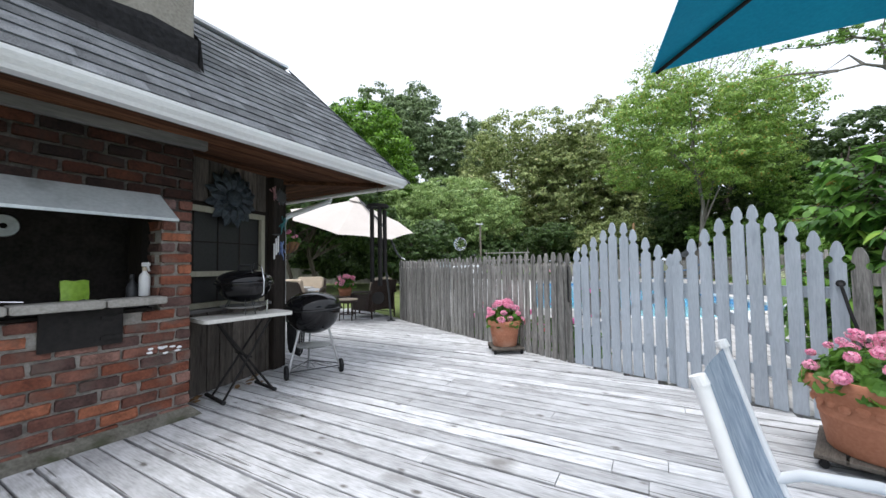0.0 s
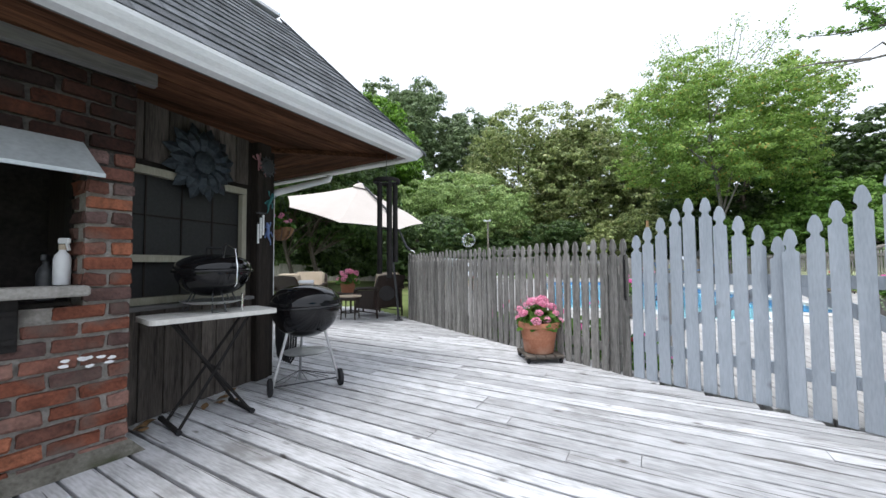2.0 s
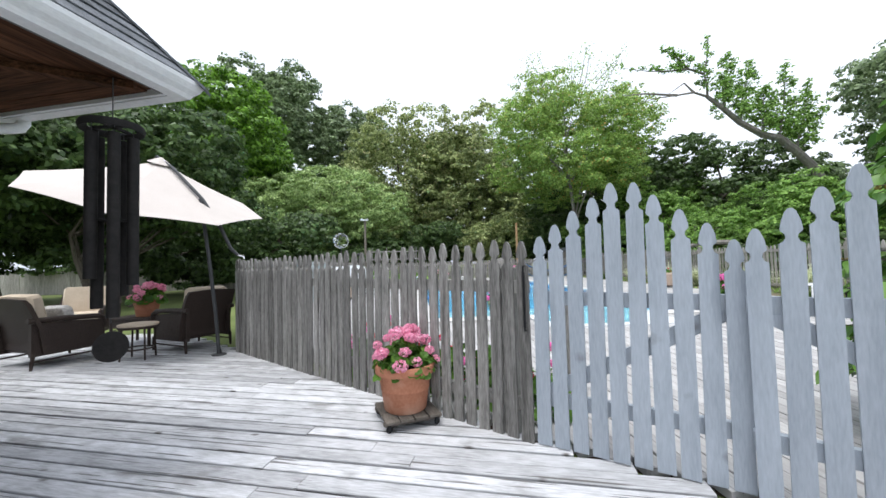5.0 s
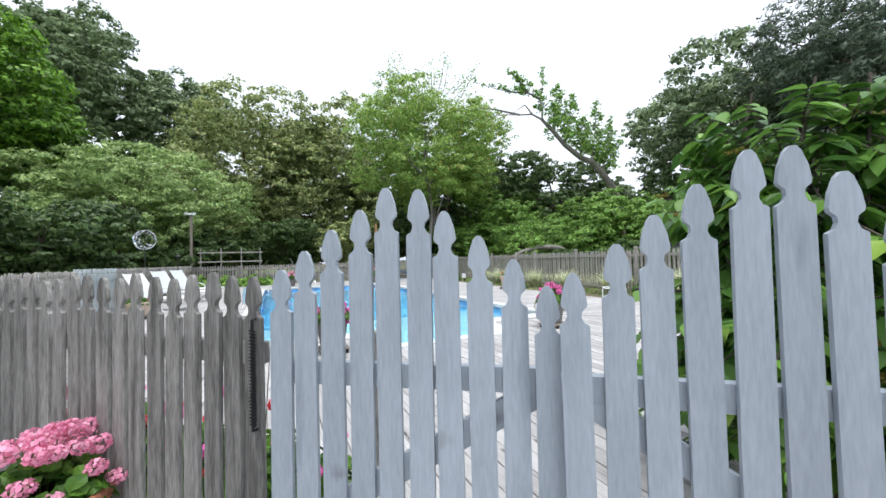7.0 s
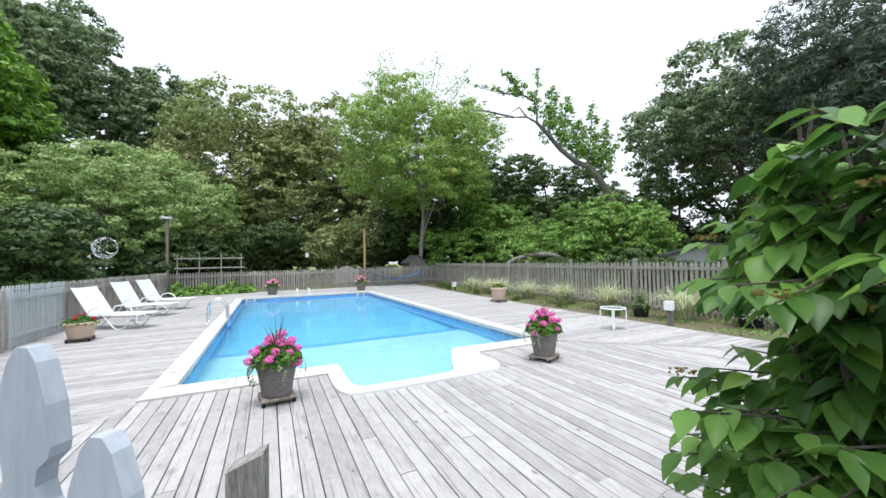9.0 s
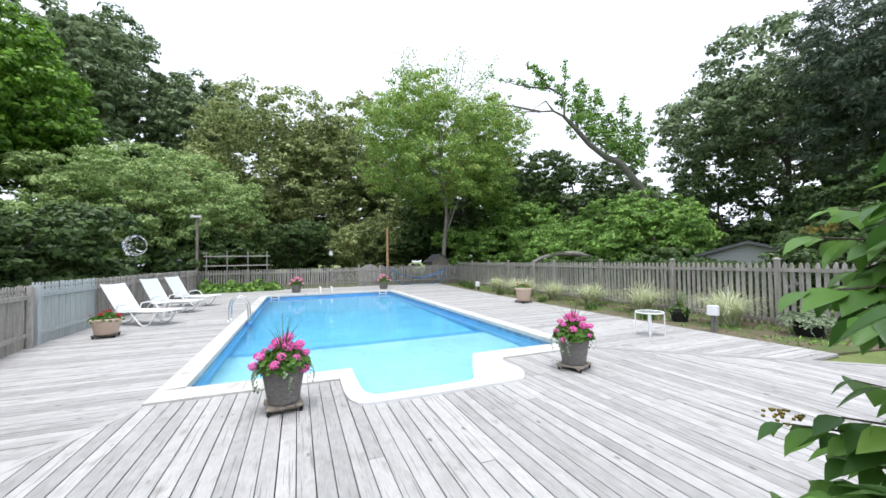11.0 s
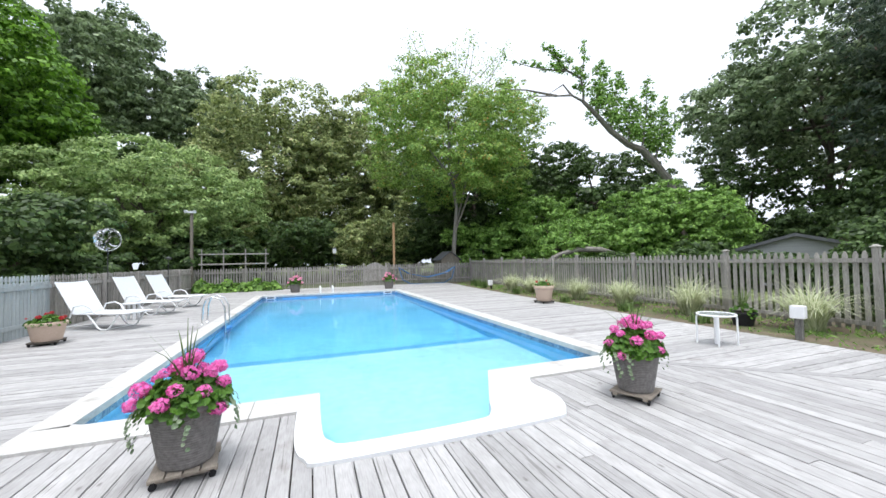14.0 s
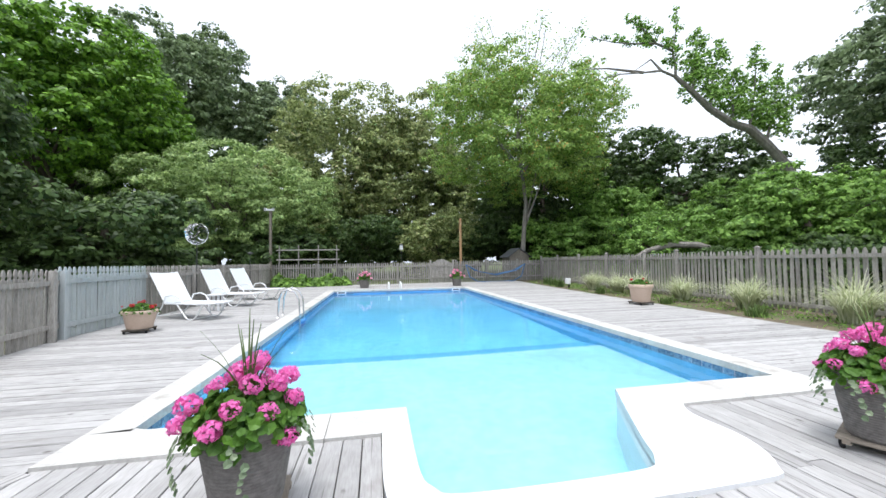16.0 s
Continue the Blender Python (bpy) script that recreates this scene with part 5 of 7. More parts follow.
gecko(-2.885, 2.76, 1.38, GECKO_BLUE, "blue metal gecko on the corner post", 12)
gecko(-2.885, 2.77, 1.68, GECKO_GREEN, "teal metal gecko on the corner post", -20)
gecko(-2.885, 2.66, 2.02, PINK_METAL, "small pink metal ornament on the wall", 30)
e = thing("small_wind_chime", -2.86, 2.64, 1.28, 0, "white tubular wind chime beside the corner post", "wind chime")
for k, (yy, za, zb) in enumerate(((-0.03, 0.0, 0.18), (0.0, 0.05, 0.24), (0.03, 0.08, 0.27))):
    G().tube([(0, yy, za), (0, yy, zb)], 0.009, 8).ob("tube", WHITE_PLASTIC, e)
G().box((0, 0, 0.285), (0.04, 0.09, 0.012), bevel=0.003).ob("bar", DARK_METAL, e)
e = thing("metal_sun_face", -2.86, 2.72, 2.02, 0, "dark metal sun and moon ornament under the eave", "wall ornament")
G().lathe([(0, 0.01), (0.06, 0.012), (0.075, 0)], n=18, m=Euler((0, radians(90), 0)).to_matrix(), caps=False).ob("face", DARK_METAL, e, smooth=True)
for k in range(14):
    a = k * math.pi / 7
    G().tube([(0, 0.07 * math.cos(a), 0.07 * math.sin(a)), (0, 0.105 * math.cos(a + 0.1), 0.105 * math.sin(a + 0.1))], [0.014, 0.002], 5).ob("ray", DARK_METAL, e)


def wind_chime():
    e = thing("wind_chime", -1.923, 3.358, 2.108, 0, "large black tubular wind chime hanging from the eave corner", "wind chime")
    G().tube([(0, 0, 0.115), (0, 0, -0.155)], 0.003, 5).ob("cord", DARK_METAL, e)
    G().lathe([(0.10, -0.165), (0.135, -0.145), (0.142, -0.165), (0.135, -0.185), (0.10, -0.165)], n=28).ob("ring", IRON, e, smooth=True)
    G().box((0, 0, -0.155), (0.22, 0.02, 0.012)).box((0, 0, -0.155), (0.02, 0.22, 0.012)).ob("cross_bar", IRON, e)
    for k, L in enumerate((0.80, 0.86, 0.92, 0.76, 0.96)):
        a = k * 2 * math.pi / 5 + 0.5
        x, y = 0.088 * math.cos(a), 0.088 * math.sin(a)
        G().tube([(x, y, -0.165), (x, y, -0.21)], 0.002, 4).ob("string", DARK_METAL, e)
        G().tube([(x, y, -0.21), (x, y, -0.21 - L)], 0.027, 14).ob("tube", IRON, e, smooth=True)
    G().lathe([(0, -0.005), (0.062, -0.005), (0.065, 0), (0.062, 0.005), (0, 0.005)], (0, 0, -0.66), 20).ob("clapper", IRON, e)
    G().tube([(0, 0, -0.165), (0, 0, -1.21)], 0.002, 4).ob("string", DARK_METAL, e)
    G().lathe([(0, -0.004), (0.078, -0.004), (0.08, 0), (0.078, 0.004), (0, 0.004)], (0, 0, -1.33), 24, Euler((radians(78), 0, radians(20))).to_matrix()).ob("sail", IRON, e)


wind_chime()


# ---- plants ----
def disc_leaf(g, c, n, r, k=7):
    n = Vector(n).normalized()
    a = n.orthogonal().normalized()
    b = n.cross(a)
    w = [1, 0.86, 1.02, 0.9, 1.0, 0.88, 0.95]
    vs = [Vector(c) - n * r * 0.22] + [Vector(c) + (a * math.cos(2 * math.pi * i / k) + b * math.sin(2 * math.pi * i / k)) * r * w[i % 7] + n * r * (0.10 if i % 2 else -0.04) for i in range(k)]
    g.add(vs, [(0, 1 + i, 1 + (i + 1) % k) for i in range(k)])


def geranium(e, z, r, h, petals, seed, heads=14, leaves=170, spikes=0, trail=0, spread=1.15, leaf=0.036, head_r=0.042, leafmat=None, droop=0.85):
    """Leaves, stems, flower heads, spiky blades and trailing runners of a potted plant, on the pot e."""
    rng = random.Random(seed)
    g = G()
    for i in range(leaves):
        a, t = rng.uniform(0, 6.283), math.sqrt(rng.uniform(0, 1))
        rr = r * spread * t
        zz = z + h * (0.62 * (1 - t * t) + rng.uniform(-0.22, 0.18))
        disc_leaf(g, (rr * math.cos(a), rr * math.sin(a), zz), (math.cos(a) * t + rng.uniform(-.8, .8), math.sin(a) * t + rng.uniform(-.8, .8), 0.7), leaf * rng.uniform(0.7, 1.3))
    g.ob("foliage", leafmat or LEAF_POT, e)
    st = G()
    for i in range(heads):
        a, t = 2.4 * i + rng.uniform(-.3, .3), math.sqrt((i + 0.5) / heads)
        rr = r * spread * t * rng.uniform(0.85, 1.15)
        zz = z + h * (1.10 - droop * t * t + rng.uniform(-0.2, 0.16))
        c = Vector((rr * math.cos(a), rr * math.sin(a), zz))
        st.tube([(rr * 0.5 * math.cos(a), rr * 0.5 * math.sin(a), z), c * 0.55 + Vector((0, 0, zz * 0.4)), c], 0.0022, 4, False)
        k = rng.choice((110, 130, 150))
        hr = head_r * (rng.uniform(0.5, 0.75) if i % 5 == 4 else rng.uniform(0.8, 1.15))
        d = np.random.normal(size=(k, 3))
        d /= np.linalg.norm(d, axis=1, keepdims=True)
        pos = np.array(c) + d * hr * np.array((1, 1, 0.8)) * np.random.uniform(0.75, 1.0, (k, 1))
        cards("flower", petals, pos, d + np.random.normal(size=(k, 3)) * 0.45, hr * 0.46, e, 0.9, 0.12)
    if heads:
        st.ob("stalk", BLADE_GREEN, e)
    for i in range(spikes):
        a = rng.uniform(0, 6.283)
        L = rng.uniform(0.7, 1.25) * h * 1.75
        lean = rng.uniform(0.1, 0.75)
        b = G()
        rows = []
        for q in range(6):
            t = q / 5
            x = lean * L * t * (0.4 + 0.6 * t)
            zz = z + L * t * (1.1 - 0.45 * lean * t)
            w = 0.010 * (1 - t) + 0.0015
            rows.append([(x * math.cos(a) - w * math.sin(a), x * math.sin(a) + w * math.cos(a), zz), (x * math.cos(a) + w * math.sin(a), x * math.sin(a) - w * math.cos(a), zz)])
        b.sheet(rows, 0.0012)
        b.ob("spike_leaf", BLADE_GREEN, e)
    for i in range(trail):
        a = rng.uniform(0, 6.283)
        t = G()
        for q in range(12):
            s = q / 11
            rr = r * (0.95 + 0.45 * math.sin(s * 2.2)) + 0.01
            zz = z - h * 0.9 * s * s + 0.02
            aa = a + 0.3 * s + rng.uniform(-.1, .1)
            disc_leaf(t, (rr * math.cos(aa), rr * math.sin(aa), zz), (math.cos(aa), math.sin(aa), 0.5), 0.019 * rng.uniform(0.7, 1.2), 6)
        tagged(t.ob("trailing_runner", LEAF_GREY, e), kind="stuff")


def dolly(x, y, rz, s, label="dark wooden slatted plant dolly on black castors", top=0.085):
    e = thing("plant_dolly", x, y, 0, rz, label, "plant dolly")
    for k in range(4):
        G().box(((k - 1.5) * s / 4, 0, top - 0.011), (s / 4 - 0.012, s, 0.02), bevel=0.003).ob("slat", DOLLY_WOOD, e)
    for k in (-1, 1):
        G().box((0, k * s * 0.36, top - 0.033), (s, 0.045, 0.024), bevel=0.003).ob("batten", DOLLY_WOOD, e)
        for q in (-1, 1):
            c = G().lathe([(0, -0.011), (0.020, -0.011), (0.024, -0.006), (0.024, 0.006), (0.020, 0.011), (0, 0.011)], (q * s * 0.42, k * s * 0.42, 0.025), 14, Euler((radians(90), 0, 0.5)).to_matrix())
            c.box((q * s * 0.42, k * s * 0.42, 0.045), (0.02, 0.034, 0.03))
            c.ob("castor", RUBBER, e)
    return e


DOLLY_WOOD = surf("dolly_wood", (0.07, 0.06, 0.05), (0.17, 0.15, 0.13), 5, 0.85, 0.5, stretch=(4, 0.6, 4))
DOLLY_PALE = surf("pale_dolly_wood", (0.22, 0.19, 0.155), (0.36, 0.31, 0.26), 5, 0.85, 0.5, stretch=(4, 0.6, 4))


def pot(x, y, z, r, h, mat, label, style, rz=0):
    e = thing("flower_pot", x, y, z, rz, label, "flower pot")
    if style == "woven":
        prof = [(0, 0.0), (r * 0.66, 0.0), (r * 0.69, 0.012)]
        rows = 22
        for k in range(rows):
            t = (k + 0.5) / rows
            rr = r * (0.69 + 0.27 * t)
            prof += [(rr - 0.003, 0.015 + (h - 0.06) * (k + 0.04) / rows), (rr + 0.003, 0.015 + (h - 0.06) * (k + 0.3) / rows), (rr + 0.003, 0.015 + (h - 0.06) * (k + 0.75) / rows)]
        prof += [(r * 0.98, h - 0.04), (r, h - 0.03), (r, h), (r * 0.95, h), (r * 0.92, h - 0.05)]
        G().lathe(prof, n=44).ob("body", mat, e, "taupe woven-look resin", smooth=True)
    elif style == "terra":
        G().lathe([(0, 0), (r * 0.68, 0), (r * 0.71, 0.01), (r * 0.80, h * 0.45), (r * 0.815, h * 0.46), (r * 0.815, h * 0.49), (r * 0.81, h * 0.5), (r * 0.90, h * 0.80), (r * 0.99, h * 0.81), (r * 1.0, h * 0.84), (r * 1.0, h * 0.97), (r * 0.98, h), (r * 0.92, h), (r * 0.90, h * 0.9)], n=44).ob("body", mat, e, smooth=True)
    else:
        G().lathe([(0, 0), (r * 0.70, 0), (r * 0.72, 0.01), (r * 0.90, h * 0.78), (r * 0.98, h * 0.80), (r * 1.0, h * 0.84), (r * 1.0, h * 0.97), (r * 0.97, h), (r * 0.90, h), (r * 0.88, h * 0.9)], n=40).ob("body", mat, e, smooth=True)
    G().lathe([(0, h * 0.92), (r * 0.90, h * 0.90)], n=24).ob("soil", SOIL, e)
    return e


# pots on the terrace
dolly(-0.47, 4.24, 22, 0.42)
e = pot(-0.48, 4.25, 0.085, 0.225, 0.34, TERRA, "terracotta pot of soft pink geraniums beside the fence", "terra")
geranium(e, 0.31, 0.20, 0.27, PETAL_PINK, 31, heads=24, leaves=320, head_r=0.048, leaf=0.032)
dolly(1.98, 1.95, -30, 0.54)
e = pot(1.98, 1.95, 0.085, 0.315, 0.42, TERRA, "large terracotta bowl with embossed rim and pink geraniums", "terra")
for k in range(24):
    a = k * math.pi / 12
    G().lathe([(0, 0.012), (0.022, 0.006), (0.03, 0)], (0.272 * math.cos(a), 0.272 * math.sin(a), 0.265 + 0.012 * (k % 2)), 8, Euler((0, radians(78), a)).to_matrix()).ob("embossed_flower", TERRA, e)
geranium(e, 0.39, 0.28, 0.22, PETAL_PINK, 32, heads=22, leaves=520, head_r=0.046, leaf=0.034)
# pots round the pool
for (x, y, rz, seed) in ((0.89, 8.0, 12, 33), (4.95, 8.14, 30, 34)):
    d = dolly(x, y, rz, 0.40, "pale wooden plant dolly on black castors")
    for c in d.children:
        if c.name.startswith(("slat", "batten")):
            c.data.materials[0] = DOLLY_PALE
    e = pot(x, y, 0.085, 0.243, 0.45, TAUPE, "taupe woven-look pot with hot pink geraniums and spiky leaves", "woven", rz)
    geranium(e, 0.42, 0.235, 0.27, PETAL_HOT, seed, heads=20, leaves=860, spikes=18, trail=12, head_r=0.060, leaf=0.028, spread=1.25, droop=1.15)
dolly(-3.60, 13.98, 10, 0.44)
e = pot(-3.60, 13.98, 0.085, 0.30, 0.36, BEIGE_POT, "beige plastic pot of small red geraniums beside the loungers", "plain")
geranium(e, 0.33, 0.27, 0.20, PETAL_RED, 35, heads=7, leaves=220, head_r=0.04)
dolly(-4.12, 11.15, 10, 0.44)
e = pot(-4.12, 11.15, 0.085, 0.30, 0.36, BEIGE_POT, "beige plastic pot of leafy green plants by the fence", "plain")
geranium(e, 0.33, 0.27, 0.20, PETAL_RED, 36, heads=3, leaves=220, head_r=0.04)
dolly(8.53, 15.9, 10, 0.5)
e = pot(8.53, 15.9, 0.085, 0.33, 0.50, BEIGE_POT, "beige plastic pot with low plants at the bed's edge", "plain")
geranium(e, 0.46, 0.28, 0.22, PETAL_RED, 37, heads=3, leaves=180, head_r=0.04)
for (x, y, s) in ((-0.35, 25.5, 38), (4.55, 25.6, 39)):
    e = pot(x, y, 0.0, 0.30, 0.50, TAUPE, "taupe pot of pink geraniums behind the pool", "plain")
    geranium(e, 0.46, 0.32, 0.36, PETAL_PINK, s, heads=14, leaves=180, head_r=0.075, leaf=0.06)
e = pot(-5.05, 7.42, 0.44, 0.20, 0.27, TERRA, "terracotta pot of pink geraniums on the coffee table", "terra")
geranium(e, 0.25, 0.22, 0.26, PETAL_PINK, 40, heads=16, leaves=200, head_r=0.06, leaf=0.05)


def hanging_basket(x, y, z, label, flowers):
    e = thing("hanging_basket", x, y, z, 0, label, "hanging basket")
    G().lathe([(0.0, -0.17), (0.08, -0.16), (0.15, -0.10), (0.185, -0.02), (0.19, 0.0), (0.175, 0.0)], n=28).ob("basket", WICKER_TAN, e, smooth=True)
    for k in range(10):
        a = k * math.pi / 5
        G().tube([(0.19 * math.cos(a), 0.19 * math.sin(a), 0), (0.155 * math.cos(a), 0.155 * math.sin(a), -0.10), (0.08 * math.cos(a), 0.08 * math.sin(a), -0.165)], 0.004, 5).ob("wire", DARK_METAL, e)
    for k in range(3):
        a = k * 2.094
        G().tube([(0.185 * math.cos(a), 0.185 * math.sin(a), 0), (0, 0, 0.52)], 0.003, 4).ob("chain", DARK_METAL, e)
    geranium(e, 0.0, 0.17, 0.16, PETAL_PINK, 41, heads=flowers, leaves=120, head_r=0.035)


hanging_basket(-3.72, 3.80, 1.57, "brown hanging basket of pink flowers under the eave", 8)
hanging_basket(-6.2, 4.45, 1.75, "brown hanging basket of green plants further along the eave", 3)

# bed plants behind the terrace fence
for i in range(7):
    f = 0.45 + i * 0.085
    x, y = FENCE_A[0] + (FENCE_B[0] - FENCE_A[0]) * f + 0.35, FENCE_A[1] + (FENCE_B[1] - FENCE_A[1]) * f + 0.42
    e = thing("bed_plant", x, y, -0.03, 0, "leafy bed plant with red flowers behind the fence" if i % 2 else "leafy bed plant with pink flowers behind the fence", "flower", "bed plants")
    geranium(e, 0.02, 0.28, 0.42 + 0.1 * (i % 3), PETAL_RED if i % 2 else PETAL_HOT, 50 + i, heads=6, leaves=150, head_r=0.045, leaf=0.05)


def tuft(x, y, h, n, seed, mat, label, spread=0.8):
    e = thing("ornamental_grass", x, y, -0.03, 0, label, "ornamental grass", "grasses along the fence")
    rng = random.Random(seed)
    g = G()
    for i in range(n):
        a = rng.uniform(0, 6.283)
        L = h * rng.uniform(0.7, 1.25)
        lean = math.sqrt(rng.uniform(0.05, 1.0)) * spread
        x0, y0 = rng.uniform(-.16, .16), rng.uniform(-.16, .16)
        vs = []
        for q in range(6):
            t = q / 5
            rr = lean * L * t * (0.35 + 0.65 * t)
            zz = L * (t * 1.15 - 0.62 * lean * t * t * t)
            w = 0.013 * (1 - t * 0.85)
            vs += [(x0 + rr * math.cos(a) - w * math.sin(a), y0 + rr * math.sin(a) + w * math.cos(a), max(zz, 0.0)), (x0 + rr * math.cos(a) + w * math.sin(a), y0 + rr * math.sin(a) - w * math.cos(a), max(zz, 0.0))]
        g.add(vs, [(2 * q, 2 * q + 1, 2 * q + 3, 2 * q + 2) for q in range(5)])
    g.ob("blades", mat, e)
    return e


for i, (x, y, h) in enumerate(((10.75, 9.9, 0.95), (10.6, 12.3, 0.95), (10.4, 14.4, 0.9), (10.3, 16.5, 0.85), (10.25, 18.6, 0.85), (10.2, 19.8, 0.8), (10.0, 21.3, 0.85))):
    tuft(x, y, h, 420, 60 + i, BLADE, "pale striped arching ornamental grass in the bed", 1.2)
for i, (x, y, h) in enumerate(((9.7, 11.3, 0.26), (9.6, 13.4, 0.26), (9.4, 16.0, 0.24), (9.3, 19.5, 0.3), (9.35, 23.3, 0.5), (9.5, 24.6, 0.45), (9.7, 25.8, 0.4))):
    tuft(x, y, h, 90, 80 + i, BLADE_GREEN, "small green grass tuft in the bed", 0.6)
e = pot(10.2, 10.75, -0.02, 0.24, 0.28, RUBBER, "black nursery pot with arching yellow-green leaves", "plain")
tuft2 = geranium(e, 0.24, 0.24, 0.32, PETAL_RED, 90, heads=0, leaves=60, spikes=40)
e = pot(11.0, 8.45, -0.02, 0.30, 0.30, RUBBER, "dark pot overflowing with variegated trailing leaves", "plain")
geranium(e, 0.28, 0.34, 0.30, PETAL_RED, 91, heads=0, leaves=700, trail=12, leaf=0.03, leafmat=LEAF_GREY, spread=1.5)


def viburnum():
    e = thing("viburnum_shrub", 3.17, 3.50, 0, 0, "big leafy shrub with drooping glossy green leaves and yellow buds", "shrub")
    rng = random.Random(4)
    stems, leaves, buds = G(), G(), G()
    shape = [(0.0, 0.0), (0.18, 0.20), (0.34, 0.27), (0.55, 0.245), (0.78, 0.13), (1.0, 0.0)]

    def leaf(p, d, L, roll):
        d = d.normalized()
        s = d.cross(Vector((0, 0, 1)))
        if s.length < 0.05:
            s = Vector((1, 0, 0))
        s.normalize()
        n = s.cross(d).normalized()
        s = s * math.cos(roll) + n * math.sin(roll)
        n = s.cross(d).normalized()
        vs = []
        for t, w in shape:
            m = p + d * L * t + n * (-0.16 * L * t * t)
            vs += [m + s * w * L + n * w * L * 0.35, m, m - s * w * L + n * w * L * 0.35]
        leaves.add(vs, [q for i in range(5) for q in ((3 * i, 3 * i + 1, 3 * i + 4, 3 * i + 3), (3 * i + 1, 3 * i + 2, 3 * i + 5, 3 * i + 4))])
    for k in range(9):
        a = k * 0.7
        stems.tube([(0.12 * math.cos(a), 0.12 * math.sin(a), 0), (0.28 * math.cos(a), 0.28 * math.sin(a), 0.7), (0.42 * math.cos(a), 0.42 * math.sin(a), 1.5), (0.35 * math.cos(a + .4), 0.35 * math.sin(a + .4), 2.2)], [0.022, 0.018, 0.012, 0.006], 6)
    for k in range(540):
        a = rng.uniform(0, 6.283)
        h = rng.uniform(0.0, 1.0) ** 0.85
        z0 = 0.25 + 1.64 * h
        R = (0.78 if z0 < 1.02 else 0.42 if z0 < 1.36 else 0.74 - 0.5 * (z0 - 1.36)) * rng.uniform(0.60, 1.10)
        o = Vector((math.cos(a) * 0.25, math.sin(a) * 0.25, z0))
        tip = Vector((math.cos(a) * R, math.sin(a) * R, z0 + rng.uniform(-0.05, 0.30)))
        mid = (o + tip) / 2 + Vector((0, 0, 0.10))
        stems.tube([o, mid, tip], [0.008, 0.005, 0.003], 5, False)
        for q in range(6):
            t = 0.25 + q * 0.15
            p = (o * (1 - t) ** 2 + mid * 2 * t * (1 - t) + tip * t * t) if t < 1 else tip
            for sgn in (-1, 1):
                out = (tip - o).normalized()
                sd = out.cross(Vector((0, 0, 1))).normalized() * sgn
                d = out * 0.55 + sd * rng.uniform(0.5, 1.0) + Vector((0, 0, -rng.uniform(0.35, 0.95)))
                leaf(p, d, rng.uniform(0.095, 0.165), rng.uniform(-0.35, 0.35))
        if k % 12 == 0:
            for q in range(26):
                c = tip + Vector((rng.uniform(-.05, .05), rng.uniform(-.05, .05), 0.03 + rng.uniform(-.012, .012)))
                buds.box(c, (0.008, 0.008, 0.008))
    tagged(stems.ob("branchwork", BARK, e), kind="stuff")
    leaves.ob("leaves", LEAF_VIB, e, smooth=True)
    tagged(buds.ob("buds", BERRY, e, "dull yellow flower buds"), kind="stuff")


viburnum()


# ---- grills and table ----
def kettle(e, z, r, hb, hl, dark):
    turn = [math.pi / 2 * i / 20 for i in range(21)]
    bowl = [(r * 0.97 * math.sin(q) ** 0.92, z - 0.010 - hb * math.cos(q) ** 1.05) for q in turn]
    bowl += [(r * 0.985, z - 0.012), (r * 1.0, z - 0.008), (r * 0.985, z - 0.004)]
    G().lathe(bowl, n=64).ob("bowl", ENAMEL, e, smooth=True)
    lid = [(r * 0.985, z - 0.006), (r * 1.035, z - 0.012), (r * 1.045, z - 0.009), (r * 1.045, z + 0.002), (r * 1.03, z + 0.008), (r * 1.0, z + 0.014)]
    lid += [(r * 0.995 * math.cos(q) ** 0.88, z + 0.016 + (hl - 0.016) * math.sin(q) ** 0.95) for q in turn[1:]]
    return G().lathe(lid, n=64).ob("lid", ENAMEL, e, smooth=True)


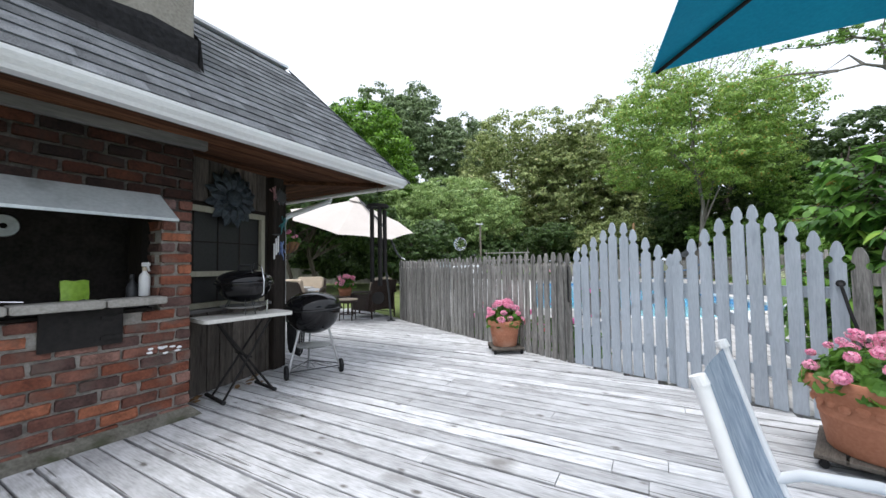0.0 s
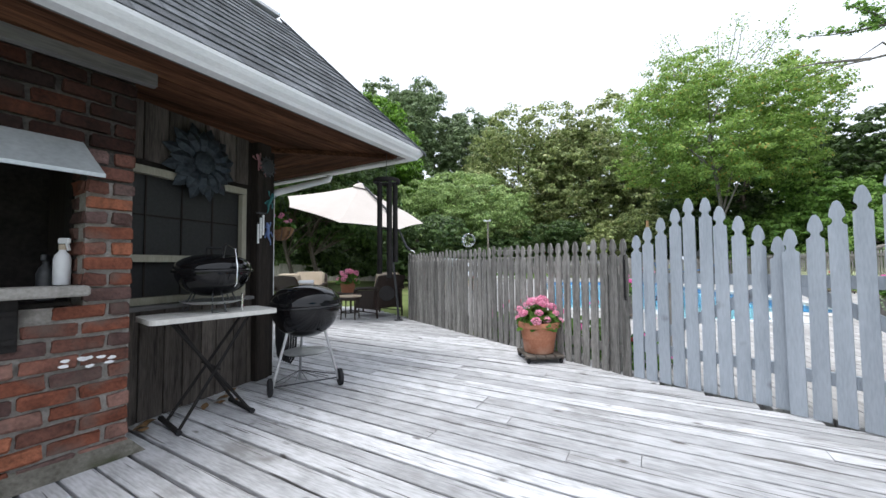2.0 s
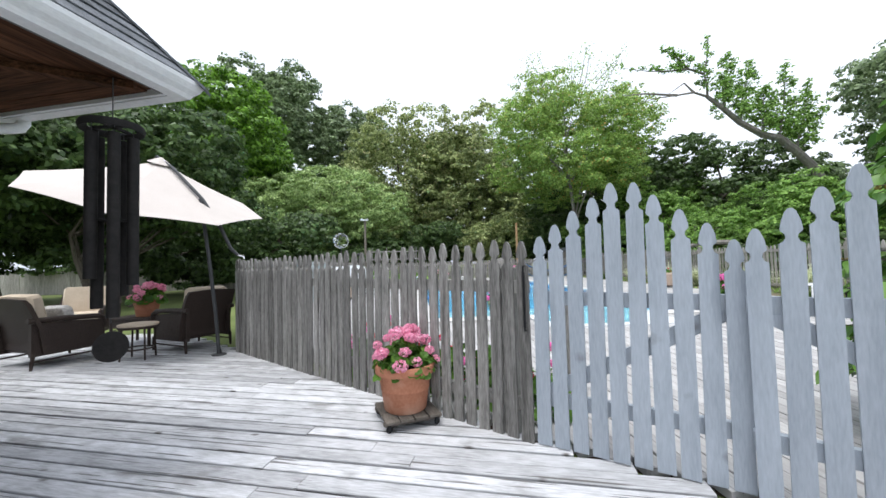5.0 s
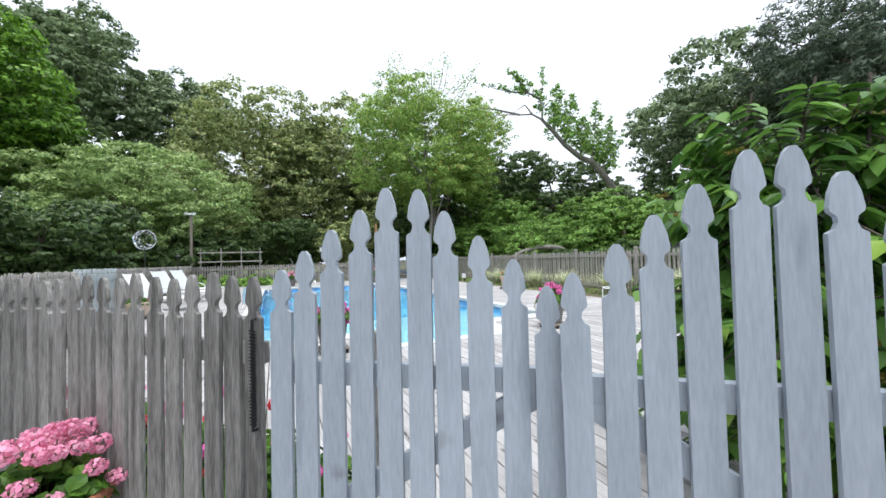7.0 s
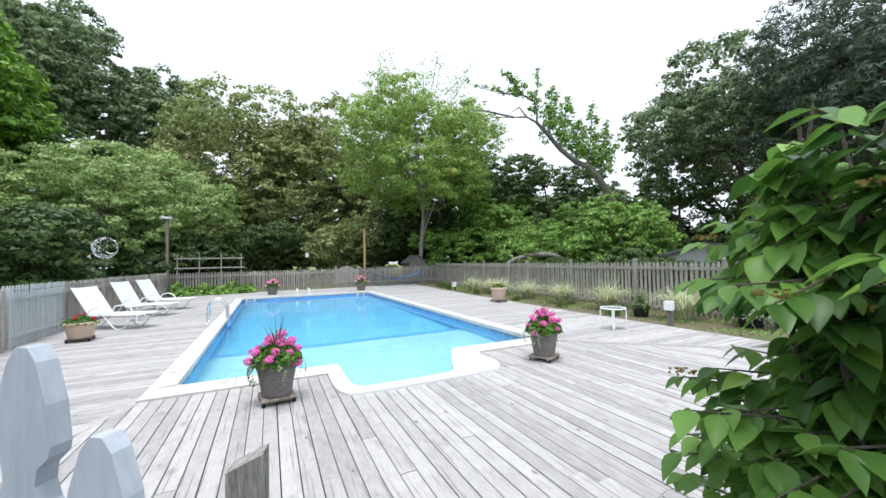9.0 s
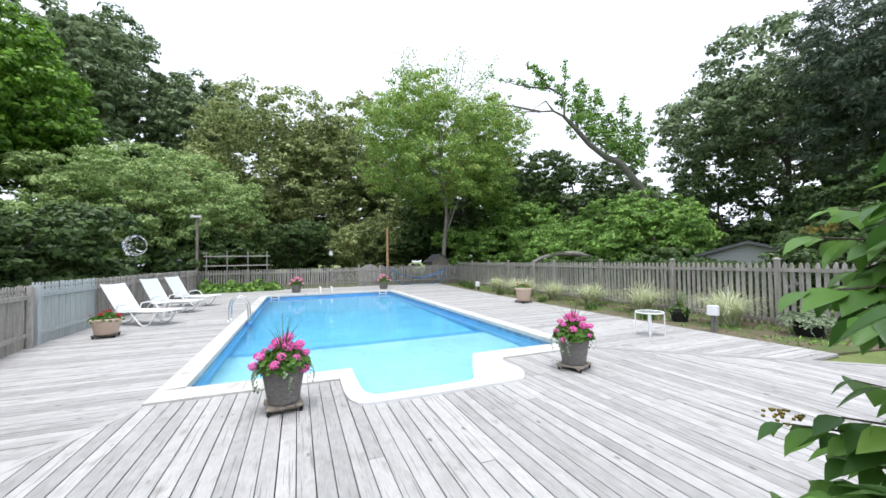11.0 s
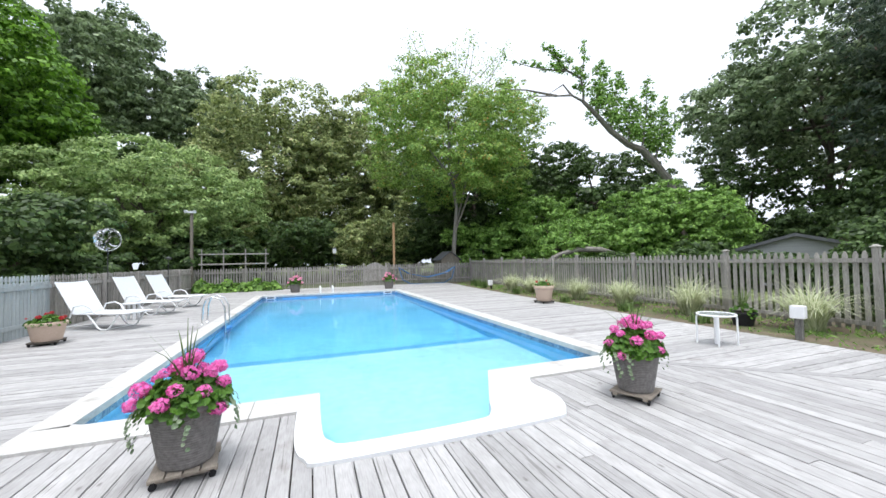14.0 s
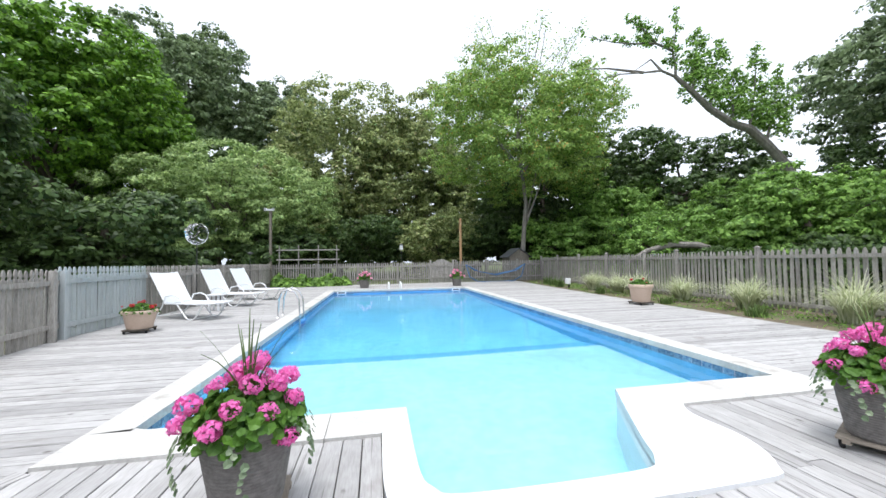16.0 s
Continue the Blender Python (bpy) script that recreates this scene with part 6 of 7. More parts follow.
def big_kettle():
    e = thing("kettle_grill", -2.335, 2.63, 0, 49, "black enamelled kettle grill on an aluminium tripod with wheels", "kettle grill")
    z = 0.725
    lid = kettle(e, z, 0.295, 0.262, 0.18, ENAMEL)
    G().tube([(-0.055, 0, z + 0.155), (-0.055, 0, z + 0.20), (0.055, 0, z + 0.20), (0.055, 0, z + 0.155)], 0.006, 8).ob("handle_bracket", ALU, lid)
    G().box((0, 0, z + 0.205), (0.13, 0.032, 0.026), bevel=0.008).ob("handle", WHITE_PLASTIC, lid, "pale plastic lid handle")
    G().lathe([(0, 0.004), (0.04, 0.003), (0.042, 0)], (0.15, -0.05, z + 0.118), 18, Euler((0.2, 0.5, 0)).to_matrix()).ob("vent", ALU, lid)
    g = G().tube([(-0.27, -0.05, z - 0.03), (-0.34, -0.04, z - 0.03), (-0.34, 0.06, z - 0.03), (-0.27, 0.07, z - 0.03)], 0.007, 8)
    g.box((-0.345, 0.01, z - 0.03), (0.03, 0.13, 0.028), bevel=0.008)
    g.ob("side_handle", WHITE_PLASTIC, e, "pale side handle")
    for x, y, tx, ty in ((0.27, -0.06, 0.13, -0.02), (-0.27, -0.06, -0.13, -0.02), (0.0, 0.30, 0.0, 0.15)):
        lg = G().tube([(tx, ty, 0.60), (x, y, 0.06 if y < 0 else 0.0)], 0.0125, 10).ob("leg", ALU, e, "aluminium leg")
        G().tube([(tx, ty, 0.61), (tx * 1.1, ty * 1.1, 0.56)], 0.016, 10).ob("leg_socket", RUBBER, lg)
    for s in (-1, 1):
        w = G().lathe([(0, -0.02), (0.055, -0.02), (0.072, -0.014), (0.075, 0), (0.072, 0.014), (0.055, 0.02), (0, 0.02)], (s * 0.285, -0.06, 0.075), 26, Euler((0, radians(90), 0)).to_matrix())
        w.ob("wheel", RUBBER, e, "black wheel", smooth=True)
    G().tube([(-0.285, -0.06, 0.075), (0.285, -0.06, 0.075)], 0.006, 8).ob("axle", DARK_METAL, e)
    rk = G()
    rk.tube([(-0.27, -0.06, 0.10), (0.0, 0.27, 0.10), (0.27, -0.06, 0.10)], 0.004, 6)
    for k in range(5):
        t = (k + 1) / 6
        rk.tube([(-0.27 + 0.54 * t, -0.06, 0.10), (0.0, 0.27, 0.10)], 0.003, 5)
    rk.ob("bottom_rack", DARK_METAL, e)
    G().lathe([(0, 0.315), (0.17, 0.318), (0.185, 0.33), (0.18, 0.332), (0.0, 0.322)], n=32).ob("ash_catcher", ALU, e, smooth=True)
    G().tube([(0.02, 0.02, z - 0.20), (0.16, -0.10, 0.575)], 0.004, 6).ob("vent_lever", STEEL, e)


big_kettle()


def folding_table():
    e = thing("folding_table", -2.57, 1.92, 0, -20, "small folding table with an off-white plastic top and dark legs", "folding table")
    z = 0.745
    w, l, c = 0.19, 0.395, 0.045
    poly = []
    for sx, sy, a0 in ((1, 1, 0), (-1, 1, 90), (-1, -1, 180), (1, -1, 270)):
        for k in range(5):
            a = radians(a0 + k * 22.5)
            poly.append((sx * (w - c) + c * math.cos(a), sy * (l - c) + c * math.sin(a)))
    G().prism(poly, z - 0.032, z).ob("tabletop", TABLE_TOP, e)
    for k, x in enumerate((-0.12, 0.10)):
        lg = G()
        s = 1 if k else -1
        lg.tube([(x, -0.27 * s, z - 0.03), (x * 0.95, 0.225 * s, 0.02)], 0.0105, 10)
        lg.ob("leg", IRON, e, smooth=True)
        l2 = G().tube([(x + 0.03 * s, 0.20 * s, z - 0.03), (x + 0.03 * s, -0.225 * s, 0.02)], 0.0105, 10)
        l2.ob("leg", IRON, e, smooth=True)
    for y in (-0.225, 0.225):
        ft = G().tube([(-0.22, y, 0.017), (0.14, y, 0.017)], 0.016, 10).ob("foot", IRON, e, smooth=True)
        for x in (-0.22, 0.14):
            G().tube([(x - 0.015, y, 0.018), (x + 0.015, y, 0.018)], 0.018, 10).ob("foot_cap", RUBBER, ft)
    G().tube([(-0.16, 0, 0.37), (0.16, 0, 0.37)], 0.008, 8).ob("pivot", IRON, e)


folding_table()


def small_grill():
    e = thing("portable_grill", -2.61, 1.965, 0.745, 50, "small black portable kettle grill standing on the folding table", "portable grill")
    z = 0.295
    e.scale = (1.05, 1.05, 1.0)
    lid = kettle(e, z, 0.235, 0.175, 0.12, ENAMEL)
    G().tube([(-0.05, 0, z + 0.115), (-0.045, 0, z + 0.165), (0.045, 0, z + 0.165), (0.05, 0, z + 0.115)], 0.010, 8).ob("handle", RUBBER, lid, smooth=True)
    G().tube([(0.055, -0.03, z + 0.12), (0.07, -0.08, z + 0.19), (0.12, -0.17, z + 0.15), (0.135, -0.235, z + 0.02), (0.13, -0.245, z - 0.09), (0.12, -0.235, z - 0.11)], 0.0048, 8).ob("lid_holder", STEEL, e, "bright steel lid holder", smooth=True)
    for k in range(3):
        a = 0.5 + k * 2.094
        G().tube([(0.11 * math.cos(a), 0.11 * math.sin(a), z - 0.13), (0.185 * math.cos(a), 0.185 * math.sin(a), 0.008), (0.185 * math.cos(a + 0.45), 0.185 * math.sin(a + 0.45), 0.008), (0.11 * math.cos(a + .4), 0.11 * math.sin(a + .4), z - 0.13)], 0.005, 6).ob("leg", DARK_METAL, e)
    G().lathe([(0, 0.062), (0.13, 0.058), (0.19, 0.075), (0.197, 0.082), (0.13, 0.066), (0, 0.07)], n=28).ob("ash_pan", ALU, e, smooth=True)
    G().box((0.17, -0.12, 0.065), (0.016, 0.036, 0.13), bevel=0.005).ob("bracket", STEEL, e)


small_grill()
e = thing("spray_bottle", -2.826, 1.213, 0.9735, 20, "white spray bottle with a trigger on the concrete counter", "spray bottle")
G().lathe([(0, 0), (0.034, 0), (0.037, 0.006), (0.037, 0.14), (0.032, 0.165), (0.016, 0.185), (0.014, 0.2)], n=24, caps=False).ob("bottle", WHITE_PLASTIC, e, smooth=True)
G().tube([(0, 0, 0.195), (0, 0, 0.225)], 0.017, 12).ob("collar", CUSHION, e)
G().box((0.008, 0, 0.245), (0.062, 0.022, 0.032), bevel=0.006).box((0.028, 0, 0.215), (0.008, 0.014, 0.05), Euler((0, -0.3, 0)).to_matrix()).ob("trigger_head", WHITE_PLASTIC, e)
e = thing("spray_bottle", -2.942, 1.199, 0.886, -40, "dull dark spray bottle behind the white one", "spray bottle")
G().lathe([(0, 0), (0.038, 0), (0.04, 0.008), (0.04, 0.15), (0.03, 0.18), (0.015, 0.2), (0.015, 0.22)], n=24).ob("bottle", DARK_METAL, e, smooth=True)
G().box((0.01, 0, 0.24), (0.075, 0.024, 0.035), bevel=0.006).ob("trigger_head", DARK_METAL, e)
e = thing("green_bag", -2.89, 0.814, 0.9735, -7, "crumpled bright green bag on the concrete counter", "bag")
g = G()
rows = []
for i in range(7):
    a = i / 6
    rows.append([(0.030 * math.sin(math.pi * min(1, k / 5 + .1)) * (1 - 0.8 * a) + 0.006 * math.sin(k * 2 + i), -0.075 + 0.15 * k / 6, a * 0.135 + 0.005 * math.sin(k * 1.7)) for k in range(7)])
g.sheet(rows, 0.012, (1, 0, 0))
g.ob("bag", GREEN_PACK, e, smooth=True)
e = thing("barbecue_tongs", -2.935, 0.474, 0.974, -13, "steel barbecue tongs lying on the counter", "tongs")
for s in (-1, 1):
    G().tube([(0.0, 0.1, 0.01), (-0.02 + 0.015 * s, 0.0, 0.02), (-0.04 + 0.03 * s, -0.12, 0.05)], 0.005, 6).ob("arm", STEEL, e)
e = thing("round_vent_plate", -3.405, 0.665, 1.50, -13, "pale round metal plate on the firebox back", "vent plate")
G().lathe([(0.02, 0.0), (0.02, 0.012), (0.075, 0.012), (0.08, 0)], n=24, m=Euler((0, radians(90), 0)).to_matrix()).ob("plate", HOOD, e)
for k, (x, y, a) in enumerate(((-2.75, 2.15, 10), (-2.82, 2.24, 60), (-2.78, 2.05, 130), (-2.9, 1.72, 40), (-2.86, 1.66, 80), (-2.80, 1.63, 10), (-2.68, 2.22, 20), (-2.90, 2.38, 75))):
    e = thing("dry_leaf", x, y, 0.004, a, "dry brown fallen leaf on the deck", "leaf", "fallen leaves")
    G().sheet([[(-0.045, -0.004, 0.0), (-0.045, 0.004, 0.0)], [(-0.015, -0.026, 0.016), (-0.015, 0.026, 0.012)], [(0.02, -0.022, 0.008), (0.02, 0.022, 0.018)], [(0.05, -0.002, 0.02), (0.05, 0.002, 0.02)]], 0.0015).ob("blade", DRY_LEAF, e)
# hose on the wall behind the grill
e = thing("garden_hose", -3.02, 3.02, 0.0, 0, "coiled dark garden hose hung beside the corner post", "garden hose")
for k in range(6):
    G().tube([(0.10 * math.cos(t / 12 * 6.283) * (0.5 + .05 * k) + 0.03 * k * 0.4, 0.05 + 0.018 * k, 0.42 + (0.32 + 0.012 * k) * math.sin(t / 12 * 6.283)) for t in range(13)], 0.011, 6).ob("coil", RUBBER, e, smooth=True)
G().box((0, 0.0, 0.55), (0.06, 0.10, 0.10), bevel=0.01).ob("hanger", DARK_METAL, e)


# ---- patio seating ----
def wicker_seat(name, x, y, rz, width, label, depth=0.78, cushions=1, pillow=False):
    """Faces local +y."""
    e = thing(name, x, y, 0, rz, label, "chair" if width < 1 else "sofa")
    hw, hd = width / 2, depth / 2
    G().box((0, 0.02, 0.28), (width - 0.12, depth - 0.1, 0.16), bevel=0.02).ob("seat_base", WICKER, e)
    G().sheet([[(-hw, -hd + 0.10, 0.18), (0, -hd + 0.09, 0.18), (hw, -hd + 0.10, 0.18)], [(-hw, -hd + 0.05, 0.5), (0, -hd + 0.02, 0.5), (hw, -hd + 0.05, 0.5)], [(-hw + 0.02, -hd - 0.06, 0.80), (0, -hd - 0.08, 0.82), (hw - 0.02, -hd - 0.06, 0.80)], [(-hw + 0.04, -hd - 0.10, 0.86), (0, -hd - 0.11, 0.88), (hw - 0.04, -hd - 0.10, 0.86)]], 0.05, (0, -1, 0)).ob("backrest", WICKER, e, smooth=True)
    for s in (-1, 1):
        xa = s * (hw - 0.04)
        G().sheet([[(xa, -hd, 0.16), (xa, 0, 0.16), (xa, hd, 0.16)], [(xa, -hd, 0.56), (xa, 0, 0.55), (xa, hd - 0.02, 0.52)]], 0.05 * s, (1, 0, 0)).ob("arm_panel", WICKER, e)
        G().tube([(xa, -hd - 0.04, 0.60), (xa, -0.1, 0.595), (xa, hd - 0.08, 0.57), (xa, hd, 0.52), (xa, hd + 0.01, 0.40)], 0.035, 8).ob("arm_rest", WICKER, e, smooth=True)
        for yy in (-1, 1):
            G().tube([(xa, yy * (hd - 0.02), 0.2), (xa, yy * hd, 0.0)], [0.024, 0.016], 8).ob("leg", WICKER, e)
        G().tube([(xa, -hd, 0.10), (xa, hd, 0.10)], 0.012, 6).ob("stretcher", WICKER, e)
    cw = (width - 0.14) / cushions
    for k in range(cushions):
        cx = -hw + 0.07 + cw * (k + 0.5)
        G().box((cx, 0.04, 0.42), (cw - 0.01, depth - 0.14, 0.13), bevel=0.035).ob("seat_cushion", CUSHION, e, "tan seat cushion", smooth=True)
        G().box((cx, -hd + 0.10, 0.68), (cw - 0.01, 0.14, 0.46), Euler((radians(12), 0, 0)).to_matrix(), bevel=0.035).ob("back_cushion", CUSHION, e, "tan back cushion", smooth=True)
    if pillow:
        G().box((hw - 0.25, -0.02, 0.60), (0.38, 0.12, 0.28), Euler((radians(20), 0, 0.3)).to_matrix(), bevel=0.04).ob("pillow", CUSHION_PALE, e, "pale patterned pillow", smooth=True)
    return e


wicker_seat("wicker_armchair", -5.42, 6.32, -15, 0.80, "dark brown wicker armchair with tan cushions and a pale pillow", pillow=True)
wicker_seat("wicker_armchair", -6.5, 7.8, 205, 0.86, "dark brown wicker armchair with tan cushions facing the terrace")
wicker_seat("wicker_armchair", -4.02, 7.02, 66, 0.74, "dark brown wicker armchair seen from its back, with a tan cushion")
e = thing("side_stool", -4.30, 6.36, 0, 15, "small dark side table with a pale round top", "side table")
G().lathe([(0, 0.44), (0.21, 0.44), (0.225, 0.45), (0.225, 0.465), (0.215, 0.472), (0, 0.472)], n=32).ob("tabletop", CUSHION, e)
G().lathe([(0.19, 0.41), (0.215, 0.41), (0.215, 0.44), (0.19, 0.44)], n=32).ob("apron", WICKER, e)
for k in range(4):
    a = 0.785 + k * 1.571
    G().tube([(0.18 * math.cos(a), 0.18 * math.sin(a), 0.42), (0.20 * math.cos(a), 0.20 * math.sin(a), 0)], 0.012, 8).ob("leg", WICKER, e)
G().lathe([(0.155, 0.14), (0.17, 0.13), (0.17, 0.15), (0.155, 0.15)], n=24).ob("ring", WICKER, e)
e = thing("coffee_table", -5.1, 7.4, 0, -10, "low dark wicker coffee table", "table")
G().box((0, 0, 0.42), (0.8, 0.5, 0.04), bevel=0.008).ob("tabletop", WICKER, e)
G().box((0, 0, 0.33), (0.74, 0.44, 0.12)).ob("apron", WICKER, e)
for sx in (-1, 1):
    for sy in (-1, 1):
        G().tube([(sx * 0.36, sy * 0.21, 0.4), (sx * 0.36, sy * 0.21, 0)], 0.022, 8).ob("leg", WICKER, e)


def cream_umbrella():
    e = thing("cantilever_umbrella", -3.28, 6.47, 0, 0, "cream cantilever umbrella, tilted, on a dark pole", "umbrella")
    c = Vector((-1.17, 0.33, 2.27))
    apex = c + Vector((0.16, -0.08, 0.50))
    rim = []
    for k in range(8):
        a = radians(21 + 45 * k)
        dx, dy = 1.45 * math.cos(a), 1.45 * math.sin(a)
        rim.append(c + Vector((dx, dy, -0.30 * dx + 0.21 * dy)))
    for k in range(8):
        p, q = rim[k], rim[(k + 1) % 8]
        rows = []
        for i in range(5):
            t = i / 4
            sag = -0.03 * math.sin(math.pi * t)
            row = []
            for j in range(5):
                s = j / 4
                edge = p.lerp(q, s) + Vector((0, 0, 0.012 * math.sin(math.pi * s)))
                edge = edge + (c - edge) * 0.012 * math.sin(math.pi * s)
                row.append(apex.lerp(edge, t) + Vector((0, 0, sag)))
            rows.append(row)
        G().sheet(rows, 0.004).ob("canopy_panel", CANVAS_CREAM, e, smooth=True)
        G().tube([apex - Vector((0, 0, 0.02)), apex.lerp(p, 0.5) + Vector((0, 0, -0.08)), p - Vector((0, 0, 0.015))], 0.009, 6).ob("rib", DARK_METAL, e)
    G().lathe([(0.16, -0.03), (0.02, 0.06), (0.0, 0.065)], apex, 12, Euler((0.15, 0.3, 0)).to_matrix()).ob("vent", CANVAS_CREAM, e)
    arm = [apex + Vector((-0.06, 0.0, 0.08)), apex + Vector((0.18, 0, -0.10)), Vector((-0.25, 0.03, 2.16)), Vector((-0.02, 0.05, 1.78)), Vector((0.12, 0.09, 1.45)), Vector((0.2, 0.12, 1.36))]
    G().tube(arm, 0.024, 8).ob("arm", DARK_METAL, e, smooth=True)
    G().tube([(-0.27, 0.02, 2.16), (-0.16, 0.02, 1.4), (-0.05, 0.0, 0.6), (0.0, 0, 0.0)], 0.024, 10).ob("pole", DARK_METAL, e, smooth=True)
    G().lathe([(0, 0), (0.09, 0), (0.09, 0.012), (0.03, 0.02), (0.03, 0.06)], n=20).ob("base_plate", DARK_METAL, e)
    G().tube([(0.2, 0.12, 1.36), (0.27, 0.13, 1.34), (0.28, 0.13, 1.31)], 0.012, 6).ob("crank_handle", WHITE_PLASTIC, e)


cream_umbrella()


def blue_umbrella():
    e = thing("patio_umbrella", 1.80, 0.12, 0, 0, "square turquoise patio umbrella with dark ribs", "umbrella")
    corners = [Vector((-1.06, 1.06, 2.10)), Vector((1.0, 0.82, 2.10)), Vector((1.0, -1.1, 2.10)), Vector((-1.1, -1.0, 2.10))]
    apex = Vector((-0.04, -0.05, 2.62))
    for k in range(4):
        p, q = corners[k], corners[(k + 1) % 4]
        rows = []
        for i in range(6):
            t = i / 5
            rows.append([apex.lerp(p.lerp(q, j / 6) + Vector((0, 0, 0.03 * math.sin(math.pi * j / 6))), t) + Vector((0, 0, -0.05 * math.sin(math.pi * t))) for j in range(7)])
        G().sheet(rows, 0.004).ob("canopy_panel", CANVAS_BLUE, e, smooth=True)
        G().tube([apex - Vector((0, 0, 0.05)), apex.lerp(p, 0.5) - Vector((0, 0, 0.09)), p.lerp(apex, 0.02) - Vector((0, 0, 0.03))], 0.010, 6).ob("rib", IRON, e)
    G().tube([(-0.04, -0.05, 0), (-0.04, -0.05, 2.60)], 0.022, 12).ob("pole", DARK_METAL, e)
    G().lathe([(0, 0), (0.25, 0), (0.25, 0.04), (0.06, 0.08), (0.04, 0.3)], (-0.04, -0.05, 0), 24).ob("base", DARK_METAL, e)


blue_umbrella()


def sling_chair():
    """Local: faces +x, back at -x; y across."""
    e = thing("sling_chair", 0.965, 0.35, 0, -24, "white tubular patio chair with a blue-grey sling seat", "chair")
    for s in (-1, 1):
        y = -0.285 if s < 0 else 0.215
        G().tube([(-0.275, y, 0.90), (-0.225, y, 0.72), (-0.14, y, 0.46), (-0.06, y, 0.40), (0.30, y, 0.42), (0.33, y, 0.40)], 0.017 if s < 0 else 0.013, 12).ob("side_rail", WHITE_TUBE, e, smooth=True)
        cap = G().lathe([(0, 0.006), (0.018, 0.004), (0.019, -0.02)], (-0.278, y, 0.905), 14, Euler((0, radians(-22), 0)).to_matrix()).ob("end_cap", WHITE_PLASTIC, e)
        G().tube([(-0.16, y, 0.50), (-0.10, y * 1.04, 0.53), (0.05, y * 1.06, 0.55), (0.24, y * 1.06, 0.54), (0.32, y * 1.05, 0.50), (0.335, y * 1.03, 0.45), (0.35, y * 1.02, 0.0)], 0.016, 12).ob("arm", WHITE_TUBE, e, smooth=True)
        G().tube([(0.05, y, 0.41), (-0.20, y, 0.22), (-0.34, y, 0.0)], 0.016, 12).ob("back_leg", WHITE_TUBE, e, smooth=True)
    rows = []
    for x, z in ((-0.27, 0.885), (-0.225, 0.73), (-0.18, 0.58), (-0.14, 0.465), (-0.06, 0.405), (0.08, 0.395), (0.30, 0.41)):
        rows.append([(x - 0.02 * math.sin(math.pi * j / 8), -0.272 + 0.492 * j / 8, z - 0.012 * math.sin(math.pi * j / 8)) for j in range(9)])
    G().sheet(rows, 0.004, (0.5, 0, 0.8)).ob("sling", SLING_BLUE, e, "blue-grey woven sling", smooth=True)


sling_chair()


# ---- pool furniture ----
def lounger(x, y, rz, back):
    """Feet towards +x."""
    e = thing("sun_lounger", x, y, 0, rz, "white sun lounger with raised mesh back and tubular frame", "sun lounger", "loungers by the pool")
    e.scale = (1.08, 1.12, 1.08)
    b = radians(back)
    hx, hz = -0.25 - 0.86 * math.cos(b), 0.36 + 0.86 * math.sin(b)
    for s in (-1, 1):
        yy = 0.31 * s
        G().tube([(-0.25, yy, 0.36), (0.5, yy, 0.36), (1.02, yy, 0.37)], 0.017, 8).ob("seat_rail", WHITE_TUBE, e, smooth=True)
        G().tube([(-0.25, yy, 0.36), (hx, yy, hz)], 0.017, 8).ob("back_rail", WHITE_TUBE, e, smooth=True)
        G().tube([(-0.95, yy, 0.0), (-0.55, yy, 0.02), (-0.32, yy * 1.05, 0.30), (-0.22, yy * 1.08, 0.52), (0.02, yy * 1.08, 0.56), (0.18, yy * 1.06, 0.50), (0.30, yy, 0.36)], 0.016, 8).ob("arm", WHITE_TUBE, e, smooth=True)
        G().tube([(0.10, yy, 0.35), (0.36, yy, 0.06), (0.44, yy, 0.015), (0.56, yy, 0.015), (0.64, yy, 0.06), (0.84, yy, 0.34)], 0.016, 8).ob("leg", WHITE_TUBE, e, smooth=True)
    for xx in (-0.95, 0.5):
        G().tube([(xx, -0.31, 0.012 if xx < 0 else 0.015), (xx, 0.31, 0.012 if xx < 0 else 0.015)], 0.013, 8).ob("cross_bar", WHITE_TUBE, e)
    G().tube([(1.02, -0.31, 0.37), (1.02, 0.31, 0.37)], 0.016, 8).ob("end_bar", WHITE_TUBE, e)
    G().sheet([[(-0.24 + 1.25 * i / 6, -0.30 + 0.6 * j / 4, 0.365 - 0.02 * math.sin(math.pi * j / 4)) for j in range(5)] for i in range(7)], 0.004).ob("seat_sling", SLING, e, smooth=True)
    G().sheet([[(-0.25 + (hx + 0.25) * i / 5, -0.30 + 0.6 * j / 4, 0.37 + (hz - 0.37) * i / 5 - 0.015 * math.sin(math.pi * j / 4)) for j in range(5)] for i in range(6)], 0.004).ob("back_sling", SLING, e, smooth=True)
    return e


lounger(-3.80, 15.95, -22, 56)
lounger(-4.05, 18.7, -20, 60)
lounger(-4.0, 20.6, -18, 60)
e = thing("side_table", -3.75, 17.3, 0, 0, "small white plastic side table between the loungers", "side table")
G().lathe([(0, 0.44), (0.23, 0.44), (0.24, 0.45), (0.24, 0.47), (0, 0.475)], n=28).ob("tabletop", WHITE_PLASTIC, e)
for k in range(4):
    a = 0.785 + k * 1.571
    G().box((0.17 * math.cos(a), 0.17 * math.sin(a), 0.22), (0.05, 0.05, 0.44)).ob("leg", WHITE_PLASTIC, e)
e = thing("glass_side_table", 8.0, 9.62, 0, 20, "round white metal side table with a glass top", "side table")
G().lathe([(0.25, 0.48), (0.275, 0.475), (0.285, 0.49), (0.275, 0.505), (0.25, 0.50), (0.25, 0.48)], n=36).ob("rim", WHITE_TUBE, e, smooth=True)
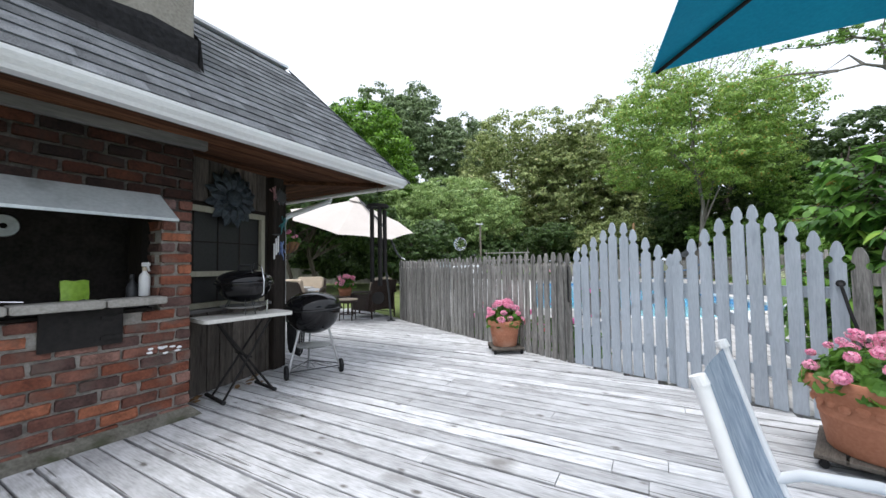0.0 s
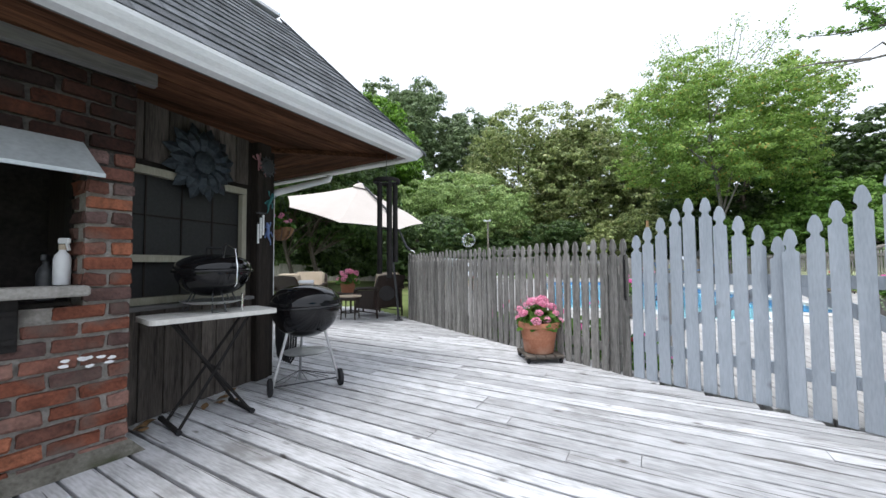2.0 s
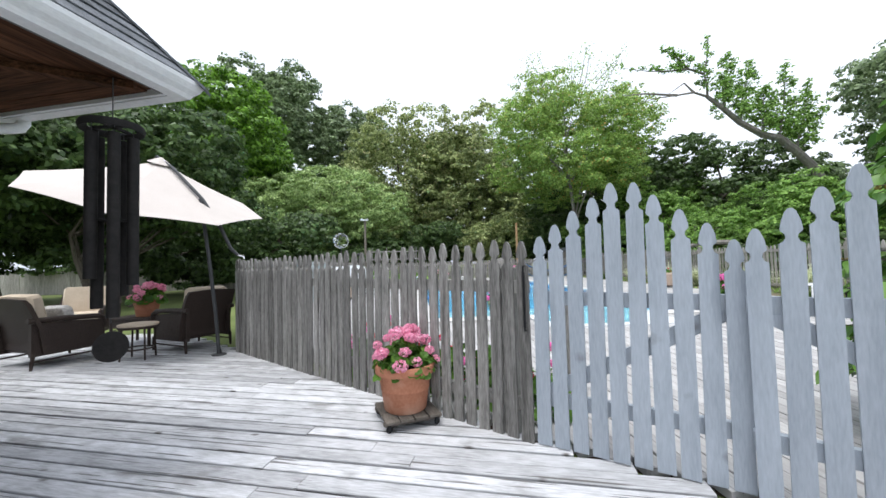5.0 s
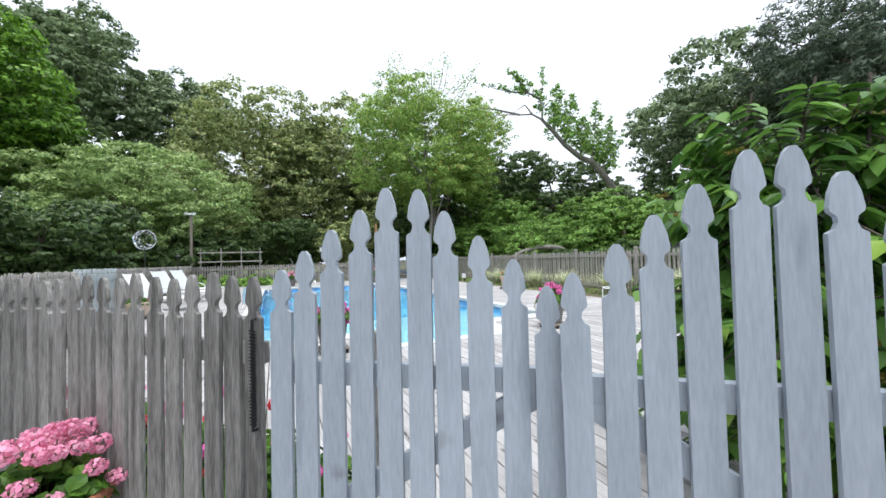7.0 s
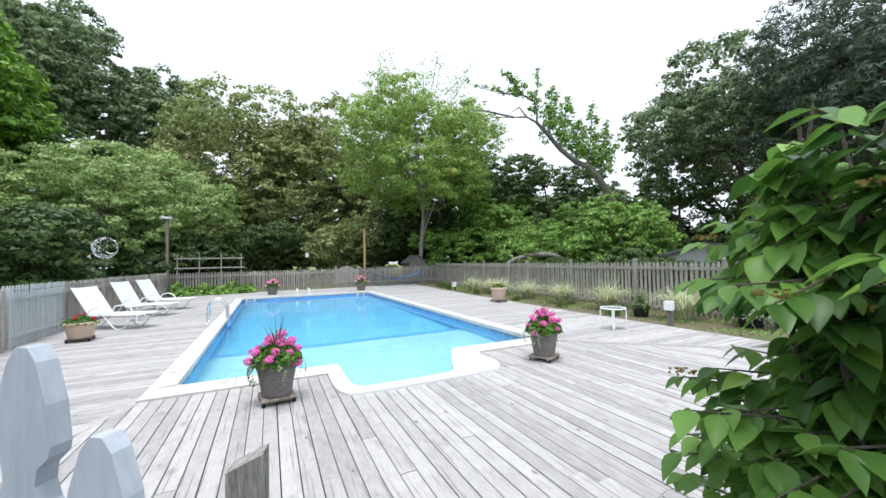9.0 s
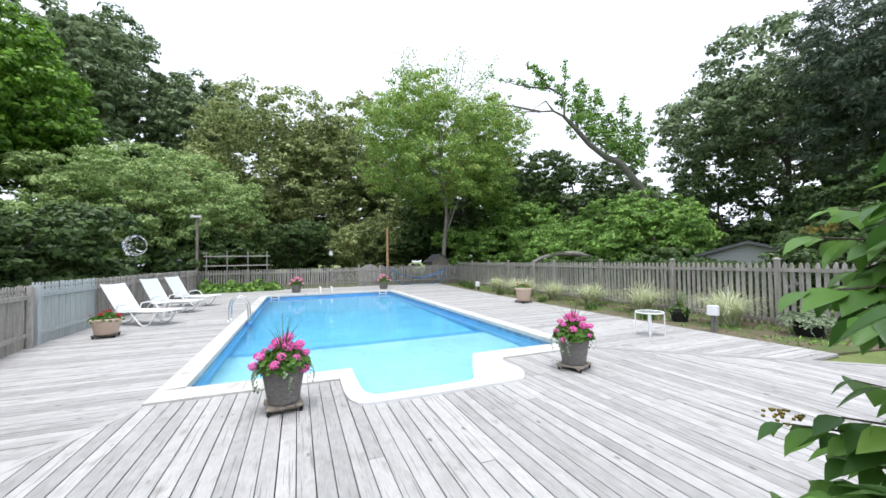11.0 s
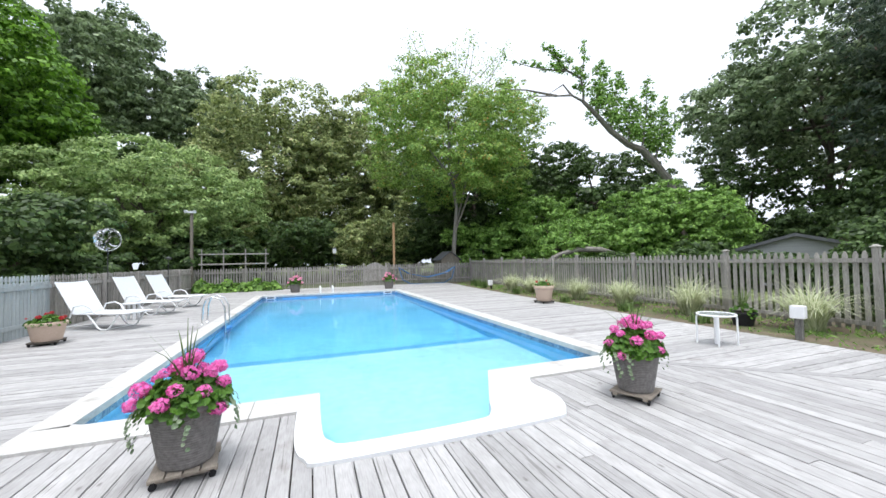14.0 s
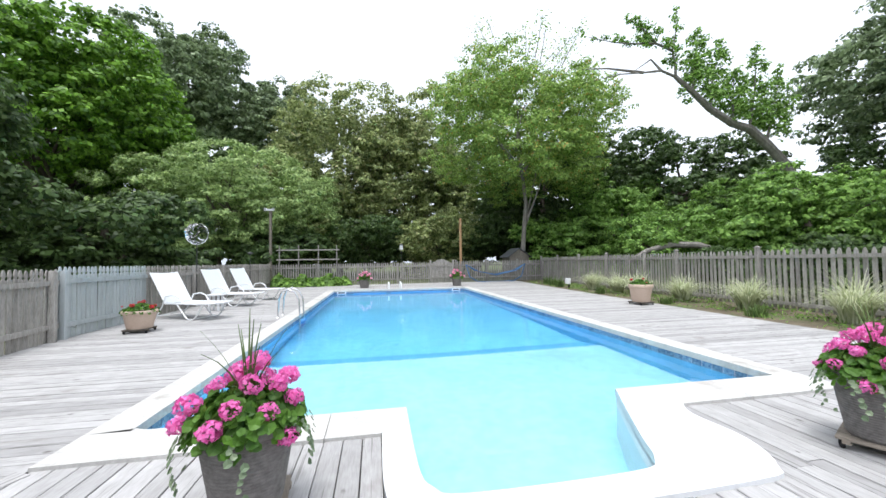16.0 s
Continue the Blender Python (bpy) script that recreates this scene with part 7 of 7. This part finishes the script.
G().lathe([(0, 0.490), (0.252, 0.490), (0.252, 0.496), (0, 0.496)], n=32).ob("tabletop", GLASS, e, "clear glass top")
for k in range(4):
    a = 0.4 + k * 1.571
    G().tube([(0.26 * math.cos(a), 0.26 * math.sin(a), 0.48), (0.275 * math.cos(a), 0.275 * math.sin(a), 0.44), (0.275 * math.cos(a), 0.275 * math.sin(a), 0)], 0.014, 8).ob("leg", WHITE_TUBE, e)
G().tube([(0, 0, 0.48), (0, 0, 0.0)], 0.035, 12).ob("centre_sleeve", WHITE_TUBE, e)
e = thing("outlet_box_post", 9.62, 9.42, -0.03, 15, "white electrical box on a short grey wooden post", "electrical box")
G().box((0, 0, 0.26), (0.10, 0.10, 0.58), bevel=0.008).ob("post", PICKET_GREY, e)
G().box((-0.09, -0.02, 0.50), (0.14, 0.20, 0.22), bevel=0.012).ob("box", WHITE_PLASTIC, e)
e = thing("outlet_box_post", 9.3, 22.2, -0.03, 15, "small white box on a short stake in the bed", "electrical box")
G().box((0, 0, 0.14), (0.06, 0.06, 0.34)).ob("post", DARK_WOOD, e)
G().box((-0.05, 0, 0.36), (0.16, 0.20, 0.26), bevel=0.012).ob("box", WHITE_PLASTIC, e)


def ladder():
    x, y = P(-0.02, 6.55)
    e = thing("pool_ladder", x, y, 0, 4.3, "curved stainless steel pool ladder rails with blue treads", "pool ladder")
    for s in (-1, 1):
        yy = 0.25 * s
        G().tube([(-0.42, yy, 0.0), (-0.40, yy, 0.45), (-0.34, yy, 0.62), (-0.20, yy, 0.70), (-0.02, yy, 0.62), (0.07, yy, 0.42), (0.09, yy, 0.0), (0.09, yy, -0.9)], 0.021, 12).ob("rail", STEEL, e, smooth=True)
        G().lathe([(0.02, 0.0), (0.045, 0.0), (0.045, 0.012), (0.024, 0.03)], (-0.42, yy, 0.0), 14).ob("collar", STEEL, e)
    for z in (-0.12, -0.40, -0.68):
        G().box((0.11, 0, z), (0.10, 0.52, 0.03), bevel=0.008).ob("tread", BLUE_PLASTIC, e, "blue plastic tread")


ladder()
x, y = P(PW / 2 - 0.25, PL + 0.55)
e = thing("slide_rail", x, y, 0, 4.3, "pair of low white hand rails behind the pool", "hand rail")
for s in (-1, 1):
    G().tube([(s * 0.30, 0.0, 0), (s * 0.30, 0.0, 0.20), (s * 0.30, 0.12, 0.28), (s * 0.30, 0.8, 0.30), (s * 0.30, 0.95, 0.22), (s * 0.30, 1.0, 0)], 0.035, 10).ob("rail", WHITE_TUBE, e, smooth=True)
for i, (u, v, a) in enumerate(((1.6, PL - 0.35, 0), (3.3, PL - 0.25, 10), (4.6, PL - 0.3, -5))):
    x, y = P(u, v)
    e = thing("pool_noodle", x, y, -0.13, 4.3 + a, "blue foam pool noodle floating at the far edge", "pool noodle")
    G().tube([(-0.7, 0, 0.0), (-0.2, 0.03, 0.005), (0.4, 0.0, 0.005), (0.8, 0.04, 0)], 0.035, 10).ob("noodle", BLUE_PLASTIC, e, smooth=True)

# poles, spinner, trellis
e = thing("light_pole", -5.90, 27.9, -0.06, 0, "slim grey wooden pole with a white flood lamp", "pole")
G().box((0, 0, 2.25), (0.13, 0.13, 4.6), bevel=0.01).ob("post", WOOD_GREY_SOLID, e)
G().box((0.0, -0.09, 4.50), (0.42, 0.10, 0.10), bevel=0.02).ob("lamp_bracket", WHITE_PLASTIC, e)
for s in (-1, 1):
    G().lathe([(0, 0), (0.05, 0.02), (0.09, 0.16), (0.09, 0.17), (0, 0.15)], (s * 0.16, -0.12, 4.56), 14, Euler((radians(110), 0, 0.4 * s)).to_matrix()).ob("lamp_head", WHITE_PLASTIC, e)
e = thing("wooden_pole", 5.47, 29.95, -0.06, 0, "orange-brown square timber pole", "pole")
G().box((0, 0, 2.1), (0.15, 0.15, 4.25), bevel=0.01, ).ob("post", NEW_POST, e)


def spinner():
    e = thing("wind_spinner", -5.10, 18.85, -0.06, 0, "silver spiral wind spinner on a thin stake", "wind spinner")
    G().tube([(0, 0, 0), (0, 0, 2.1)], 0.014, 8).ob("stake", DARK_METAL, e)
    for k in range(8):
        a = k * math.pi / 4
        pts = []
        for q in range(13):
            t = q / 12
            r = 0.36 * math.sin(math.pi * t) ** 0.7
            b = a + 2.6 * t
            pts.append((r * math.cos(b) * 1.0, 0.05 * math.sin(6.28 * t + k), 2.43 + (r * math.sin(b))))
        g = G()
        rows = [[(p[0], p[1] - 0.03, p[2]), (p[0] * 0.82, p[1] + 0.03, 2.43 + (p[2] - 2.43) * 0.82)] for p in pts]
        g.sheet(rows, 0.004, (0, 1, 0))
        g.ob("blade", STEEL, e)
    G().lathe([(0.345, -0.01), (0.365, -0.01), (0.365, 0.01), (0.345, 0.01), (0.345, -0.01)], (0, 0, 2.43), 36, Euler((radians(90), 0, 0)).to_matrix()).ob("hoop", STEEL, e)


spinner()
e = thing("trellis", -5.45, 28.0, -0.06, 7, "grey wooden trellis frame above the vegetable bed", "trellis")
for x in (0.0, 1.05, 2.15, 3.2):
    G().box((x, 0, 1.22), (0.055, 0.055, 2.5)).ob("upright", FAR_WOOD, e)
for z in (1.62, 2.18):
    G().box((1.6, -0.045, z), (3.5, 0.035, 0.07)).ob("crossbar", FAR_WOOD, e)
e = thing("bird_feeder", 1.55, 30.9, -0.06, 0, "white bird feeder on a thin pole behind the fence", "bird feeder")
G().tube([(0, 0, 0), (0, 0, 2.2)], 0.02, 6).ob("pole", DARK_METAL, e)
G().box((0, 0, 2.38), (0.22, 0.22, 0.32), bevel=0.01).ob("body", WHITE_PLASTIC, e)
G().box((0, 0, 2.58), (0.32, 0.32, 0.10), taper=0.15).ob("roof", DARK_METAL, e)
e = thing("garden_lamp", -5.55, 24.2, -0.06, 0, "small dark garden lamp behind the fence", "lamp")
G().tube([(0, 0, 0), (0, 0, 1.85)], 0.018, 6).ob("pole", DARK_METAL, e)
G().lathe([(0, 2.0), (0.13, 1.92), (0.13, 1.89), (0.04, 1.85)], n=14).ob("head", DARK_METAL, e)
for i in range(9):
    f = 0.02 + i * 0.026
    x, y = on_far(f)
    e = thing("vegetable_plant", x + 0.25, y - 0.55 - 0.25 * (i % 2), -0.03, 0, "leafy green vegetable plant in the corner bed", "vegetable plant", "vegetable bed")
    geranium(e, 0.0, 0.42, 0.7 if i % 3 else 1.0, PETAL_RED, 120 + i, heads=0, leaves=130, leaf=0.11, leafmat=LEAF_BUSH)


def shed():
    e = thing("garden_shed", 9.7, 31.6, -0.06, 10, "small old wooden shed with a grey pitched roof", "shed")
    G().box((0, 0, 0.85), (1.5, 1.2, 1.7)).ob("wall", WOOD_GREY_SOLID, e)
    G().add([(-0.75, -0.6, 1.7), (0.75, -0.6, 1.7), (0, -0.6, 2.2)], [(0, 1, 2)]).ob("gable", WOOD_GREY_SOLID, e)
    for s in (-1, 1):
        G().sheet([[(0, -0.72, 2.26), (0, 0.72, 2.26)], [(s * 0.92, -0.72, 1.62), (s * 0.92, 0.72, 1.62)]], 0.04).ob("roof", ROOF_GREY, e)


shed()


def hammock():
    e = thing("hammock", 7.6, 29.0, -0.04, 6, "faded blue rope hammock hanging from a curved stand", "hammock")
    G().tube([(-2.0, 0, 1.15), (-1.75, 0, 0.35), (-1.2, 0, 0.05), (0, 0, 0.02), (1.2, 0, 0.05), (1.75, 0, 0.35), (2.0, 0, 1.15)], 0.035, 8).ob("stand", BLUE_ROPE, e, smooth=True)
    for k in range(9):
        o = (k - 4) * 0.10
        G().tube([(-1.95, o * 0.1, 1.12), (-1.3, o, 0.72), (0, o, 0.42 + abs(o) * 0.15), (1.3, o, 0.72), (1.95, o * 0.1, 1.12)], 0.014, 5).ob("rope", BLUE_ROPE, e)
    for x in (-1.3, 1.3):
        G().tube([(x, -0.45, 0.72), (x, 0.45, 0.72)], 0.02, 6).ob("spreader_bar", NEW_POST, e)
    for x in (-0.9, 0.9):
        G().box((x, 0, 0.02), (0.08, 1.0, 0.06)).ob("foot", BLUE_ROPE, e)


hammock()
# folded blue lounger and tall pole behind the shrub
e = thing("folded_hammock", 11.5, 7.2, -0.02, 80, "blue fabric hammock bundled on a grey stand", "hammock")
G().tube([(-1.1, 0, 1.5), (-0.9, 0, 0.5), (-0.3, 0, 0.05), (0.8, 0, 0.05), (1.2, 0, 0.6)], 0.03, 8).ob("stand", DARK_METAL, e, smooth=True)
for k in range(5):
    G().tube([(-1.05, 0.02 * k, 0.72), (-0.6, 0.05 * k - 0.1, 0.6), (0.1, 0.08 * k - 0.15, 0.42), (0.8, 0.04 * k - 0.1, 0.55), (1.15, 0.02 * k, 0.6)], 0.045, 6).ob("fabric_fold", BLUE_ROPE, e, smooth=True)

# old short post with a small iron flower behind the gate
e = thing("short_post", 0.97, 4.75, 0, -10, "short bare dark wooden post with a slanted top", "post")
G().add([(-0.07, -0.05, 0), (0.07, -0.05, 0), (0.07, 0.05, 0), (-0.07, 0.05, 0), (-0.07, -0.05, 0.84), (0.07, -0.05, 0.90), (0.07, 0.05, 0.90), (-0.07, 0.05, 0.84)], [(3, 2, 1, 0), (4, 5, 6, 7), (0, 1, 5, 4), (1, 2, 6, 5), (2, 3, 7, 6), (3, 0, 4, 7)]).ob("post", PICKET_GREY, e)
fl = G()
for k in range(7):
    a = k * 0.898
    fl.tube([(-0.13, 0, 0.66), (-0.13 + 0.045 * math.cos(a), 0.005, 0.66 + 0.045 * math.sin(a))], [0.005, 0.011], 6)
fl.tube([(-0.13, 0, 0.66), (-0.06, 0, 0.56)], 0.004, 5)
fl.ob("iron_flower", IRON, e, "small black iron flower")

# ---- beyond the garden ----
def far_house(x, y, rz, w, d, h, roof, label):
    e = thing("neighbour_house", x, y, -0.06, rz, label, "house")
    G().box((0, 0, h / 2), (w, d, h)).ob("wall", FAR_WALL, e)
    for s in (-1, 1):
        G().sheet([[(-w / 2 - 0.3, 0, h + roof), (w / 2 + 0.3, 0, h + roof)], [(-w / 2 - 0.3, s * (d / 2 + 0.4), h - 0.15), (w / 2 + 0.3, s * (d / 2 + 0.4), h - 0.15)]], 0.15).ob("roof", ROOF_GREY, e, "grey shingled roof")
    for s in (-1, 1):
        G().add([(s * w / 2, -d / 2, h), (s * w / 2, d / 2, h), (s * w / 2, 0, h + roof)], [(0, 1, 2)]).ob("gable", FAR_WALL, e)
    for k in (-1, 1):
        wi = G().box((k * w / 4, -d / 2 - 0.02, h * 0.55), (0.9, 0.06, 1.1)).ob("window", WHITE_PLASTIC, e)
        G().box((k * w / 4, -d / 2 - 0.055, h * 0.55), (0.74, 0.02, 0.94)).ob("pane", SCREEN, wi)


FAR_WALL = surf("pale_grey_siding", (0.30, 0.31, 0.32), (0.40, 0.41, 0.42), 2, 0.8, 0.2, stretch=(0.3, 0.3, 8))
far_house(25.3, 18.7, 31.6, 6.6, 8.0, 1.35, 1.15, "neighbouring grey house with a low shingled roof")
far_house(50, 38, -40, 8.0, 6.0, 3.2, 1.5, "far pale house with white windows beyond the trees")
fence_run("board_fence", "grey board fence beyond the lawn", (-30, 21.5), (-6.5, 24.5), -0.06, lambda i, n: 1.35, 0.26, 0.25, FAR_WOOD, "round", (0.3, 1.1), 1, (), 30)
for i, (x, y, h, r, m) in enumerate(((-7.2, 31.5, 4.5, 3.6, LEAF_DARK), (-1.5, 37.5, 6.0, 4.2, LEAF_DARK), (4.5, 37.5, 6.5, 4.2, LEAF_LINDEN), (8.5, 38.5, 6.0, 4.0, LEAF_DARK), (13.2, 33.0, 5.2, 3.2, LEAF_BUSH), (14.5, 29.3, 2.6, 1.8, LEAF_BUSH), (18.8, 22.6, 3.6, 2.6, LEAF_BUSH), (27.5, 29.5, 8.0, 4.5, LEAF_BUSH), (20.6, 19.6, 2.6, 2.2, LEAF_DARK), (33, 31, 8.0, 5.0, LEAF_DARK), (24, 11, 3.4, 2.8, LEAF_DARK), (29, 4, 9, 5, LEAF_PINE), (-24.5, 27, 5.5, 4.2, LEAF_DARK), (-15.5, 27.5, 3.6, 3.4, LEAF_DARK), (-21, 24.5, 4.2, 3.6, LEAF_DARK), (-13.5, 20.5, 3.6, 3.0, LEAF_DARK), (-9.2, 24.2, 2.6, 2.2, LEAF_DARK))):
    tree(x, y, h, r, m, 140 + i, "dense green bush behind the fence", name="bush", n=int(5200 * r), leaf=0.24, clump=0.55, lobes=11, low=0.0, low_lobes=-0.95, category="bush", thick=0.1)


# thin grass and weeds in the bed along the fence
grs = np.random.default_rng(5)
gn = 9000
gy = grs.uniform(7.6, 27.0, gn)
gx = 9.55 - 0.035 * (gy - 7.6) + grs.random(gn) ** 0.8 * 2.1
keep = np.sin(gx * 5.1 + np.sin(gy * 2.3) * 2) + np.sin(gy * 3.7 + gx * 2.2) + grs.normal(size=gn) * 0.7 > 0.15
gp = np.stack([gx, gy, grs.uniform(-0.02, 0.05, gn)], 1)[keep]
gd = grs.normal(size=(len(gp), 3)) * np.array((1, 1, 0.7))
tagged(cards("grass", LEAF_BUSH, gp, gd, 0.085, None, 0.28), "thin green grass and weeds in the mulch bed", "grass", kind="stuff")


# ---- pieces of decks, roof and brickwork ----
deck("terrace_deck", "silvery weathered plank deck with dark gaps", DECK_A, -11.5, 0.142, 0.018, PLANK, 1, 4.0)
deck("pool_deck_near", "sun-bleached plank deck in front of the pool", NEAR_DECK, 94.3, 0.142, 0.0085, PLANK_POOL, 2, 4.6)
deck("pool_deck_left", "sun-bleached plank deck beside the loungers", LEFT_DECK, 4.3, 0.142, 0.0105, PLANK_POOL, 3, 4.6)
deck("pool_deck_right", "sun-bleached plank deck between pool and bed", RIGHT_DECK, 4.3, 0.142, 0.0105, PLANK_POOL, 4, 4.6)
# dark soil seen through the gaps, added to deepen their shade
for outline in (DECK_A, NEAR_DECK, LEFT_DECK, RIGHT_DECK):
    tagged(G().prism(outline, -0.0585, -0.054).ob("soil", SOIL), "dark soil sheet added under the deck boards to blacken their gaps", "soil", kind="structure")
# boards that cover the mitred joints
for (ax, ay), (bx, by) in ((P(-0.31, -0.47), (-1.25, 7.2)), (P(PW + 0.31, -0.47), (8.55, 7.25)), ((8.55, 7.25), (10.3, 5.9))):
    L = math.hypot(bx - ax, by - ay)
    tagged(G().box((0, 0, 0), (L, 0.13, 0.03), bevel=0.006).ob("joint_board", PLANK_POOL, m=pose((ax + bx) / 2, (ay + by) / 2, -0.009, 0, 0, math.degrees(math.atan2(by - ay, bx - ax)))), "grey plank covering the joint of two decks", "plank", kind="structure")
shingles(HOUSE)
bricks(BBQ)
